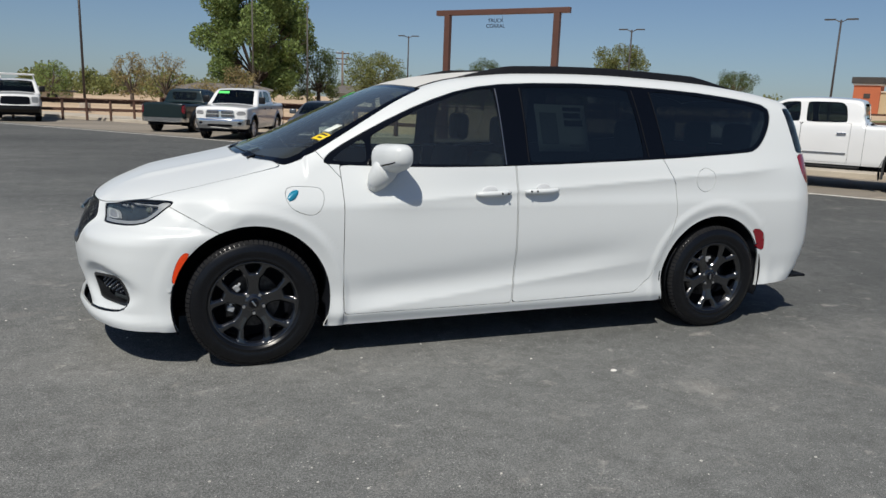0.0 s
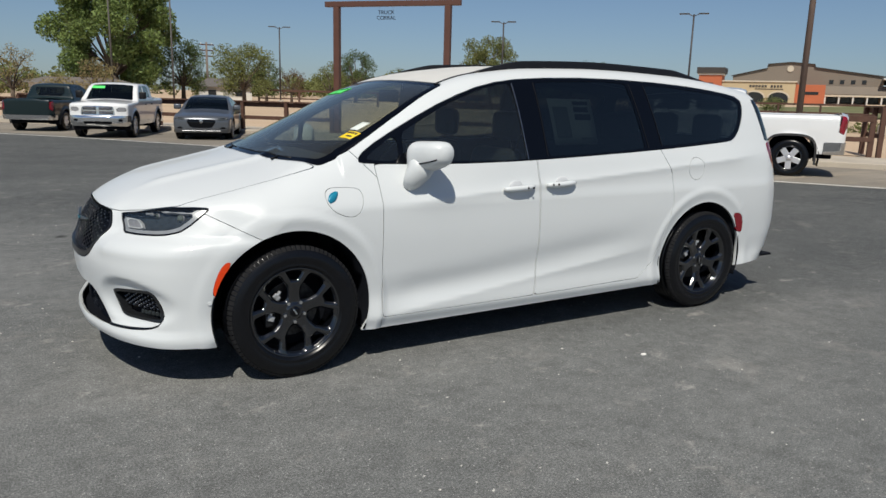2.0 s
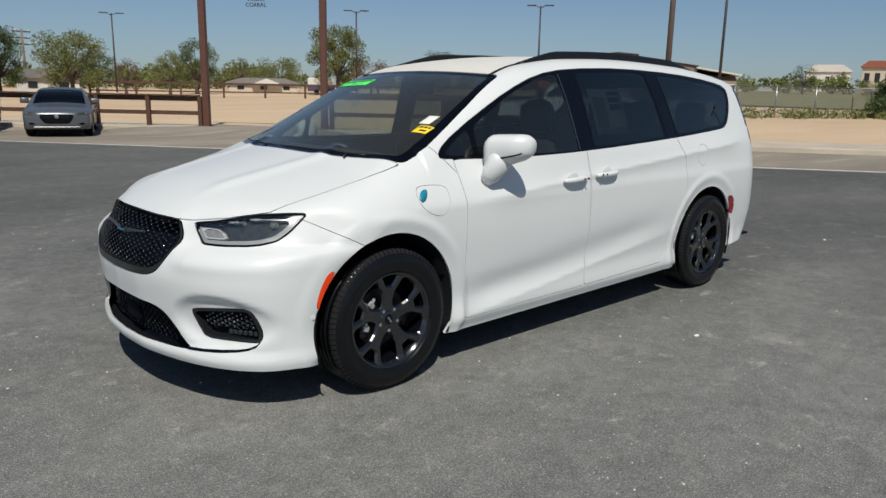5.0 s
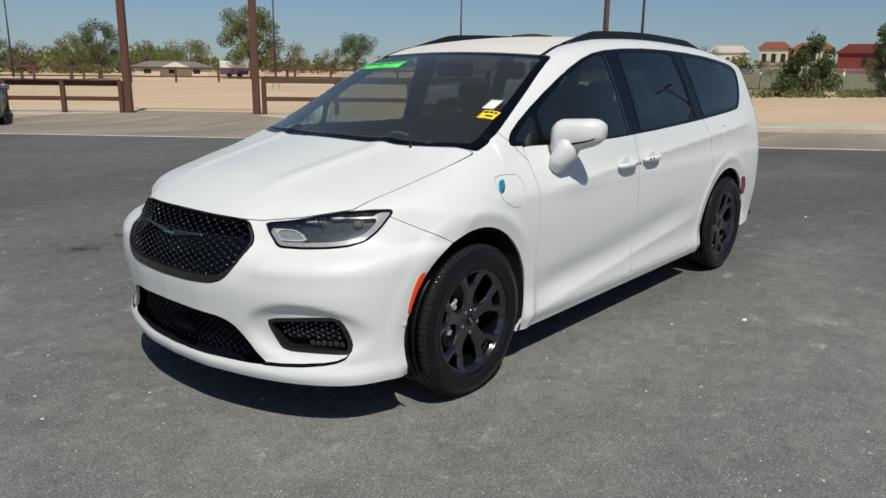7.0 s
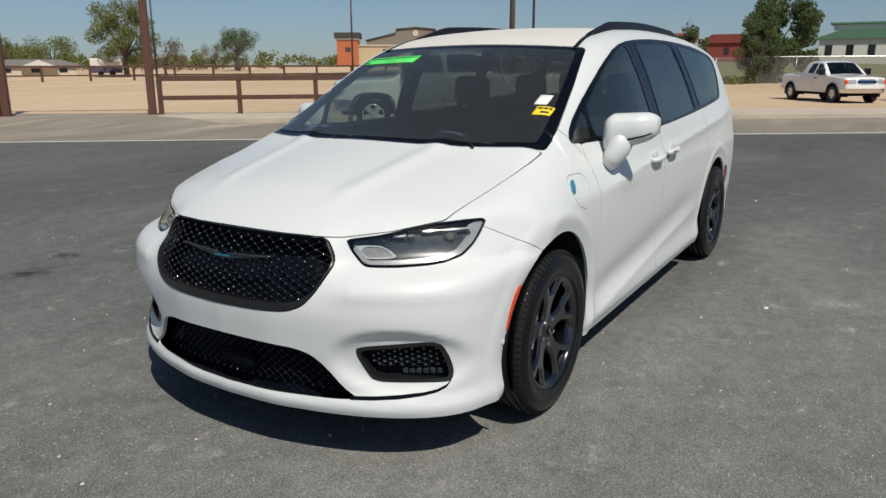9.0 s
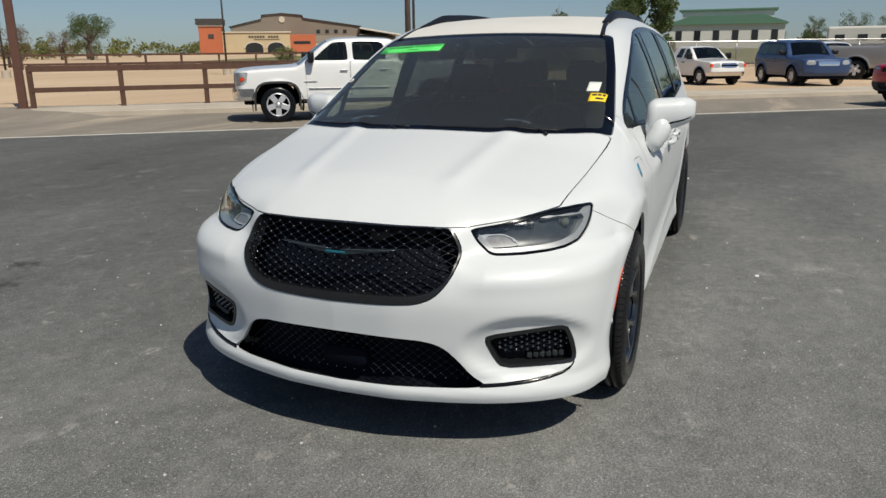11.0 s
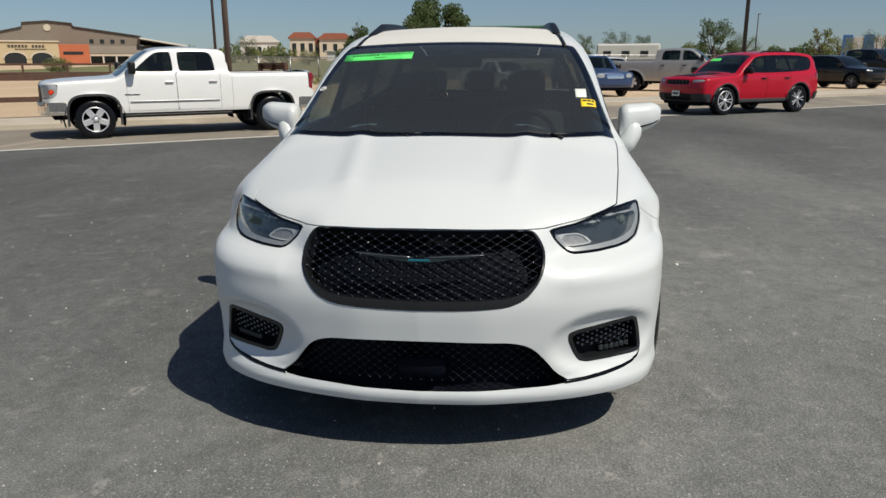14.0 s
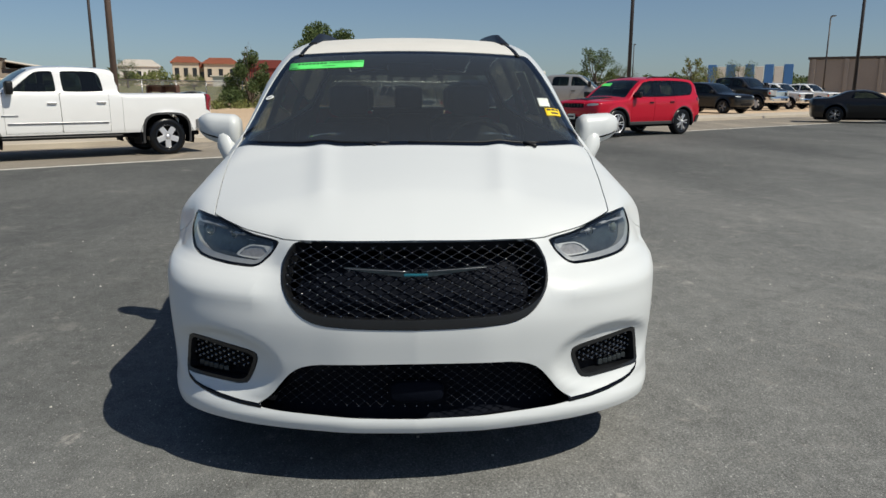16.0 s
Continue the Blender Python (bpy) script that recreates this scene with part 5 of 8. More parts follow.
# painted line along the parking strip
bm = bmesh.new()
prev = None
for k in range(121):
    s = -60 + 110 * k / 120
    n = 11.75 + (edge_n(s) - KERB_N) + 0.35 * math.sin(s * 0.07 + 0.6)
    ring = [bm.verts.new(lot(s, n - 0.07, 0.005)), bm.verts.new(lot(s, n + 0.07, 0.005))]
    if prev:
        bm.faces.new((prev[0], prev[1], ring[1], ring[0]))
    prev = ring
part("lane_line", bm, M_WHITE, None, "faded white painted line on the asphalt", kind="structure", category="road marking")
# grass field far to the east, behind the wire fence
bm = bmesh.new()
grid = [[bm.verts.new((x, y, rise(x, y) + 0.10)) for y in np.linspace(-30, 60, 16)] for x in np.linspace(66, 135, 12)]
for a, b in zip(grid, grid[1:]):
    for i in range(15):
        bm.faces.new((a[i], a[i + 1], b[i + 1], b[i]))
part("field", bm, M_GRASS, None, "dull green grass field behind the wire fence", smooth=True, kind="structure", category="field")

# loose chips and pebbles on the asphalt near the van
rng = random.Random(7)
bm = bmesh.new()
for k in range(1100):
    a = rng.uniform(0, 2 * math.pi)
    r = 1.0 + 6.0 * rng.random() ** 0.8
    x, y = -1.0 + r * math.cos(a), -1.6 + r * math.sin(a)
    q = 0.003 + 0.006 * rng.random() ** 3
    bmesh.ops.create_icosphere(bm, subdivisions=1, radius=q, matrix=Matrix.Translation((x, y, q * 0.35)) @ Matrix.Diagonal((1, 0.8, 0.55, 1)))
part("gravel_chips", bm, mat("pale_stone", (0.55, 0.53, 0.49), 0.9, vary=0.3), None, "scattered pale gravel chips on the asphalt", kind="stuff", category="gravel")
for x, y in ((1.964, -1.80), (5.86, -1.10)):
    bm = bmesh.new()
    bmesh.ops.create_icosphere(bm, subdivisions=2, radius=0.014, matrix=Matrix.Translation((x, y, 0.005)) @ Matrix.Diagonal((1.5, 1, 0.5, 1)))
    part("pebble", bm, mat("white_stone", (0.7, 0.68, 0.64), 0.9, vary=0.2), None, "small white pebble on the asphalt", category="pebble")

# ---- brown ranch fence and gate ----
M_WOOD = mat("brown_stained_wood", (0.085, 0.040, 0.026), 0.75, vary=0.35, scale=6, fine=60, bump=0.3, bump_scale=40, per_piece=0.15, stretch=(1, 1, 0.3))
M_STEELBROWN = mat("brown_steel", (0.105, 0.045, 0.030), 0.55, vary=0.18, scale=3, fine=30)


def fence(points, spacing, name, label, h=1.12, z=0.12, size=0.13):
    """Posts with two rails between points."""
    fn = thing(name, label, "fence", pose(*points[0], 0))
    o = Vector((*points[0], 0))
    for (x0, y0), (x1, y1) in zip(points, points[1:]):
        a, b = Vector((x0, y0, 0)) - o, Vector((x1, y1, 0)) - o
        L = (b - a).length
        n = max(1, round(L / spacing))
        ang = math.degrees(math.atan2(b.y - a.y, b.x - a.x))
        for k in range(n + 1):
            p = a.lerp(b, k / n)
            part("post", boxed((-size / 2, -size / 2, z - 0.1), (size / 2, size / 2, z + h), 0.012, pose(p.x, p.y, 0, 0, 0, ang)), M_WOOD, fn)
            if k < n:
                q = a.lerp(b, (k + 0.5) / n)
                hl = L / n / 2
                part("rail", boxed((-hl, -0.075, z + h), (hl, 0.075, z + h + 0.045), 0.006, pose(q.x, q.y, 0, 0, 0, ang)), M_WOOD, fn)
                part("rail", boxed((-hl, -0.02 - size / 2, z + h - 0.16), (hl, -size / 2 + 0.015, z + h - 0.004), 0.006, pose(q.x, q.y, 0, 0, 0, ang)), M_WOOD, fn)
                part("rail", boxed((-hl, -0.02 - size / 2, z + 0.375 * h), (hl, -size / 2 + 0.015, z + 0.375 * h + 0.13), 0.006, pose(q.x, q.y, 0, 0, 0, ang)), M_WOOD, fn)
    return fn


GATE_L, GATE_R = Vector((8.45, 19.15, 0)), Vector((11.05, 16.2, 0))
fence([(8.3, 19.3), (3.5, 24.4), (-1.0, 30.9)], 1.75, "ranch_fence", "brown wooden two-rail fence on the concrete band", h=0.97)
fence([(-1.2, 31.0), (-12.0, 31.9)], 0.95, "ranch_fence", "low brown wooden fence with close posts behind the trucks", h=0.82, size=0.10)
fence([(11.2, 16.0), (14.2, 12.7), (19.0, 6.75)], 2.15, "ranch_fence", "brown wooden two-rail fence beside the pickup")
fence([(19.2, 6.6), (20.6, 7.9)], 1.0, "gate_panel", "brown wooden gate panel standing open at the fence's end", h=1.35)
fence([(21.0, 72.0), (40.0, 64.0), (62.0, 55.0), (72.0, 38.0)], 4.2, "corral_fence", "far brown corral fence across the dirt lot", h=1.5, z=0.12, size=0.2)
gate = thing("ranch_gate", "tall brown steel ranch gate frame with hanging sign", "gate", Matrix.Translation((GATE_L + GATE_R) / 2))
gm = (GATE_L + GATE_R) / 2
gd = (GATE_R - GATE_L).normalized()
gang = math.degrees(math.atan2(gd.y, gd.x))
half = (GATE_R - GATE_L).length / 2
for sg in (-1, 1):
    p = gd * sg * half
    part("gate_post", boxed((-0.10, -0.10, 0.0), (0.10, 0.10, 4.30), 0.012, pose(p.x, p.y, 0, 0, 0, gang)), M_STEELBROWN, gate, "square brown steel post")
    part("post_base", boxed((-0.17, -0.17, 0.13), (0.17, 0.17, 0.15), 0.004, pose(p.x, p.y, 0, 0, 0, gang)), M_STEELBROWN, gate)
part("gate_beam", boxed((-half - 0.42, -0.09, 4.30), (half + 0.42, 0.09, 4.47), 0.012, pose(0, 0, 0, 0, 0, gang)), M_STEELBROWN, gate, "brown steel cross beam")


def words(text, size, m, material, parent, name="lettering", label="", extrude=0.006):
    cu = bpy.data.curves.new(name, 'FONT')
    cu.body, cu.size, cu.extrude, cu.align_x, cu.align_y = text, size, extrude, 'CENTER', 'CENTER'
    tmp = bpy.data.objects.new(name, cu)
    scene.collection.objects.link(tmp)
    me = bpy.data.meshes.new_from_object(tmp.evaluated_get(bpy.context.evaluated_depsgraph_get()))
    bpy.data.objects.remove(tmp)
    me.transform(m)
    me.materials.clear()
    me.materials.append(material)
    ob = new(name, me)
    ob.parent = parent
    return tagged(ob, label)


words("MARKDOWN", 0.030, BANNER, M_GREENINK, gs, "banner_word", "dark green printed word", 0.0004)
sign = Matrix.Rotation(radians(gang), 4, 'Z') @ Matrix.Translation((-0.18, 0, 4.02)) @ pose(0, 0, 0, 90, 0, 0)
words("TRUCK", 0.175, sign @ Matrix.Translation((0, 0.085, 0)), M_PLASTIC, gate, "sign_word", "black cut-out word hanging under the beam")
words("CORRAL", 0.175, sign @ Matrix.Translation((0, -0.085, 0)), M_PLASTIC, gate, "sign_word", "black cut-out word hanging under the beam")
bm = bmesh.new()
for q in (-0.25, 0.25):
    p = Matrix.Rotation(radians(gang), 4, 'Z') @ Vector((-0.18 + q, 0, 0))
    tube(bm, [(p.x, p.y, 4.16), (p.x, p.y, 4.31)], 0.005, 6)
part("sign_wires", bm, M_STEEL, gate)

# ---- lamp posts and poles ----
M_POLE = mat("dark_bronze_pole", (0.035, 0.028, 0.026), 0.5, vary=0.2, scale=3)
M_POLEB = mat("brown_pole", (0.14, 0.095, 0.075), 0.6, vary=0.2, scale=3)
M_BAREPOLE = mat("weathered_pole", (0.09, 0.085, 0.075), 0.8, vary=0.25, scale=4)
M_HEAD = mat("lamp_head", (0.03, 0.03, 0.032), 0.5, vary=0.1)


def lamp_post(x, y, h, r=0.075, heads=2, ang=0, material=M_POLE, base=True, label="dark bronze parking lot lamp post with twin flat heads"):
    z0 = rise(x, y)
    lp = thing("street_lamp", label, "street lamp", pose(x, y, z0, 0, 0, ang))
    part("pole", tube(bmesh.new(), [(0, 0, 0), (0, 0, h)], [r, r * 0.72], 12), material, lp, smooth=True)
    if base:
        part("footing", lathe(bmesh.new(), [(0, 0.62), (0.26, 0.62), (0.28, 0.58), (0.28, -0.1)], 20, 'Z'), M_CONCRETE, lp, "round concrete footing")
    for k in range(heads):
        sg = 1 - 2 * k
        part("arm", tube(bmesh.new(), [(0, 0, h - 0.15), (sg * 0.35, 0, h + 0.02)], 0.03, 8), material, lp)
        part("head", boxed((sg * 0.30, -0.13, h - 0.01), (sg * 0.95, 0.13, h + 0.07), 0.02), M_HEAD, lp, "flat lamp head")
    return lp


lamp_post(39.1, 31.3, 7.3, ang=-52)
lamp_post(31.8, 43.3, 7.1, ang=-40)
lamp_post(19.8, 61.0, 7.0, ang=-20)
lamp_post(-5.1, 39.8, 8.4, ang=0)
lamp_post(16.75, 7.45, 9.0, r=0.088, heads=2, ang=-54, material=M_POLEB, label="thick brown lamp post on the concrete band")
lamp_post(35.5, 15.6, 9.0, r=0.082, ang=-54)
lamp_post(27.4, -9.4, 9.0, r=0.085, ang=-54, label="dark lamp post standing behind the red car")
lamp_post(62.0, -37.5, 7.4, heads=1, ang=170, label="dark lamp post with a single flat head")
lamp_post(31.5, -21.6, 9.0, r=0.085, heads=2, ang=-54)
lamp_post(88.0, -28.0, 6.0, heads=1, ang=170, base=False, label="distant dark lamp post with a single head")
for x, y, h in ((6.0, 62.0, 11.5), (10.4, 60.0, 9.0)):
    lamp_post(x, y, h, r=0.085, heads=0, base=False, material=M_BAREPOLE, label="bare weathered pole in front of the big tree")
up = thing("utility_pole", "weathered wooden utility pole with crossarms", "utility pole", pose(20.4, 92.6, 0, 0, 0, 10))
part("pole", tube(bmesh.new(), [(0, 0, 0), (0, 0, 7.3)], [0.17, 0.12], 10), mat("grey_wood", (0.20, 0.16, 0.13), 0.9, vary=0.3, bump=0.3), up, smooth=True)
for z in (7.0, 6.3, 5.6):
    part("crossarm", boxed((-0.95 + 0.12 * (7 - z), -0.06, z - 0.07), (0.95 - 0.12 * (7 - z), 0.06, z + 0.07), 0.01), M_WOOD, up)
    for k in (-1, 1):
        part("insulator", tube(bmesh.new(), [(0.7 * k, 0, z + 0.06), (0.7 * k, 0, z + 0.22)], 0.05, 8), M_PAPER, up)

# wire mesh fence to the east
M_WIRE = bpy.data.materials.new("wire_mesh")
M_WIRE.use_nodes = True
wnt = M_WIRE.node_tree
wb = wnt.nodes["Principled BSDF"]
wb.inputs["Base Color"].default_value = (0.22, 0.21, 0.20, 1)
wb.inputs["Roughness"].default_value = 0.5
wtc = wnt.nodes.new("ShaderNodeTexCoord")
wck = wnt.nodes.new("ShaderNodeTexChecker")
wck.inputs["Scale"].default_value = 9
wmul = wnt.nodes.new("ShaderNodeMath")
wmul.operation = 'MULTIPLY_ADD'
wmul.inputs[1].default_value, wmul.inputs[2].default_value = 0.16, 0.14
wnt.links.new(wtc.outputs["Object"], wck.inputs[0])
wnt.links.new(wck.outputs["Fac"], wmul.inputs[0])
wnt.links.new(wmul.outputs[0], wb.inputs["Alpha"])


def wire_fence(points, h=2.0):
    wf = thing("wire_fence", "grey chain-link fence with steel posts beyond the dirt", "fence", pose(*points[0], 0))
    o = Vector((*points[0], 0))
    for (x0, y0), (x1, y1) in zip(points, points[1:]):
        a, b = Vector((x0, y0, 0)) - o, Vector((x1, y1, 0)) - o
        n = max(1, round((b - a).length / 3.2))
        for k in range(n + 1):
            p = a.lerp(b, k / n)
            z = rise(x0, y0)
            part("post", tube(bmesh.new(), [(p.x, p.y, z), (p.x, p.y, z + h + 0.05)], 0.04, 8), M_STEEL, wf, smooth=True)
        z = rise(x0, y0)
        d = (b - a).normalized().cross(Vector((0, 0, 1))) * 0.006
        bm = bmesh.new()
        c = [bm.verts.new(v) for v in (a + Vector((0, 0, z + 0.05)), b + Vector((0, 0, z + 0.05)), b + Vector((0, 0, z + h)), a + Vector((0, 0, z + h)))]
        bm.faces.new(c)
        part("wire_mesh", thick(bm, 0.004), M_WIRE, wf, "grey woven wire")
        part("top_rail", tube(bmesh.new(), [a + Vector((0, 0, z + h)), b + Vector((0, 0, z + h))], 0.03, 6), M_STEEL, wf)
    return wf


wire_fence([(42.0, 17.9), (52.0, 14.5), (58.5, 8.0), (62.0, -4.0), (70.0, -22.0)])

# ---- parked vehicles ----
G_CAR = glass_mat("car_glass", (0.55, 0.70, 0.66), 0.30, face=0.045)


def paint(name, c, rough=0.32, metal=0.0):
    return mat(name, c, rough, metal=metal, coat=0.55 if max(c) < 0.5 else 1.0, vary=0.03, scale=3, fine=200, spec=0.5 if max(c) > 0.5 else 0.25)


P_WHITE = paint("white_car_paint", (0.78, 0.78, 0.77))
P_RED = paint("red_car_paint", (0.44, 0.004, 0.022))
P_BLUE = paint("blue_car_paint", (0.030, 0.060, 0.145), 0.4, 0.1)
P_SILVER = paint("silver_car_paint", (0.36, 0.35, 0.34), 0.35, 0.5)
P_GREY = paint("grey_car_paint", (0.115, 0.125, 0.14), 0.30, 0.4)
P_BLACK = paint("black_car_paint", (0.004, 0.004, 0.005))
P_NAVY = paint("dark_green_car_paint", (0.008, 0.018, 0.020))
M_CLAD = mat("grey_cladding", (0.03, 0.03, 0.032), 0.7, vary=0.15)
M_ALLOY = mat("polished_alloy", (0.74, 0.74, 0.76), 0.28, metal=0.6, vary=0.08, scale=30)
wheel_cache = {}


def small_wheel(parent, m, R, width, rim_mat, spokes, rim_r):
    """A road wheel with its outer face towards -y; alike ones share meshes."""
    w = thing("wheel", "", "")
    w.parent = parent
    w.matrix_basis = m
    key = (R, width, rim_mat.name, spokes, rim_r)
    if key not in wheel_cache:
        h = width / 2
        t = part("tyre", tyre_bm(R, width, rim_r - 0.008, 40, 2), M_TYRE, w, "black tyre", smooth=True)
        bm = lathe(bmesh.new(), [(rim_r, -h + 0.012), (rim_r - 0.012, -h + 0.004), (rim_r - 0.03, -h + 0.02), (rim_r - 0.04, h * 0.3), (0, h * 0.3)], 36)
        b = part("rim", bm, M_RIM, w, "dark wheel rim", smooth=True)
        part("rim_lip", lathe(bmesh.new(), [(rim_r + 0.002, -h + 0.012), (rim_r - 0.008, -h + 0.001), (rim_r - 0.022, -h + 0.006), (rim_r - 0.026, -h + 0.03)], 36), rim_mat, b, "bright rim lip", smooth=True)
        bm = bmesh.new()
        for k in range(spokes):
            box(bm, (0.0, -h + 0.012, -0.013 if spokes > 6 else -0.062), (rim_r - 0.015, -h + 0.045, 0.013 if spokes > 6 else 0.062), 0.008, pose(0, 0, 0, 0, (72 * (k // 2) + (11 if k % 2 else -11)) if spokes == 10 else 360 * k / spokes + 18, 0))
        s = part("spokes", bm, rim_mat, w, "wheel spokes", smooth=False)
        c = part("hub_cap", lathe(bmesh.new(), [(0, -h - 0.004), (0.05, -h), (0.06, -h + 0.03)], 20), rim_mat, w, "hub cap", smooth=True)
        wheel_cache[key] = (t, b, s, c)
    else:
        for o in wheel_cache[key]:
            q = o.copy()
            scene.collection.objects.link(q)
            q.parent = w
    return w


def vehicle(name, label, category, at, nose, spec, coat, scale=1.0, group="parked vehicles", z=0.0):
    """A parked vehicle. at: the ground point under its front axle; nose: the way it faces."""
    u = Vector((*nose, 0)).normalized()
    th = math.degrees(math.atan2(-u.y, -u.x))
    car = thing(name, label, category, pose(at[0], at[1], z, 0, 0, th) @ Matrix.Scale(scale, 4), group)
    g = spec
    top, wide = curve_of(*g["top"]), curve_of(*g["wide"])
    nosec, rear = curve_of(*g["nose"]), curve_of(*g["rear"])
    R, wb, lowz = g["R"], g["wb"], g["low"]
    nmin, rmax = min(p[1] for p in g["nose"]), max(p[1] for p in g["rear"])
    fw, rw = g.get("front_round", 0.22), g.get("rear_round", 0.10)
    kk = g.get("k", 0.10)
    sq = g.get("square", 2.0)   # 2: round wheel arches, more: squarer

    def body(x, y, zz):
        a = np.abs(y)
        w = wide(zz)
        for ax in (0.0, wb):
            w = w + 0.03 * np.exp(-((np.hypot(x - ax, zz - R) - R - g.get("arch", 0.07)) / 0.06) ** 2) * (zz < 1.15)
        w = w * np.interp(x, [nmin, nmin + 0.7, rmax - 0.6, rmax], [0.95, 1, 1, 0.97])
        f = smax(a - w, (zz - top(x) + g.get("crown", 0.05) * (a / 0.8) ** 2) * 0.9, kk)
        f = smax(f, nosec(zz) + fw * (a / 0.95) ** 3.2 - x, g.get("kn", 0.09))
        return smax(f, x - rear(zz) + rw * (a / 0.95) ** 3, 0.07)
    sk = Skin(body, (0.1, wb + 0.1), g.get("z0", 0.8), nmin, rmax, nu=(30, g.get("nx", 84), 12), nphi=52, low=-55)
    Fv = sk.all
    Fv, _ = sk.cut(Fv, lambda x, y, zz: zz - lowz)
    for ax in (0.0, wb):
        _, Fv = sk.cut(Fv, lambda x, y, zz: np.minimum(R + g.get("arch", 0.07) - (np.abs(x - ax) ** sq + np.abs(zz - R) ** sq) ** (1 / sq), -y - 0.5))
    extra = []

    def panel(nm, fn, material, lab="", off=0.0, side=0, gap=0.003, rim=0.02):
        nonlocal Fv
        k, Fv = sk.take(Fv, fn, gap)
        if not len(k):
            return None
        if side == 2:
            for sd in (-1, 1):
                sk.mesh(nm, k, material, car, lab, offset=off, rim=rim, side=sd)
        else:
            sk.mesh(nm, k, material, car, lab, offset=off, rim=rim)
        return k
    if "dlo" in g:
        whole, Fv = sk.cut(Fv, poly_xz(g["dlo"], 1, 0.3, 0.05))
        for p in g["windows"]:
            k, whole = sk.cut(whole, poly_xz(p, 1, 0.3, 0.03))
            for sd in (-1, 1):
                sk.mesh("side_window", k, G_CAR, car, "dark side glass", offset=-0.004, rim=0.004, side=sd)
        for sd in (-1, 1):
            sk.mesh("window_trim", whole, M_GLOSS, car, "black window trim", offset=-0.001, rim=0.01, side=sd)
    for p in g["windows"] if "dlo" not in g else ():
        panel("side_window", poly_xz(p, 1, 0.3, 0.035), G_CAR, "dark side glass", -0.006, 2)
    x0, x1, y0, y1 = g["screen"]
    zt = float(top(np.array(x0)))
    panel("windshield", lambda x, y, zz: np.minimum(np.minimum(x - x0, x1 - x), np.minimum(np.interp(x, [x0, x1], [y0, y1]) - np.abs(y), zz - zt + 0.08)), G_CAR, "dark windshield", -0.004)
    if "back_glass" in g:
        xa, xb, za, zb, wy = g["back_glass"]
        panel("rear_window", lambda x, y, zz: np.minimum(np.minimum(np.minimum(x - xa, xb - x), np.minimum(zz - za, zb - zz)), wy - np.abs(y)), G_CAR, "dark rear glass", -0.004)
    if "bed" in g:
        b0, b1, bz = g["bed"]
        panel("bed_floor", lambda x, y, zz: np.minimum(np.minimum(np.minimum(x - b0, b1 - x), zz - bz), 0.84 - np.abs(y)), M_PLASTIC, "dark open cargo bed", -0.06, rim=0.0)
    for nm, poly, material, lab in g.get("front", ()):
        shape = inside(rounded(poly, 1, 0.03))
        panel(nm, lambda x, y, zz: np.minimum(shape(np.abs(y), zz), -x), material, lab, -0.008, 2 if poly[0][0] > 0.3 else 0)
    if "bumper" in g:
        bz, bmat = g["bumper"]
        panel("front_bumper", lambda x, y, zz: np.minimum(bz - zz, -R - 0.12 - x), bmat, "front bumper", 0.012)
        panel("rear_bumper", lambda x, y, zz: np.minimum(bz - zz, x - wb - R - 0.25), bmat, "rear bumper", 0.02)
    for nm, poly, material, lab in g.get("side", ()):
        panel(nm, poly_xz(poly, 0, 0.3 if nm != "tail_lamp" else 0.86 * max(p[1] for p in g["wide"])), material if material else coat, lab, 0.0, 2)
    sk.mesh("body", Fv, coat, car)
    sk.mesh("inner_liner", Fv, M_LINER, car, offset=-0.03, rim=0)
    part("underbody", boxed((nmin + 0.25, -0.6, lowz - 0.12), (rmax - 0.25, 0.6, lowz + 0.05), 0.03), M_LINER, car, "dark underbody")
    part("seats", boxed((1.35, -0.62, 0.7), (1.55, 0.62, top(np.array(1.6)) - 0.35), 0.08), M_SEAT, car, "dark seat row")
    wy = g["track"] / 2
    for ax in (0.0, wb):
        small_wheel(car, pose(ax, -wy, R), R, 0.26, g.get("rim", M_ALLOY), g.get("spokes", 5), g.get("rim_r", R * 0.62))
        small_wheel(car, pose(ax, wy, R, 0, 0, 180), R, 0.26, g.get("rim", M_ALLOY), g.get("spokes", 5), g.get("rim_r", R * 0.62))
        for sg in (-1, 1):
            bm = bmesh.new()
            prev = None
            for k in range(17):
                a = math.radians(-15 + 210 * k / 16)
                r = (R + g.get("arch", 0.07)) * 2 ** max(0.0, 0.5 - 1 / sq) + 0.01
                ring = [bm.verts.new((ax + r * math.cos(a), sg * yy, R + r * math.sin(a))) for yy in (wy + 0.135, 0.45)]
                if prev:
                    bm.faces.new((prev[0], prev[1], ring[1], ring[0]))
                prev = ring
            part("wheel_housing", thick(bm, 0.01), M_LINER, car)
            bm = lathe(bmesh.new(), [(0.0, sg * 0.47), (R + g.get("arch", 0.07) + 0.015, sg * 0.47), (R + g.get("arch", 0.07) + 0.015, sg * 0.45), (0.0, sg * 0.45)], 28)
            bmesh.ops.translate(bm, verts=bm.verts, vec=(ax, 0, R))
            bmesh.ops.delete(bm, geom=[v for v in bm.verts if v.co.z < lowz - 0.16], context='VERTS')
            part("housing_wall", bm, M_LINER, car)
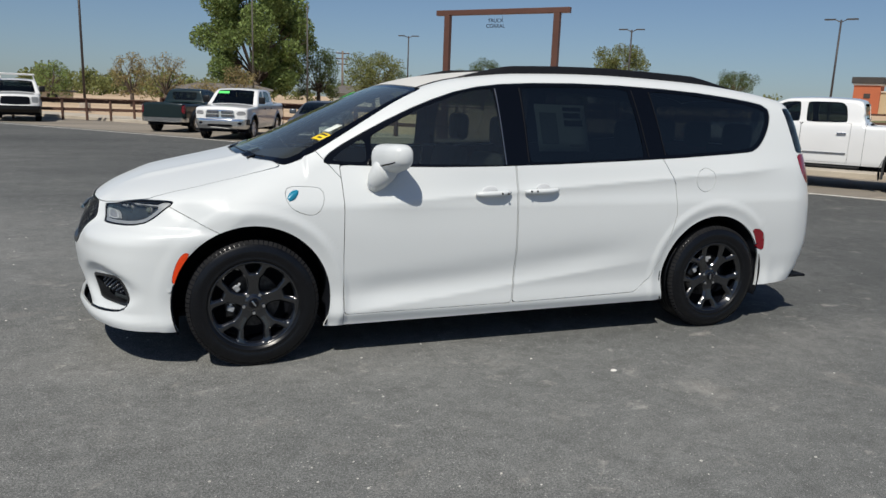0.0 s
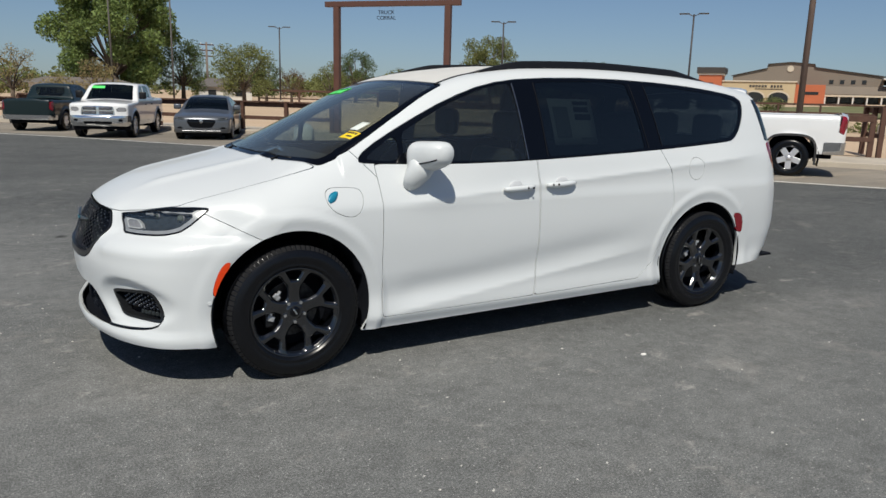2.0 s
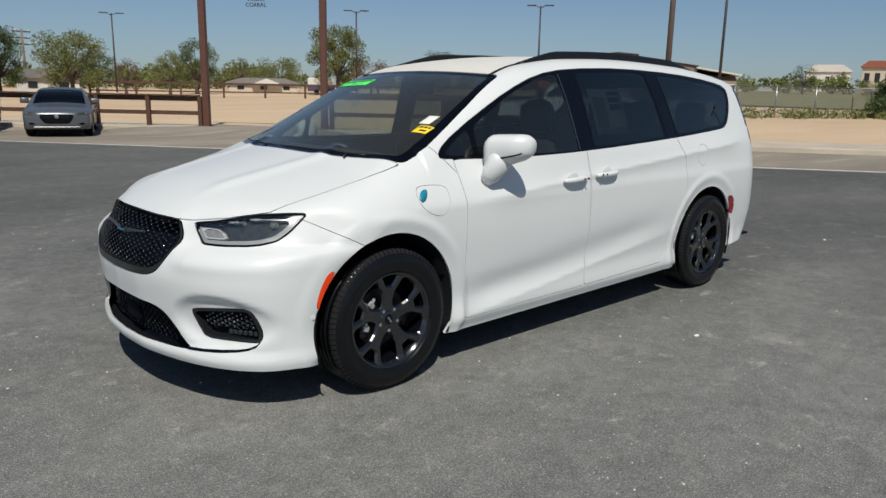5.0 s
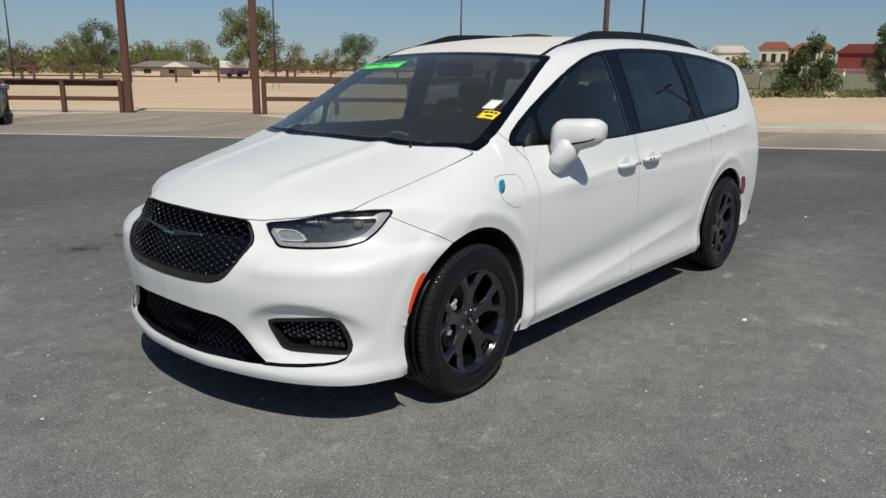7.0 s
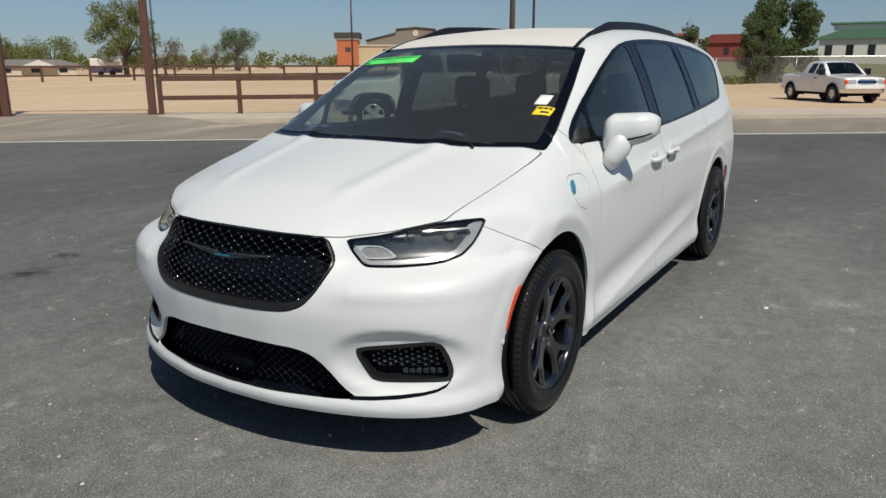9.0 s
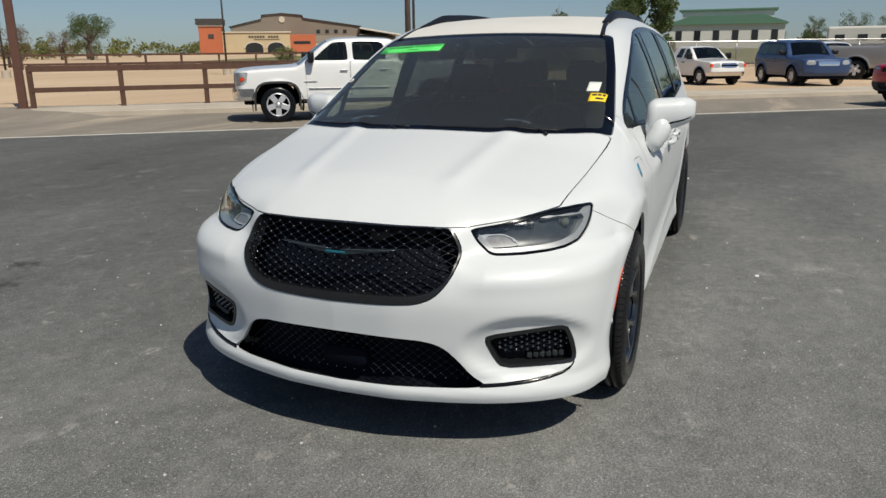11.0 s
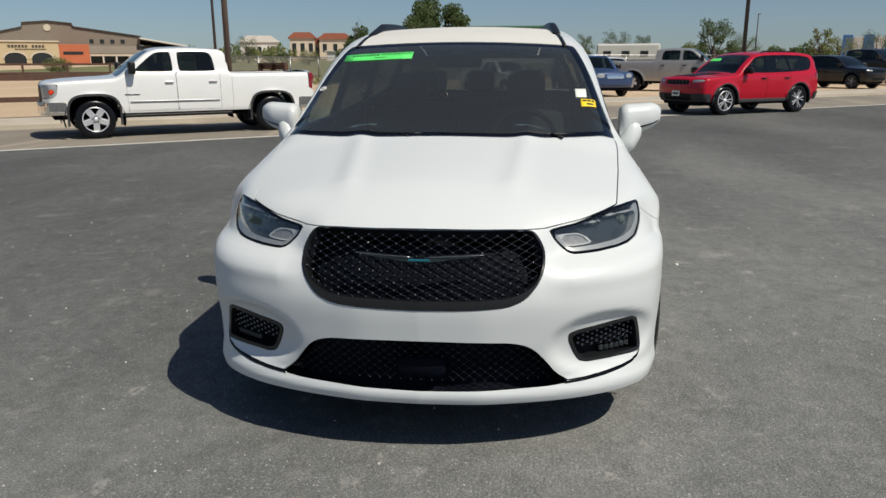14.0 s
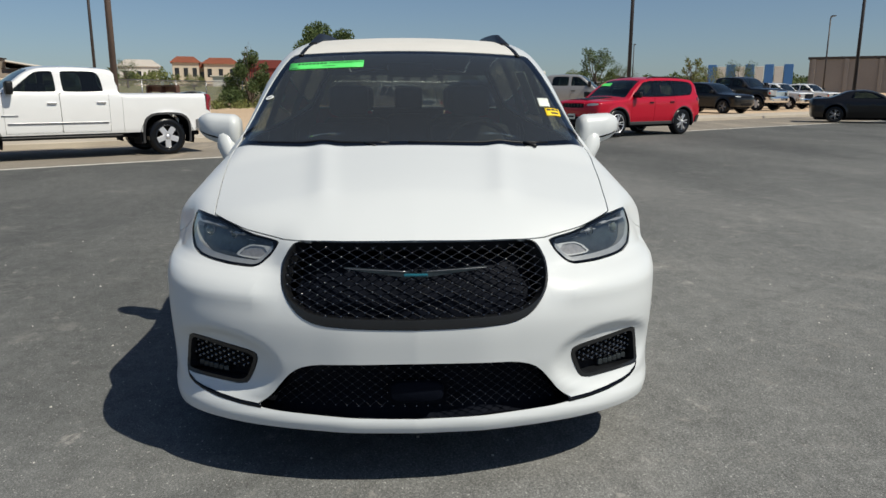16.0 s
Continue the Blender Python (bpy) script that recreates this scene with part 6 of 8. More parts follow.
            if "lip" in g:
                bm = bmesh.new()
                prev = None
                for k in range(25):
                    a = math.radians(-14 + 208 * k / 24)
                    r = (R + g.get("arch", 0.07)) / (abs(math.cos(a)) ** sq + abs(math.sin(a)) ** sq) ** (1 / sq)
                    yo = float(wide(np.array(R + r * max(0.0, math.sin(a)) * 0.8))) + 0.04
                    ring = [bm.verts.new((ax + q * math.cos(a), sg * (yo + e), R + q * math.sin(a))) for q, e in ((r - 0.012, -0.05), (r - 0.012, 0.006), (r + g["lip"][0], 0.002), (r + g["lip"][0], -0.05))]
                    if prev:
                        for q in range(3):
                            bm.faces.new((prev[q], prev[q + 1], ring[q + 1], ring[q]))
                    prev = ring
                part("arch_lip", bm, g["lip"][1], car, "black wheel arch lip", smooth=False)
    mx, mz = g["mirror"]
    for sg in (-1, 1):
        yb = float(wide(np.array(mz)))
        part("mirror", boxed((mx, sg * yb, mz - 0.02), (mx + 0.14, sg * (yb + 0.24), mz + (0.24 if "bed" in g else 0.15)), 0.035), g.get("mirror_mat", M_PLASTIC), car, "door mirror", smooth=True)
        for hx, hz in g.get("handles", ()):
            part("door_handle", boxed((hx - 0.09, sg * (float(wide(np.array(hz))) + 0.0), hz - 0.018), (hx + 0.09, sg * (float(wide(np.array(hz))) + 0.035), hz + 0.018), 0.01), g.get("handle_mat", M_PLASTIC), car, "door handle")
    return car


def plate(car, x, z):
    part("number_plate", boxed((x - 0.012, -0.15, z - 0.075), (x, 0.15, z + 0.075), 0.004), M_PAPER, car, "white number plate with dark bar")
    part("plate_bar", boxed((x - 0.016, -0.11, z - 0.025), (x - 0.011, 0.11, z + 0.025), 0.002), M_INK, car)


PICKUP = dict(
    R=0.41, wb=3.85, low=0.47, track=1.72, arch=0.115, z0=0.85, nx=110, k=0.06, kn=0.06, front_round=0.17,
    top=((-1.2, 1.10), (-1.0, 1.185), (-0.85, 1.225), (-0.3, 1.275), (0.42, 1.315), (0.50, 1.335), (0.85, 1.60), (1.2, 1.845), (1.45, 1.915), (2.0, 1.935), (2.65, 1.91), (2.82, 1.86), (2.90, 1.43), (3.05, 1.40), (4.9, 1.41), (5.4, 1.40)),
    wide=((0.0, 0.90), (0.45, 0.95), (0.6, 0.985), (1.0, 1.0), (1.25, 0.992), (1.34, 0.975), (1.42, 0.94), (1.65, 0.885), (1.93, 0.81)),
    nose=((0.0, -0.80), (0.45, -0.94), (0.55, -1.02), (0.74, -1.02), (0.80, -0.985), (1.1, -0.975), (1.2, -0.93), (1.3, -0.7), (1.5, -0.4)),
    rear=((0.0, 5.0), (0.5, 5.10), (1.4, 5.12), (2.0, 5.12)), rear_round=0.04, crown=0.045,
    windows=[[(0.84, 1.395), (0.95, 1.50), (1.27, 1.765), (1.36, 1.80), (1.64, 1.815), (1.665, 1.39)], [(1.79, 1.39), (1.775, 1.815), (2.38, 1.815), (2.47, 1.79), (2.53, 1.72), (2.58, 1.40)]],
    screen=(0.50, 1.22, 0.80, 0.68), bed=(2.98, 4.98, 1.36), back_glass=(2.8, 2.93, 1.48, 1.80, 0.55),
    front=[("grille", [(0, 1.13), (0.55, 1.12), (0.60, 0.78), (0, 0.76), (-0.2, 0.76), (-0.2, 1.13)], M_GRILLE, "dark grille"),
           ("headlight", [(0.64, 1.12), (0.90, 1.12), (0.93, 0.86), (0.66, 0.86)], M_LAMP, "clear headlight")],
    bumper=(0.775, M_CHROME), lip=(0.02, M_CLAD),
    side=[("side_marker", [(-0.83, 0.93), (-0.83, 1.04), (-0.70, 1.05), (-0.72, 0.94)], M_AMBER, "amber corner of the headlight"), ("headlight", [(-0.97, 0.84), (-0.97, 1.13), (-0.64, 1.15), (-0.70, 0.88)], M_LAMP, "clear headlight"), ("front_door", [(0.68, 0.56), (0.66, 1.37), (1.70, 1.375), (1.71, 0.56)], None, ""), ("rear_door", [(1.72, 0.56), (1.71, 1.375), (2.66, 1.385), (2.66, 0.56)], None, ""),
          ("tail_lamp", [(4.93, 0.95), (4.93, 1.38), (5.2, 1.38), (5.2, 0.95)], M_RED, "red tail lamp"),
          ("cargo_box", [(2.93, 0.50), (2.93, 1.50), (5.3, 1.50), (5.3, 0.50)], None, "")],
    mirror=(0.72, 1.36), handles=((1.55, 1.16), (2.50, 1.17)), handle_mat=M_CHROME)


def spec_of(base, **over):
    d = dict(base)
    d.update(over)
    return d


gmc = vehicle("pickup_truck", "white crew-cab heavy pickup with chrome bumpers parked along the kerb", "pickup truck", (11.50, 8.47), (-0.59, 0.81), spec_of(PICKUP, rear=((0.0, 4.84), (0.5, 4.94), (1.4, 4.96), (2.0, 4.96)), bed=(2.98, 4.82, 1.36), side=PICKUP["side"][:4] + [("tail_lamp", [(4.77, 0.95), (4.77, 1.38), (5.1, 1.38), (5.1, 0.95)], M_RED, "red tail lamp"), PICKUP["side"][5]], R=0.405, low=0.52, square=3.6, arch=0.10, rim_r=0.265, lip=(0.035, M_CLAD), mirror_mat=M_PLASTIC), P_WHITE, 0.955)
for sg in (-1, 1):
    part("side_moulding", boxed((0.72, sg * 0.995, 0.74), (2.62, sg * 1.012, 0.775), 0.006), M_STEEL, gmc, "thin grey side moulding")
    part("side_badge", boxed((0.62, sg * 0.998, 0.90), (0.92, sg * 1.008, 0.93), 0.003), M_STEEL, gmc, "small grey side badge")
    part("running_board", boxed((0.55, sg * 0.80, 0.44), (2.9, sg * 0.97, 0.49), 0.02), M_PLASTIC, gmc, "black step bar")
ram = vehicle("pickup_truck", "white crew-cab pickup with a large chrome grille, facing the lot", "pickup truck", (1.20, 19.7), (-0.36, -0.93),
              spec_of(PICKUP, wb=3.55, low=0.42, rear=((0.0, 4.55), (0.5, 4.70), (1.4, 4.72), (2.0, 4.72)), bed=(2.98, 4.6, 1.36), handles=((1.55, 1.14), (2.50, 1.15)), handle_mat=M_PLASTIC,
                      front=[("grille", [(0, 1.10), (0.50, 1.09), (0.56, 0.80), (0, 0.78), (-0.2, 0.78), (-0.2, 1.10)], M_CHROME, "chrome crossbar grille"), ("headlight", [(0.60, 1.06), (0.90, 1.05), (0.93, 0.93), (0.62, 0.91)], M_TURN, "smoked headlight"), ("lower_intake", [(0, 0.58), (0.50, 0.58), (0.46, 0.50), (0, 0.50), (-0.2, 0.50), (-0.2, 0.58)], M_GRILLE, "black lower intake"), ("fog_lamp", [(0.64, 0.66), (0.80, 0.66), (0.80, 0.58), (0.64, 0.58)], M_GRILLE, "dark fog lamp pocket")],
                      side=PICKUP["side"][2:4]), P_WHITE, 0.85)
for y0, y1, z0, z1 in ((0.05, 0.47, 0.965, 1.075), (0.05, 0.50, 0.825, 0.935)):
    for sg in (-1, 1):
        part("grille_opening", boxed((-1.0, sg * y0, z0), (-0.955, sg * y1, z1), 0.015), M_DISC, ram, "dark grille opening")
        for k in range(3):
            part("grille_blade", boxed((-1.012, sg * y0 + sg * 0.02, z0 + 0.018 + 0.030 * k), (-0.99, sg * y1 - sg * 0.02, z0 + 0.030 + 0.030 * k), 0.004), M_CHROME, ram, "chrome grille blade")
part("banner", boxed((0.95, 0.25, 1.69), (1.10, 0.68, 1.695), 0.0, pose(0, 0, 0, 0, 0, 0)), M_GREEN, ram, "bright green banner at the top of the windshield").matrix_basis = Matrix.Translation((1.02, 0.42, 1.735)) @ pose(0, 0, 0, 0, -36, 0) @ Matrix.Translation((-1.02, -0.42, -1.69))
plate(ram, -0.985, 0.60)
TACOMA = spec_of(PICKUP, R=0.35, wb=3.1, low=0.40, track=1.50, arch=0.07,
                 top=((-1.0, 0.92), (-0.8, 1.0), (-0.2, 1.06), (0.35, 1.10), (0.45, 1.12), (0.85, 1.42), (1.1, 1.58), (1.4, 1.64), (1.9, 1.64), (2.2, 1.58), (2.32, 1.16), (2.4, 1.12), (3.9, 1.12), (4.3, 1.12)),
                 wide=((0.0, 0.78), (0.4, 0.83), (0.6, 0.86), (0.95, 0.865), (1.1, 0.845), (1.35, 0.75), (1.65, 0.62)),
                 nose=((0.0, -0.7), (0.45, -0.82), (0.6, -0.86), (0.95, -0.80), (1.1, -0.5)), rear=((0.0, 4.0), (0.5, 4.08), (1.2, 4.10), (2.0, 4.1)),
                 windows=[[(0.72, 1.14), (1.08, 1.50), (1.36, 1.54), (1.38, 1.13)], [(1.46, 1.13), (1.45, 1.54), (1.85, 1.53), (1.98, 1.15)]],
                 screen=(0.46, 1.10, 0.70, 0.58), bed=(2.45, 4.0, 1.08), back_glass=(2.15, 2.36, 1.20, 1.50, 0.5),
                 front=[("grille", [(0, 0.92), (0.36, 0.92), (0.38, 0.74), (0, 0.72), (-0.2, 0.72), (-0.2, 0.92)], M_CHROME, "chrome grille"), ("headlight", [(0.42, 0.92), (0.70, 0.92), (0.74, 0.74), (0.44, 0.74)], M_LAMP, "clear headlight")],
                 bumper=(0.56, M_CHROME), side=[("front_door", [(0.60, 0.46), (0.60, 1.11), (1.44, 1.11), (1.44, 0.46)], None, ""), ("tail_lamp", [(3.93, 0.70), (3.93, 1.05), (4.2, 1.05), (4.2, 0.70)], M_RED, "red tail lamp")],
                 mirror=(0.62, 1.10), handles=((1.28, 0.95),), handle_mat=M_PLASTIC, rim_r=0.20)
vehicle("pickup_truck", "dark green compact pickup seen from behind by the fence", "pickup truck", (0.90, 26.2), (0.45, 0.89), TACOMA, P_NAVY, 0.95)
ranger = vehicle("pickup_truck", "small white older pickup parked on the dirt behind the kerb", "pickup truck", (28.75, -0.65), (-0.81, -0.59), spec_of(TACOMA, rim=M_ALLOY), P_WHITE, 0.93, z=0.105)
for sg in (-1, 1):
    part("turn_lamp", boxed((-0.80, sg * 0.74, 0.76), (-0.70, sg * 0.835, 0.90), 0.01), M_AMBER, ranger, "amber corner lamp")
part("grille_bar", boxed((-0.885, -0.38, 0.80), (-0.83, 0.38, 0.86), 0.01), M_GRILLE, ranger)
vehicle("pickup_truck", "silver crew-cab pickup parked side-on on the dirt", "pickup truck", (34.3, -10.5), (-0.36, -0.93), spec_of(PICKUP, handle_mat=M_PLASTIC), P_SILVER, 1.08, z=0.105)
vehicle("pickup_truck", "black crew-cab pickup with chrome grille in the far row", "pickup truck", (44.8, -23.9), (-0.85, -0.52), spec_of(PICKUP, front=[("grille", PICKUP["front"][0][1], M_CHROME, "chrome grille"), PICKUP["front"][1]]), P_BLACK, 1.14, z=0.105)
vehicle("pickup_truck", "white crew-cab pickup in the far row", "pickup truck", (48.6, -28.0), (-0.85, -0.52), PICKUP, P_WHITE, 0.95, z=0.105)
vehicle("pickup_truck", "white pickup at the end of the far row", "pickup truck", (53.0, -32.6), (-0.85, -0.52), PICKUP, P_WHITE, 0.95, z=0.105)
vehicle("pickup_truck", "dark pickup beyond the black coupe", "pickup truck", (44.5, -36.0), (-0.7, 0.7), PICKUP, P_BLACK, 0.95, z=0.0)
util = vehicle("utility_truck", "white work truck with a ladder rack by the far fence", "truck", (-6.6, 29.6), (0.15, -1.0), spec_of(PICKUP, wb=3.3, low=0.42, side=PICKUP["side"][2:4], bumper=(0.72, M_PLASTIC)), P_WHITE, 0.9)
for sg in (-1, 1):
    part("rack_rail", tube(bmesh.new(), [(1.0, sg * 0.72, 2.12), (4.7, sg * 0.72, 2.12)], 0.03, 8), P_WHITE, util, "white ladder rack rail")
    for x in (1.3, 2.9, 4.5):
        part("rack_post", tube(bmesh.new(), [(x, sg * 0.80, 1.4 if x > 2.8 else 1.85), (x, sg * 0.72, 2.12)], 0.025, 8), P_WHITE, util)
for x in (1.2, 2.2, 3.4, 4.6):
    part("rack_bar", tube(bmesh.new(), [(x, -0.78, 2.14), (x, 0.78, 2.14)], 0.025, 8), P_WHITE, util)
part("tool_box", boxed((3.0, -0.95, 1.3), (4.9, 0.95, 1.62), 0.03), P_WHITE, util, "white tool box")

SUV = dict(
    R=0.385, wb=2.915, low=0.38, track=1.66, arch=0.085, z0=0.75, k=0.07, kn=0.07, front_round=0.18,
    top=((-1.1, 0.97), (-0.9, 1.055), (-0.5, 1.10), (0.2, 1.15), (0.42, 1.18), (0.80, 1.44), (1.15, 1.645), (1.45, 1.725), (2.1, 1.765), (2.9, 1.755), (3.45, 1.715), (3.68, 1.665), (4.0, 1.5)),
    wide=((0.0, 0.86), (0.4, 0.915), (0.6, 0.95), (0.95, 0.965), (1.08, 0.95), (1.18, 0.91), (1.45, 0.825), (1.75, 0.72)),
    nose=((0.0, -0.7), (0.36, -0.80), (0.5, -0.90), (0.75, -0.925), (0.98, -0.895), (1.06, -0.80), (1.2, -0.5)),
    rear=((0.0, 3.6), (0.4, 3.80), (0.6, 3.87), (1.0, 3.84), (1.2, 3.80), (1.5, 3.70), (1.75, 3.58)), crown=0.05,
    windows=[[(0.72, 1.19), (0.88, 1.32), (1.2, 1.555), (1.52, 1.615), (1.54, 1.18)], [(1.60, 1.18), (1.58, 1.62), (2.38, 1.63), (2.52, 1.20)], [(2.58, 1.21), (2.46, 1.63), (2.95, 1.615), (3.36, 1.565), (3.43, 1.43), (3.30, 1.25)]],
    dlo=[(0.62, 1.165), (0.85, 1.34), (1.18, 1.585), (1.52, 1.64), (2.4, 1.655), (3.0, 1.64), (3.42, 1.59), (3.47, 1.42), (3.33, 1.215), (2.5, 1.175), (1.5, 1.155)],
    screen=(0.44, 1.20, 0.76, 0.62), back_glass=(3.55, 4.0, 1.22, 1.56, 0.62),
    front=[("grille", [(0, 0.98), (0.47, 0.98), (0.49, 0.86), (0, 0.85), (-0.2, 0.85), (-0.2, 0.98)], M_GRILLE, "black slotted grille"),
           ("headlight", [(0.51, 0.985), (0.88, 1.0), (0.90, 0.93), (0.54, 0.90)], M_LAMP, "clear headlight"),
           ("lower_intake", [(0, 0.58), (0.55, 0.58), (0.50, 0.42), (0, 0.42), (-0.2, 0.42), (-0.2, 0.58)], M_GRILLE, "black lower intake")],
    side=[("front_door", [(0.58, 0.42), (0.56, 1.12), (1.57, 1.13), (1.58, 0.42)], None, ""), ("rear_door", [(1.59, 0.42), (1.58, 1.13), (2.52, 1.15), (2.56, 0.9), (2.42, 0.6), (2.36, 0.42)], None, ""),
          ("tail_lamp", [(3.55, 1.02), (3.58, 1.16), (4.0, 1.16), (4.0, 1.0)], M_RED, "red tail lamp")],
    mirror=(0.66, 1.16), handles=((1.42, 1.0), (2.36, 1.01)), rim=M_STEEL, spokes=10, rim_r=0.25)
jeep = vehicle("suv", "bright red sport utility with black hood decal parked along the line", "suv", (19.35, -5.98), (-0.52, 0.85), spec_of(SUV, bumper=(0.60, M_CLAD), R=0.40, rim_r=0.275, rim=M_ALLOY), P_RED, 1.02)
for sg in (-1, 1):
    for ax in (0.0, SUV["wb"]):
        bm = bmesh.new()
        pts = [(ax + 0.485 * math.cos(math.radians(a)), sg * 0.968, 0.385 + 0.485 * math.sin(math.radians(a))) for a in range(-5, 186, 10)]
        tube(bm, pts, 0.03, 8)
        part("arch_cladding", bm, M_CLAD, jeep, "dark wheel arch cladding", smooth=True)
    part("sill_cladding", boxed((0.48, sg * 0.90, 0.34), (2.44, sg * 0.955, 0.44), 0.02), M_CLAD, jeep, "dark sill cladding")
    part("roof_rail", tube(bmesh.new(), [(1.55, sg * 0.60, 1.70), (1.7, sg * 0.60, 1.755), (3.0, sg * 0.58, 1.745), (3.2, sg * 0.57, 1.69)], 0.02, 8), M_PLASTIC, jeep, "black roof rail")
bm = bmesh.new()
hv = [[bm.verts.new((x, y, float(curve_of(*SUV["top"])(np.array(x))) - 0.05 * (abs(y) / 0.8) ** 2 + 0.006)) for y in np.linspace(-0.42, 0.42, 9)] for x in np.linspace(-0.72, 0.32, 9)]
for a, b in zip(hv, hv[1:]):
    for i in range(8):
        bm.faces.new((a[i], a[i + 1], b[i + 1], b[i]))
part("hood_decal", thick(bm, 0.002), M_PLASTIC, jeep, "matt black hood decal", smooth=True)
part("green_banner", boxed((-0.08, 0.25, 0), (0.08, 0.62, 0.004)), M_GREEN, jeep, "green banner on the windshield").matrix_basis = pose(0.95, 0, 1.525, 0, -30, 0)
for k in range(8):
    y = -0.45 + 0.9 * k / 7
    part("grille_bar", boxed((-0.915 + 0.19 * abs(y) ** 3, y - 0.014, 0.862), (-0.875 + 0.19 * abs(y) ** 3, y + 0.014, 0.968), 0.006), P_RED if k in (0, 7) else M_CLAD, jeep, "upright grille bar")
plate(jeep, -0.945, 0.60)
vehicle("suv", "blue compact sport utility with chrome grille on the dirt", "suv", (28.7, -4.2), (-0.92, -0.39),
        spec_of(SUV, wb=2.62, R=0.36, top=((-1.0, 0.95), (-0.85, 1.02), (-0.3, 1.08), (0.30, 1.12), (0.44, 1.15), (0.75, 1.42), (1.0, 1.62), (1.3, 1.70), (2.0, 1.73), (3.0, 1.71), (3.3, 1.66), (3.6, 1.58)), rear=((0.0, 3.3), (0.4, 3.44), (1.0, 3.48), (1.3, 3.45), (1.75, 3.36)),
                windows=[[(0.66, 1.17), (1.02, 1.53), (1.42, 1.58), (1.44, 1.17)], [(1.52, 1.17), (1.50, 1.59), (2.2, 1.59), (2.26, 1.18)], [(2.34, 1.18), (2.30, 1.59), (3.0, 1.57), (3.1, 1.20)]], dlo=[(0.58, 1.15), (1.0, 1.56), (1.42, 1.61), (2.3, 1.62), (3.05, 1.60), (3.15, 1.18), (2.3, 1.155)], screen=(0.46, 1.02, 0.74, 0.62), back_glass=(3.2, 3.7, 1.2, 1.55, 0.6),
                front=[("grille", [(0, 0.94), (0.40, 0.94), (0.40, 0.74), (0, 0.74), (-0.2, 0.74), (-0.2, 0.94)], M_CHROME, "chrome grille"), ("headlight", [(0.48, 0.95), (0.80, 0.96), (0.82, 0.78), (0.50, 0.78)], M_LAMP, "clear headlight")], side=SUV["side"][:1], rim=M_ALLOY, spokes=5, rim_r=0.21), P_BLUE, 1.0, z=0.105)
vehicle("suv", "white sport utility behind the blue one on the dirt", "suv", (37.8, -6.2), (-0.92, -0.39), SUV, P_WHITE, 0.98, z=0.105)
vehicle("suv", "black sport utility in the far row", "suv", (38.6, -18.9), (-0.85, -0.52), SUV, P_BLACK, 1.0, z=0.105)
SEDAN = spec_of(SUV, R=0.335, wb=2.83, low=0.24, track=1.58, z0=0.6,
                top=((-1.1, 0.68), (-0.9, 0.76), (-0.4, 0.86), (0.3, 0.945), (0.5, 0.98), (0.95, 1.22), (1.3, 1.36), (1.65, 1.43), (2.2, 1.44), (2.7, 1.36), (3.2, 1.18), (3.5, 1.08), (3.85, 1.04), (4.1, 0.95)),
                wide=((0.0, 0.84), (0.25, 0.88), (0.5, 0.92), (0.75, 0.925), (0.9, 0.90), (1.0, 0.86), (1.2, 0.75), (1.45, 0.60)),
                nose=((0.0, -0.72), (0.24, -0.86), (0.4, -0.93), (0.6, -0.93), (0.75, -0.88), (0.9, -0.6)), rear=((0.0, 3.75), (0.4, 3.92), (0.8, 3.96), (1.05, 3.92), (1.4, 3.7)),
                windows=[[(0.86, 0.98), (1.25, 1.24), (1.62, 1.33), (1.66, 0.985)], [(1.74, 0.985), (1.72, 1.335), (2.2, 1.34), (2.75, 1.22), (2.85, 1.02)]], dlo=[(0.78, 0.965), (1.24, 1.275), (1.62, 1.36), (2.2, 1.37), (2.78, 1.25), (2.95, 1.03), (1.7, 0.965)],
                screen=(0.52, 1.38, 0.74, 0.60), back_glass=(2.75, 3.4, 1.05, 1.38, 0.6),
                front=[("grille", [(0, 0.70), (0.38, 0.70), (0.42, 0.52), (0.35, 0.40), (0, 0.40), (-0.2, 0.40), (-0.2, 0.70)], M_GRILLE, "black grille"), ("headlight", [(0.46, 0.72), (0.82, 0.75), (0.84, 0.66), (0.50, 0.62)], M_LAMP, "slim clear headlight"), ("fog_intake", [(0.55, 0.42), (0.80, 0.44), (0.80, 0.32), (0.58, 0.30)], M_GRILLE, "black side intake")],
                side=[("front_door", [(0.66, 0.30), (0.64, 0.95), (1.69, 0.965), (1.70, 0.30)], None, "")], mirror=(0.80, 0.97), handles=((1.52, 0.80), (2.45, 0.82)), rim=M_STEEL, spokes=10, rim_r=0.23)
sed = vehicle("sedan", "grey mid-size sedan facing the lot beside the white pickup", "car", (3.85, 18.55), (-0.33, -0.94), spec_of(SEDAN, mirror_mat=P_GREY, front=[("grille", [(0, 0.665), (0.36, 0.66), (0.47, 0.64), (0.40, 0.50), (0.32, 0.40), (0, 0.40), (-0.2, 0.40), (-0.2, 0.665)], M_GLOSS, "gloss black grille"), ("headlight", [(0.49, 0.70), (0.84, 0.74), (0.86, 0.67), (0.52, 0.63)], M_TRAY, "slim dark headlight"), ("fog_intake", [(0.56, 0.42), (0.80, 0.44), (0.80, 0.38), (0.58, 0.36)], M_GRILLE, "black side intake")]), P_GREY, 0.91)
part("grille_bar", boxed((-0.945, -0.44, 0.668), (-0.90, 0.44, 0.684), 0.006), M_CHROME, sed, "thin chrome grille bar")
part("chin_trim", boxed((-0.925, -0.62, 0.285), (-0.86, 0.62, 0.315), 0.01), M_STEEL, sed, "silver trim under the grille")
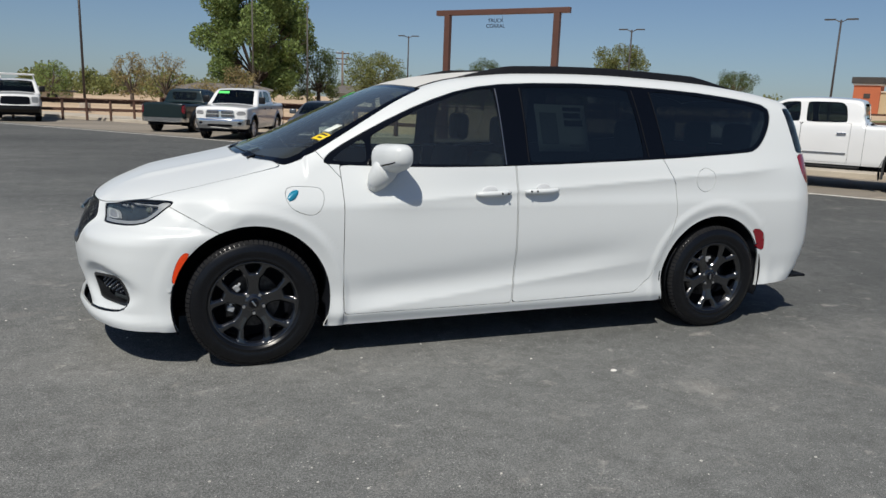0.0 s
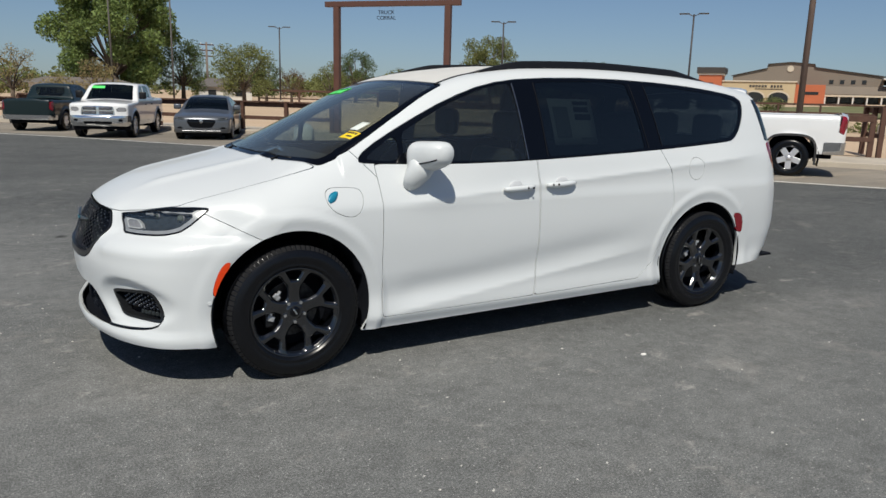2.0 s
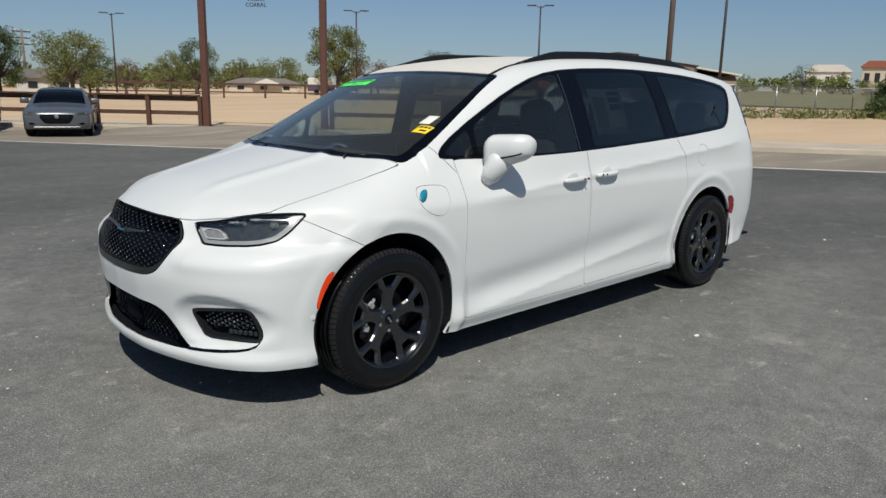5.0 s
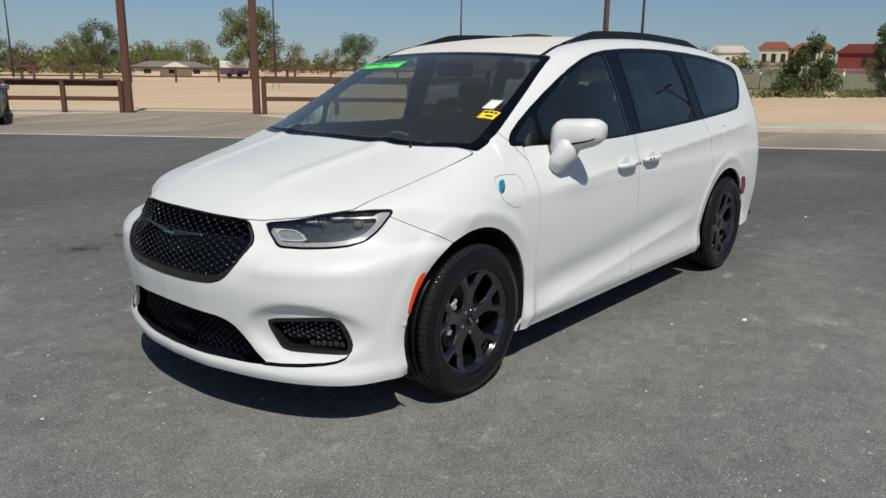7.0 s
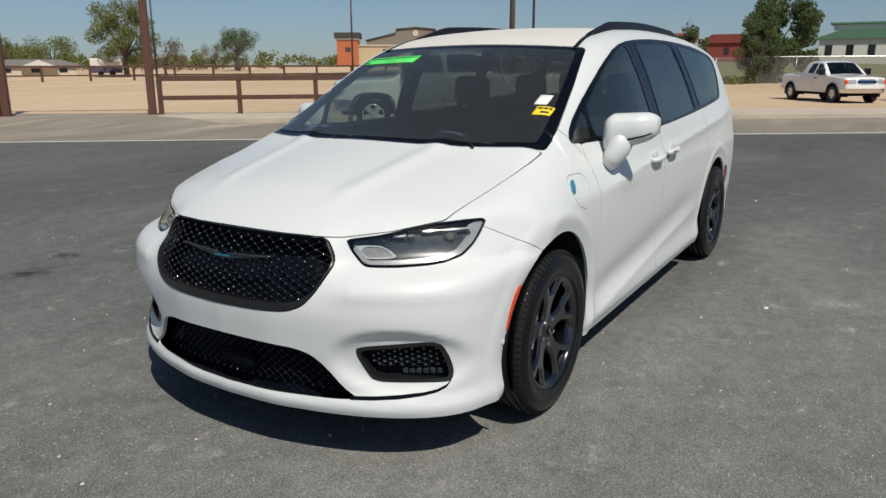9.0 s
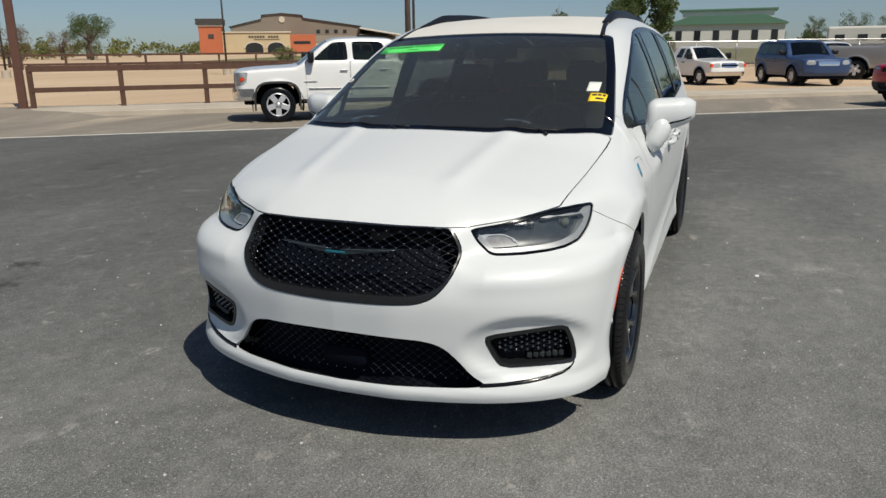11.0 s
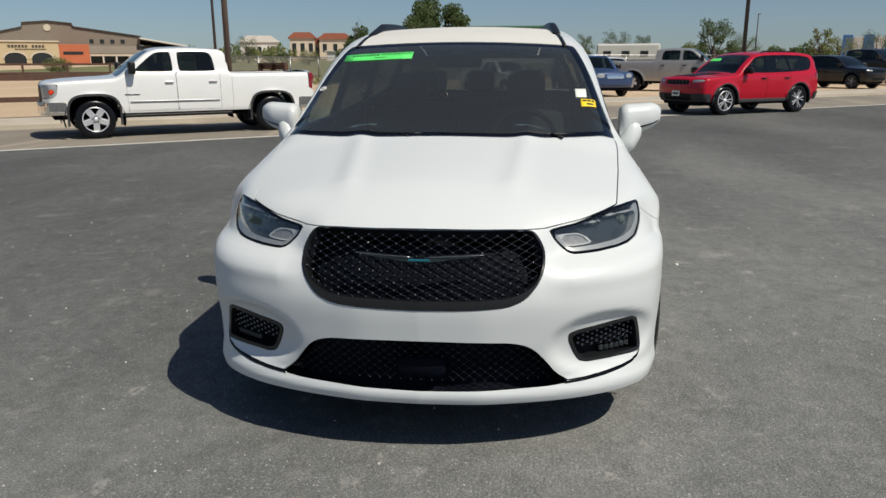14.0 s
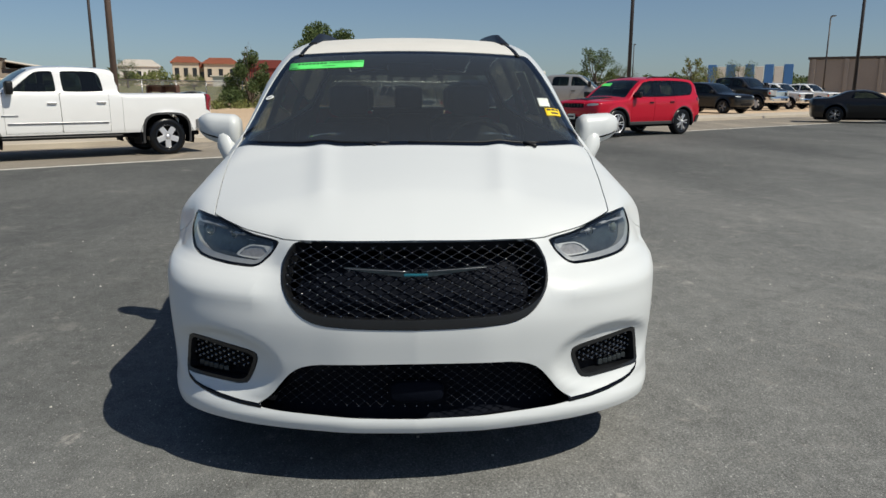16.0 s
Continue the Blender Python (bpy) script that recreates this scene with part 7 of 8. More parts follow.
part("emblem", lathe(bmesh.new(), [(0.0, -0.012), (0.05, -0.01), (0.06, 0.0)], 20), M_CHROME, sed, "round chrome emblem").matrix_basis = pose(-0.945, 0, 0.615, 0, 0, -90)
for sg in (-1, 1):
    part("lamp_point", boxed((-0.79, sg * 0.70, 0.665), (-0.70, sg * 0.80, 0.705), 0.01), M_LAMPWHITE, sed, "bright lamp end")
vehicle("coupe", "black low muscle coupe parked along the line", "car", (27.96, -22.04), (-0.45, -0.89),
        spec_of(SEDAN, wb=2.95, R=0.36, top=((-1.1, 0.78), (-0.9, 0.86), (-0.3, 0.95), (0.6, 1.0), (0.75, 1.03), (1.15, 1.25), (1.5, 1.38), (1.9, 1.43), (2.4, 1.40), (2.9, 1.22), (3.2, 1.12), (3.9, 1.08), (4.2, 1.0)), windows=[[(1.08, 1.05), (1.4, 1.26), (1.85, 1.34), (2.2, 1.33), (2.35, 1.07)]], dlo=[(1.0, 1.035), (1.4, 1.285), (1.85, 1.365), (2.22, 1.355), (2.42, 1.06)], screen=(0.78, 1.5, 0.74, 0.6), spokes=10, side=[("tail_lamp", [(3.85, 0.78), (3.85, 0.95), (4.2, 0.95), (4.2, 0.78)], M_RED, "red tail lamp")]), P_BLACK, 1.0)

# ---- trees ----
def leaf_mat(name, c, var=0.35):
    m = bpy.data.materials.new(name)
    m.use_nodes = True
    nt = m.node_tree
    b = nt.nodes["Principled BSDF"]
    b.inputs["Roughness"].default_value = 0.6
    b.inputs["Specular IOR Level"].default_value = 0.3
    geo = nt.nodes.new("ShaderNodeNewGeometry")
    mr = nt.nodes.new("ShaderNodeMapRange")
    mr.inputs[3].default_value, mr.inputs[4].default_value = 1 - var, 1 + var
    nt.links.new(geo.outputs["Random Per Island"], mr.inputs[0])
    sc = nt.nodes.new("ShaderNodeVectorMath")
    sc.operation = 'SCALE'
    sc.inputs[0].default_value = c
    nt.links.new(mr.outputs[0], sc.inputs["Scale"])
    nt.links.new(sc.outputs[0], b.inputs["Base Color"])
    tl = nt.nodes.new("ShaderNodeBsdfTranslucent")
    nt.links.new(sc.outputs[0], tl.inputs[0])
    mx = nt.nodes.new("ShaderNodeMixShader")
    mx.inputs[0].default_value = 0.4
    nt.links.new(b.outputs[0], mx.inputs[1])
    nt.links.new(tl.outputs[0], mx.inputs[2])
    nt.links.new(mx.outputs[0], nt.nodes["Material Output"].inputs[0])
    return m


L_GREEN = leaf_mat("fresh_green_leaves", (0.195, 0.260, 0.085), 0.55)
L_DARK = leaf_mat("dark_green_leaves", (0.100, 0.140, 0.052))
L_OLIVE = leaf_mat("olive_leaves", (0.19, 0.21, 0.075))
L_PALE = leaf_mat("pale_spring_leaves", (0.30, 0.25, 0.12))
L_BROWN = leaf_mat("dry_brown_leaves", (0.17, 0.115, 0.065))
M_BARK = mat("bark", (0.11, 0.085, 0.065), 0.95, vary=0.35, scale=4, fine=30, bump=0.6, bump_scale=12)
tree_rng = np.random.default_rng(11)


def leaf_cloud(centres, radii, count, size, rng):
    """Many small bent leaf clumps inside blobs."""
    w = np.array(radii, float) ** 2
    pick = rng.choice(len(centres), count, p=w / w.sum())
    d = rng.normal(size=(count, 3))
    d /= np.linalg.norm(d, axis=1, keepdims=True)
    r = np.array(radii)[pick] * rng.random(count) ** 0.42
    c = np.array(centres)[pick] + d * r[:, None] * np.array([1, 1, 0.82])
    a = rng.normal(size=(count, 3))
    a /= np.linalg.norm(a, axis=1, keepdims=True)
    b = np.cross(a, rng.normal(size=(count, 3)))
    b /= np.linalg.norm(b, axis=1, keepdims=True)
    s = size * (0.6 + 0.8 * rng.random(count))[:, None]
    n = np.cross(a, b)
    V = np.stack([c - a * s, c - b * s * 0.5 + n * s * 0.15, c + a * s, c + b * s * 0.5 + n * s * 0.15], 1).reshape(-1, 3)
    k = np.arange(count) * 4
    return V, np.stack([k, k + 1, k + 2, k + 3], 1)


def tree(x, y, h, w, leaves, label, lean=0.0, trunk=0.28, count=2200, size=None, sparse=False, low=0.15, seed=0, name="tree", cone=False):
    rng = np.random.default_rng(100 + seed)
    z0 = rise(x, y) + (0.0)
    t = thing(name, label, "tree" if name == "tree" else "shrub", pose(x, y, z0))
    bm = bmesh.new()
    r0 = h * 0.028 + 0.04
    fork = Vector((lean * h * 0.1, 0, h * trunk))
    tube(bm, [(0, 0, -0.3), (lean * h * 0.04, 0.02, h * trunk * 0.5), fork], [r0 * 1.3, r0, r0 * 0.85], 9)
    centres, radii = [], []
    n = (34 if h > 10 else 17) if not sparse else 16
    for k in range(n):
        a = 2 * math.pi * (k * 0.382 + rng.random() * 0.1)
        u = (k + 0.5) / n
        rr = w / 2 * (0.30 + 0.55 * math.sin(math.pi * (0.18 + 0.72 * u))) * (0.7 + 0.45 * rng.random())
        zz = h * (low + (0.92 - low) * (u ** 0.85))
        if cone:
            rr = w / 2 * (1.02 - u) ** 0.8 * (0.55 + 0.4 * rng.random())
        tip = Vector((math.cos(a) * rr, math.sin(a) * rr, max(zz, fork.z * 0.9)))
        mid = fork.lerp(tip, 0.5) + Vector((rng.normal() * 0.04 * h, rng.normal() * 0.04 * h, 0.05 * h))
        tube(bm, [fork * (0.75 + 0.25 * rng.random()), mid, tip], [r0 * (0.36 if h > 10 else 0.42), r0 * (0.20 if h > 10 else 0.24), r0 * 0.05], 6, False)
        for q in range(3 if sparse else 2):
            t2 = tip + Vector((rng.normal(), rng.normal(), 0.5 + rng.random())) * h * 0.07
            tube(bm, [mid.lerp(tip, 0.3 + 0.3 * q), t2], [r0 * 0.16, r0 * 0.04], 4, False)
        centres.append(tuple(tip))
        radii.append(w * (0.17 + 0.10 * rng.random()) * (0.8 if sparse else 0.66 if h > 10 else 0.85) * ((1.05 - u) if cone else 1.0))
        if k % 2:
            centres.append(tuple(mid.lerp(tip, 0.75)))
            radii.append(w * (0.07 if h > 10 else 0.11))
    part("trunk", bm, M_BARK, t, "bare limbs and trunk", smooth=True)
    V, F = leaf_cloud(centres, radii, int(count * (2.8 if not sparse else 2.4)), size or max(0.075, w * 0.016), rng)
    keep = V[:, 2].reshape(-1, 4).min(1) > 0.15
    V = V.reshape(-1, 4, 3)[keep].reshape(-1, 3)
    F = np.arange(len(V)).reshape(-1, 4)
    link_mesh("crown", V, F, leaves, t, "ragged leafy crown", False)
    return t


tree(7.6, 75.0, 13.4, 11.2, L_GREEN, "large spreading fresh green cottonwood tree", count=19000, size=0.15, seed=1, trunk=0.22, low=0.14)
tree(14.8, 79.0, 6.6, 5.6, L_DARK, "dark green tree beside the large one", count=2600, seed=2)
tree(-3.6, 57.0, 4.2, 2.9, L_PALE, "thin spring tree with pale buds", count=900, sparse=True, size=0.07, seed=3)
tree(-1.2, 59.5, 4.4, 3.2, L_PALE, "thin yellowish spring tree", count=700, sparse=True, size=0.07, seed=4)
tree(1.8, 58.0, 2.2, 3.4, L_PALE, "low pale bush beside the far fence", count=700, seed=5, name="bush")
tree(4.6, 60.0, 3.6, 3.2, L_PALE, "thin pale spring tree by the fence", count=800, sparse=True, size=0.08, seed=6)
tree(19.2, 71.0, 5.9, 6.2, L_OLIVE, "round olive-green tree behind the dirt lot", count=3000, seed=7)
tree(23.6, 78.0, 4.6, 3.6, L_DARK, "dark green tree behind the lamp post", count=1300, seed=8)
tree(-10.2, 64.4, 3.5, 3.4, L_GREEN, "small green tree by the far fence", count=1000, seed=9)
tree(37.0, 83.8, 6.6, 5.0, L_DARK, "dense dark green tree behind the dirt lot", count=3000, seed=10)
tree(30.4, 75.8, 4.7, 3.8, L_OLIVE, "yellow-olive tree behind the dirt lot", count=1500, seed=11)
tree(27.2, 80.0, 3.8, 3.6, L_BROWN, "dry brown tree behind the dirt lot", count=900, sparse=True, seed=12)
tree(52.9, 103.5, 5.2, 3.0, L_OLIVE, "thin olive tree in the distance", count=900, seed=13)
tree(58.2, 100.7, 5.0, 7.2, L_OLIVE, "broad olive tree in the distance", count=1800, seed=14)
tree(51.9, 75.3, 8.8, 7.2, L_OLIVE, "tall pale olive tree behind the dirt lot", count=4200, seed=15, low=0.2)
tree(52.8, 69.5, 4.2, 5.2, L_BROWN, "bare brown thicket behind the dirt lot", count=1100, sparse=True, seed=16)
tree(78.8, 85.7, 6.4, 6.0, L_DARK, "flat-topped dark tree with a bare trunk", count=1700, seed=17, trunk=0.45, low=0.52)
tree(79.2, 92.0, 4.2, 4.6, L_BROWN, "dry brown tree in the distance", count=900, sparse=True, seed=18)
tree(84.0, 92.0, 5.4, 4.6, L_DARK, "dark tree beside the winery tower", count=1100, seed=19)
tree(62.4, 6.7, 6.6, 6.0, L_DARK, "large dense dark tree behind the wire fence", count=6000, size=0.13, seed=20, trunk=0.12, low=0.08)
tree(52.8, 11.5, 4.9, 5.2, L_DARK, "dark conical shrub at the wire fence", count=2600, size=0.10, seed=21, trunk=0.08, low=0.06, name="bush", cone=True)
tree(58.6, 7.6, 5.2, 3.2, L_DARK, "dark shrub at the wire fence", count=1800, seed=22, trunk=0.1, low=0.06, name="bush")
tree(69.4, -18.7, 5.2, 3.4, L_DARK, "dark tree behind the parked row", count=1800, seed=23, low=0.1)
tree(52.8, -21.9, 4.0, 1.7, L_OLIVE, "small young tree behind the parked row", count=500, seed=24)
for i, (x, y, h, w) in enumerate(((126, -11.4, 4.6, 3.6), (125.5, -16.7, 5.0, 5.0), (125, -20.9, 4.4, 3.0), (128, -5, 3.6, 4.5), (120, -36, 4.0, 5), (100, -47, 4.2, 4.5))):
    tree(x, y, h, w, L_DARK, "dark distant tree beyond the parked cars", count=900, seed=30 + i)
for i, (x, y, h, w, l) in enumerate(((90, -21.5, 3.0, 3.2, L_OLIVE), (76.5, -33.0, 3.4, 3.6, L_OLIVE), (117, 44.0, 4.6, 4.2, L_DARK), (104, 30, 2.2, 3, L_OLIVE), (70.6, 47.5, 1.6, 2.6, L_OLIVE))):
    tree(x, y, h, w, l, "low tree in the distance", count=700, seed=50 + i)

# distant belt of trees along the northern horizon
rng = np.random.default_rng(5)
cs, rs = [], []
for k in range(240):
    a = radians(100 - 82 * rng.random())
    d = rng.uniform(128, 170)
    if radians(25) < a < radians(44):
        d += 60
    x, y = d * math.cos(a), d * math.sin(a)
    h = rng.uniform(1.8, 4.2) * (1.15 if a > radians(60) else 0.75)
    for q in range(3):
        cs.append((x + rng.normal() * 1.5, y + rng.normal() * 1.5, rise(x, y) + h * (0.25 + 0.25 * q)))
        rs.append(h * 0.42)
V, F = leaf_cloud(cs, rs, 34000, 0.34, rng)
link_mesh("far_woods", V, F, L_OLIVE, None, "belt of olive and brown trees on the horizon", False, kind="stuff", category="trees")
cs, rs = [], []
for k in range(90):
    a = radians(18 - 70 * rng.random())
    d = rng.uniform(170, 210)
    x, y = d * math.cos(a), d * math.sin(a)
    h = rng.uniform(1.4, 3.4)
    for q in range(2):
        cs.append((x + rng.normal() * 1.5, y + rng.normal() * 2.5, rise(x, y) + h * (0.3 + 0.3 * q)))
        rs.append(h * 0.5)
V, F = leaf_cloud(cs, rs, 16000, 0.36, rng)
link_mesh("far_woods", V, F, L_DARK, None, "low dark belt of trees on the eastern horizon", False, kind="stuff", category="trees")
# dry weeds along the wire fence
cs = [(36 + 26 * t + rng.normal() * 0.8, 19.6 - 13 * t + rng.normal() * 1.2, 0.25) for t in rng.random(120)]
V, F = leaf_cloud(cs, [0.5] * len(cs), 5000, 0.09, rng)
V[:, 2] = np.abs(V[:, 2]) + 0.08
link_mesh("weeds", V, F, L_OLIVE, None, "dry green weeds along the wire fence", False, kind="stuff", category="weeds")

# ---- buildings ----
M_TAN = mat("tan_stucco", (0.50, 0.40, 0.25), 0.9, vary=0.08, scale=0.4, fine=6, bump=0.1, bump_scale=20)
M_ORANGE = mat("orange_stucco", (0.45, 0.13, 0.06), 0.9, vary=0.08, scale=0.4, fine=6)
M_TAUPE = mat("taupe_metal_wall", (0.20, 0.165, 0.13), 0.7, vary=0.08, scale=0.3, fine=5)
M_DARKROOF = mat("dark_roof", (0.05, 0.045, 0.042), 0.8, vary=0.2, scale=1)
M_GREYROOF = mat("grey_shingle", (0.20, 0.19, 0.19), 0.9, vary=0.2, scale=2, fine=20)
M_REDTILE = mat("red_tile", (0.30, 0.10, 0.06), 0.85, vary=0.2, scale=2, fine=20)
M_CREAM = mat("cream_stucco", (0.55, 0.48, 0.38), 0.9, vary=0.08, scale=0.5, fine=8)
M_BARN = mat("barn_red", (0.18, 0.035, 0.028), 0.8, vary=0.15, scale=1, fine=12)
M_GREENROOF = mat("green_metal_roof", (0.10, 0.20, 0.14), 0.5, vary=0.1, scale=1)
M_WALL = mat("white_wall", (0.62, 0.60, 0.56), 0.85, vary=0.07, scale=0.6, fine=8)
M_WAREHOUSE = mat("grey_warehouse_wall", (0.26, 0.24, 0.225), 0.85, vary=0.1, scale=0.4, fine=6)
M_PANE = mat("dark_pane", (0.02, 0.022, 0.025), 0.1, vary=0.2)


def prism(poly, y0, y1):
    """An outline in x and z, pulled from y0 to y1."""
    bm = bmesh.new()
    a = [bm.verts.new((x, y0, z)) for x, z in poly]
    b = [bm.verts.new((x, y1, z)) for x, z in poly]
    bm.faces.new(a)
    bm.faces.new(b[::-1])
    for i in range(len(a)):
        j = (i + 1) % len(a)
        bm.faces.new((a[j], a[i], b[i], b[j]))
    return bm


def site(name, label, x, y, category="building", back=False):
    """An empty whose local -y faces the van, on the local ground."""
    ang = math.degrees(math.atan2(y, x)) - 90
    return thing(name, label, category, pose(x, y, rise(x, y), 0, 0, ang))


win = site("winery_building", "taupe winery hall with tan and orange stucco front and tower", 116.8, 78.8)
part("hall", prism([(-9.5, 0), (-9.5, 4.9), (-3.6, 6.3), (-3.5, 7.05), (0.4, 7.4), (4.2, 7.05), (4.4, 6.5), (15.5, 4.95), (15.5, 0)], 8, 40), M_TAUPE, win, "taupe gabled hall")
part("hall_roof", prism([(-9.8, 4.9), (-9.8, 5.02), (-3.7, 6.45), (-3.6, 7.2), (0.4, 7.55), (4.3, 7.2), (4.5, 6.65), (15.8, 5.1), (15.8, 4.95), (4.4, 6.5), (4.2, 7.05), (0.4, 7.4), (-3.5, 7.05), (-3.6, 6.3)], 7.7, 40.3), M_DARKROOF, win, "thin dark roof edge")
part("wing", prism([(15.5, 0), (15.5, 3.4), (22.4, 3.0), (22.4, 0)], 8, 30), M_TAUPE, win, "low side wing")
part("wing_roof", prism([(15.2, 4.5), (15.2, 4.75), (23.4, 3.45), (23.4, 3.15)], 5, 30.5), M_WALL, win, "pale wing roof edge")
part("awning", thick(patch([[(6.3, 7.98, 3.2), (22.6, 7.98, 3.1)], [(6.3, 5.0, 1.75), (22.6, 5.0, 1.7)]]), 0.12), M_TAUPE, win, "sloping awning over the arcade")
part("awning_edge", boxed((6.3, 4.86, 1.40), (22.6, 4.98, 1.72), 0.02), M_CREAM, win, "cream awning edge")
for k in range(7):
    part("arcade_window", boxed((6.9 + 2.2 * k, 7.90, 0.35), (8.5 + 2.2 * k, 7.99, 1.5), 0.02), M_PANE, win, "dark arcade window")
    part("arcade_post", boxed((6.4 + 2.2 * k, 4.95, 0), (6.65 + 2.2 * k, 5.2, 1.5), 0.02), M_WALL, win, "white arcade post")
for k in range(4):
    part("window", boxed((6.9 + 1.75 * k, 7.93, 3.7), (7.6 + 1.75 * k, 8.02, 4.4), 0.02), M_PANE, win, "small dark window")
part("disc", lathe(bmesh.new(), [(0, -0.1), (0.55, -0.1), (0.6, 0.0)], 24), M_CREAM, win, "round pale disc on the gable").matrix_basis = pose(0.3, 7.95, 6.3)
part("front_wall", boxed((-10.6, -0.3, 0), (1.6, 8, 3.6), 0.05), M_TAN, win, "tan stucco front")
part("cornice", boxed((-10.8, -0.5, 3.6), (1.8, 7.9, 3.85), 0.05), M_CREAM, win)
for k in (-5.0, -1.0):
    arc = [(k - 1.6, 0)] + [(k + 1.6 * math.cos(math.pi * (1 - q / 14)), 0.9 + 1.0 * math.sin(math.pi * q / 14)) for q in range(15)] + [(k + 1.6, 0)]
    part("arched_window", prism(arc, -0.36, -0.25), M_PANE, win, "dark arched window")
    ring = [(k + 1.85 * math.cos(math.pi * (1 - q / 14)), 0.9 + 1.25 * math.sin(math.pi * q / 14)) for q in range(15)] + [(k + 1.6 * math.cos(math.pi * q / 14), 0.9 + 1.0 * math.sin(math.pi * q / 14)) for q in range(15)]
    part("arch_surround", prism(ring, -0.42, -0.28), M_CREAM, win)
bm = bmesh.new()
for k in range(11):
    if k != 6:
        box(bm, (-5.9 + 0.50 * k, -0.36, 2.72), (-5.55 + 0.50 * k, -0.29, 3.12))
part("sign_bars", bm, M_DARKROOF, win, "row of dark sign letters as bars")
bm = bmesh.new()
for k in range(14):
    box(bm, (-4.9 + 0.33 * k, -0.36, 2.35), (-4.65 + 0.33 * k, -0.29, 2.52))
part("sign_bars_small", bm, M_DARKROOF, win, "row of small dark sign bars")
part("tower", boxed((-14.6, -1.0, 0), (-10.6, 4, 5.0), 0.05), M_ORANGE, win, "orange stucco tower")
part("tower_band", boxed((-14.8, -1.2, 4.75), (-10.4, 4.2, 5.05), 0.03), M_WALL, win)
part("tower_cap", boxed((-15.0, -1.4, 5.05), (-10.2, 4.4, 6.1), 0.05), M_DARKROOF, win, "dark tower cap")
part("tower_badge", boxed((-13.0, -1.06, 2.6), (-12.0, -0.98, 3.4), 0.02), M_DARKROOF, win)
part("orange_wing", boxed((1.6, -0.1, 0), (6.3, 7.9, 3.3), 0.05), M_ORANGE, win, "orange stucco wing")
part("wing_window", boxed((2.2, -0.16, 1.6), (5.3, -0.08, 2.1), 0.02), M_PANE, win)


def house(name, label, x, y, w, h, roof_h, wall, roof, windows=2, depth=8, door=False):
    hs = site(name, label, x, y, "house")
    part("wall", boxed((-w / 2, 0, 0), (w / 2, depth, h), 0.03), wall, hs)
    part("roof", prism([(-w / 2 - 0.4, h - 0.05), (-w / 2 - 0.4, h + 0.1), (-w / 2 + w * 0.18, h + roof_h), (w / 2 - w * 0.18, h + roof_h), (w / 2 + 0.4, h + 0.1), (w / 2 + 0.4, h - 0.05)], -0.4, depth + 0.4), roof, hs)
    for k in range(windows):
        cx = -w / 2 + w * (k + 0.5) / windows
        wd = part("window", boxed((cx - 0.45, -0.05, h * 0.35), (cx + 0.45, 0.02, h * 0.75), 0.01), M_PANE, hs)
    return hs


hs = house("house", "low cream house with grey shingle roof behind the corral", 48.9, 89.0, 9.2, 1.25, 0.75, M_CREAM, M_GREYROOF, 3)
part("porch_gable", prism([(-1.6, 1.15), (0.4, 1.95), (2.4, 1.15)], -0.9, 1.0), M_WALL, hs, "white gable over the porch")
house("house", "low pale house with grey roof behind the trees", 20.5, 84.0, 6.0, 1.7, 0.9, M_WALL, M_GREYROOF, 2)
house("shed", "long low white shed behind the pickups", 4.0, 68.0, 8.0, 1.7, 0.5, M_WALL, M_GREYROOF, 3)
house("shed", "low flat-roofed open shed behind the far fence", -11.5, 74.0, 3.6, 0.9, 0.15, M_CREAM, M_DARKROOF, 1)
tr = site("trailer", "white horse trailer with dark stripe by the corral", 50.2, 76.6, "trailer")
part("trailer_box", boxed((-1.7, 0, 0.5), (1.7, 2.2, 2.1), 0.12), M_WALL, tr)
part("stripe", boxed((-1.7, -0.02, 0.45), (1.7, 0.0, 1.1), 0.005), mat("violet_stripe", (0.07, 0.05, 0.10), 0.5, vary=0.1), tr, "dark stripe")
for q in (-0.6, 0.6):
    part("wheel", lathe(bmesh.new(), [(0, -0.1), (0.3, -0.1), (0.33, 0.0), (0.3, 0.15), (0, 0.15)], 20), M_TYRE, tr).matrix_basis = pose(q, 0, 0.34)
for x, y, w, h in ((159.5, 47.2, 5.4, 4.6), (161.9, 40.4, 7.0, 4.4), (166.0, 45.5, 6.0, 3.6)):
    house("house", "two-storey cream house with red tile roof on the horizon", x, y, w, h, 1.2, M_CREAM, M_REDTILE, 3)
house("hall", "pale domed hall on the horizon", 185.0, 66.0, 9.5, 4.6, 1.6, M_WALL, M_WALL, 3)
house("barn", "dark red barn in the distance", 144.3, 27.2, 8.4, 3.4, 1.5, M_BARN, M_BARN, 1)
house("container", "white storage container in the field", 133.0, 32.5, 4.6, 1.9, 0.05, M_WALL, M_WALL, 1, 3)
gb_ = house("long_building", "long white building with a green metal roof", 117.0, 1.2, 16.0, 3.6, 1.2, M_WALL, M_GREENROOF, 6)
part("upper_storey", boxed((-6.5, 3, 4.0), (6.5, 8, 5.6), 0.03), M_WALL, gb_)
part("upper_roof", boxed((-7, 2.6, 5.6), (7, 8.4, 5.9), 0.05), M_GREENROOF, gb_)
rv = site("travel_trailer", "row of white travel trailers beyond the parked cars", 85.8, -13.1, "trailer")
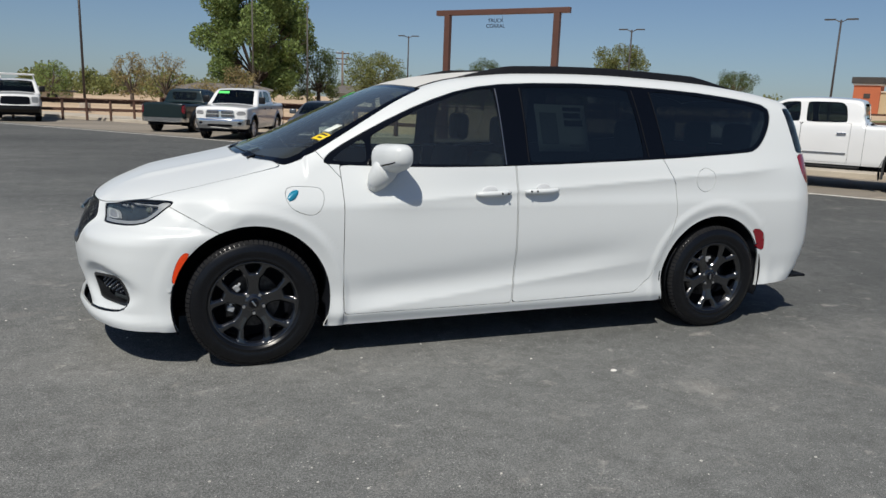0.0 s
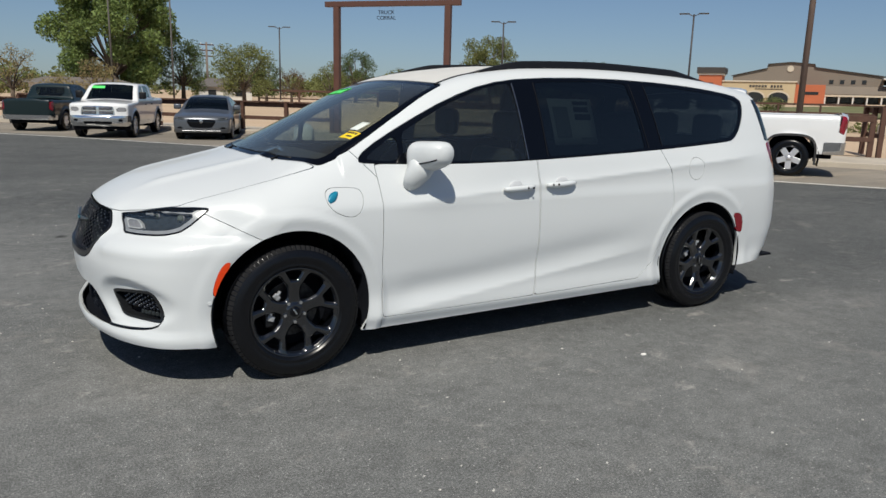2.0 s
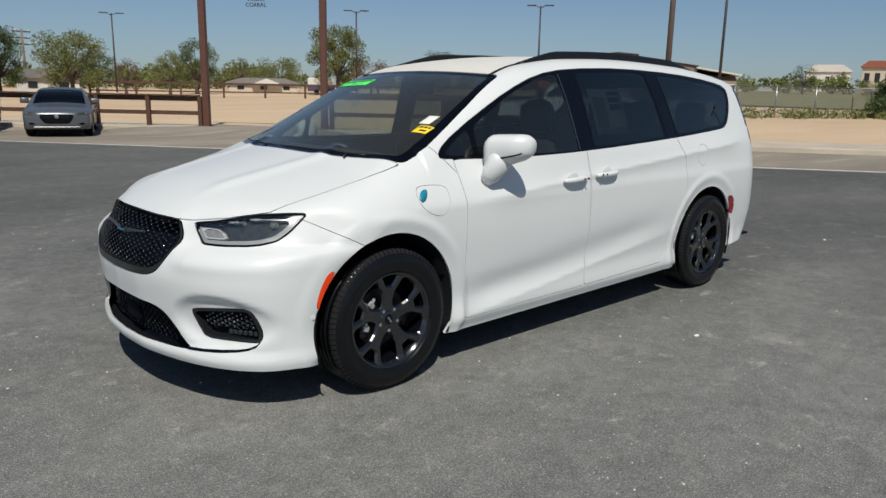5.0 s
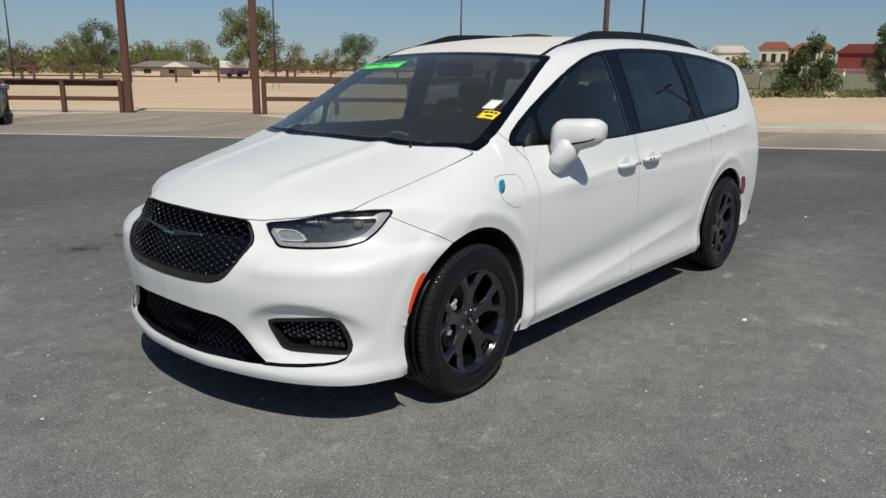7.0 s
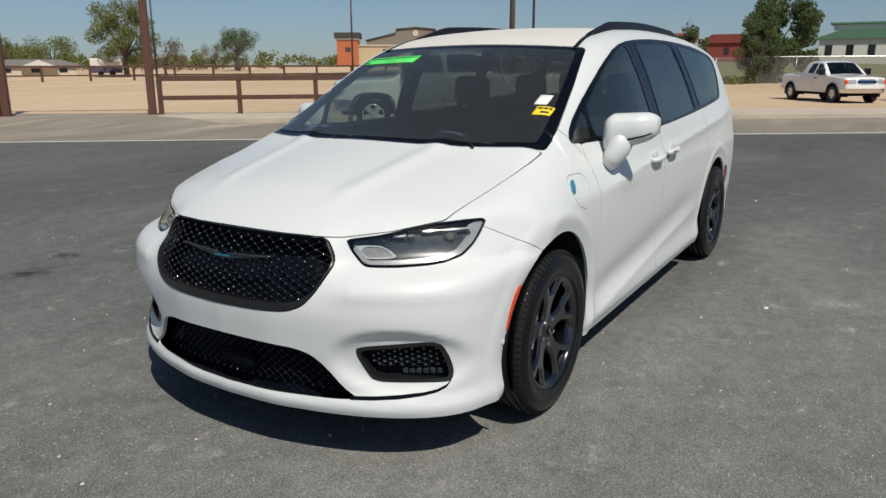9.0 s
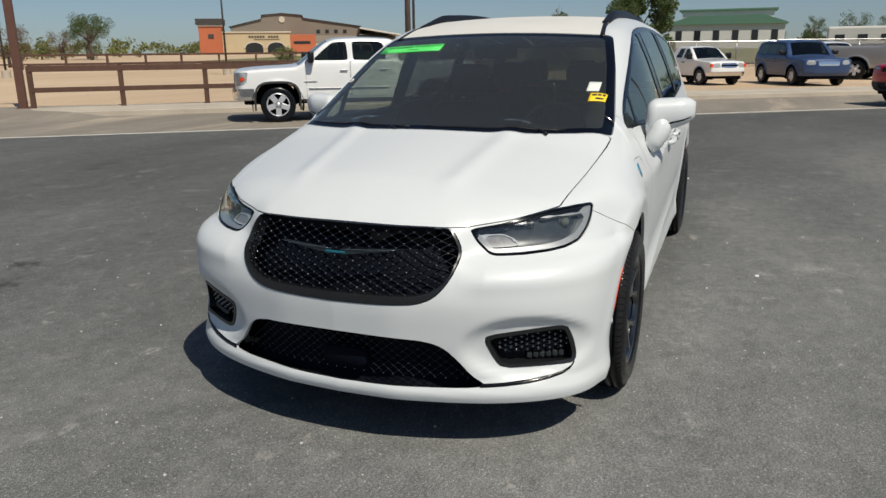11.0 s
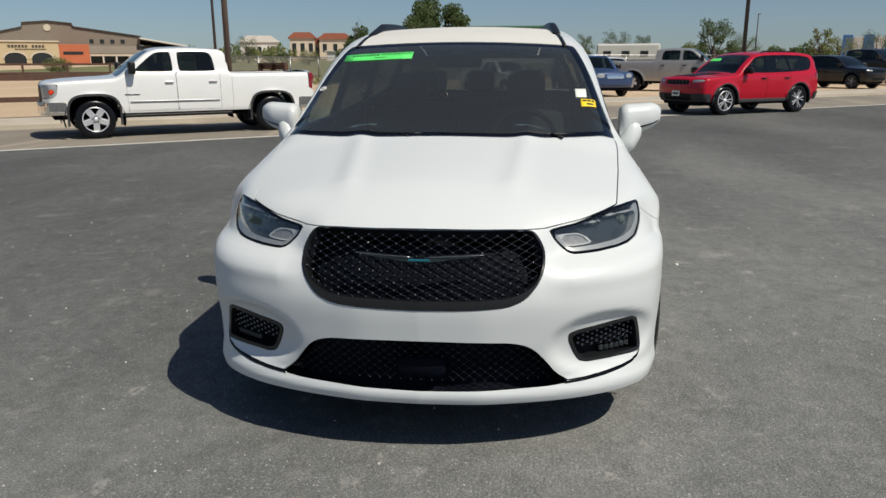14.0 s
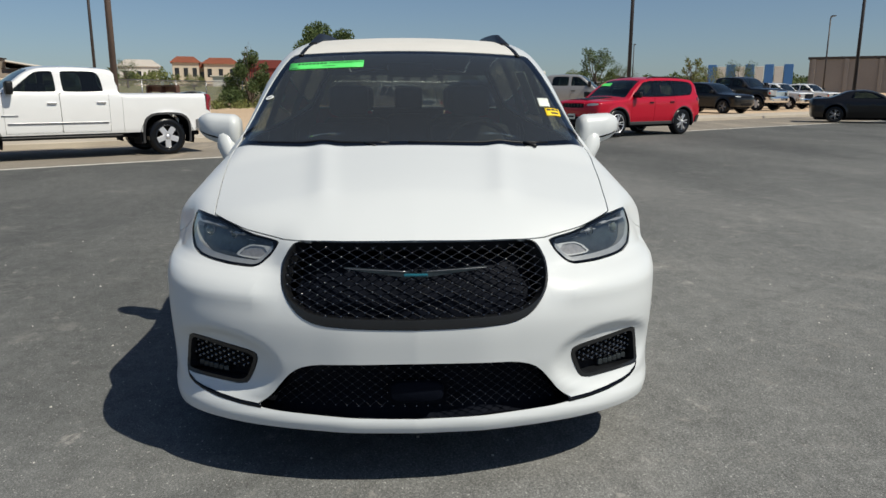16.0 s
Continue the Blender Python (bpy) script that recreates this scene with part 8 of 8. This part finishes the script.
part("trailer_shell", boxed((-3.6, 0, 0.6), (3.6, 2.4, 2.9), 0.2), M_WALL, rv)
for k in range(3):
    part("window", boxed((-2.8 + 2.1 * k, -0.04, 1.5), (-1.9 + 2.1 * k, 0.02, 2.1), 0.02), M_PANE, rv)
part("stripe", boxed((-3.6, -0.02, 0.9), (3.6, 0.0, 1.15), 0.005), M_STEEL, rv)
wh = site("warehouse", "long grey tilt-up warehouse with pilasters", 96.0, -66.0)
part("wall", boxed((-10, 0, -1), (26, 20, 4.6), 0.03), M_WAREHOUSE, wh)
part("parapet", boxed((-10.2, -0.2, 4.6), (26.2, 20.2, 4.95), 0.03), M_DARKROOF, wh)
for k in range(9):
    part("pilaster", boxed((-9.7 + 4.2 * k, -0.25, -1), (-9.2 + 4.2 * k, 0.0, 4.6), 0.02), M_WAREHOUSE, wh)
bl = site("storage_units", "row of blue and white storage units in the distance", 141.6, -67.5)
for k in range(9):
    part("unit", boxed((-7.6 + 1.75 * k, 0, 0), (-6.0 + 1.75 * k, 3, 4.3 - 0.4 * (k % 2)), 0.03), M_WALL if k % 2 else mat("blue_panel", (0.05, 0.17, 0.42), 0.6, vary=0.1), bl, "")
# low hills far to the north-west, the haze of distance put into their colour
bm = bmesh.new()
prev = None
for k in range(61):
    a = radians(84 + 40 * k / 60)
    d = 1500
    hgt = 7 + 26 * max(0, math.sin(k * 0.16 + 0.3)) * (0.4 + 0.6 * k / 60) + 5 * math.sin(k * 0.9)
    x, y = d * math.cos(a), d * math.sin(a)
    ring = [bm.verts.new((x, y, -12)), bm.verts.new((x * 1.05, y * 1.05, max(2, hgt))), bm.verts.new((x * 1.25, y * 1.25, -12))]
    if prev:
        bm.faces.new((prev[0], prev[1], ring[1], ring[0]))
        bm.faces.new((prev[1], prev[2], ring[2], ring[1]))
    prev = ring
part("backdrop", bm, mat("hazy_hills", (0.20, 0.22, 0.25), 0.95, vary=0.1, scale=0.02, fine=0.1), None, "hazy low hills on the horizon", smooth=True, kind="structure", category="hills")
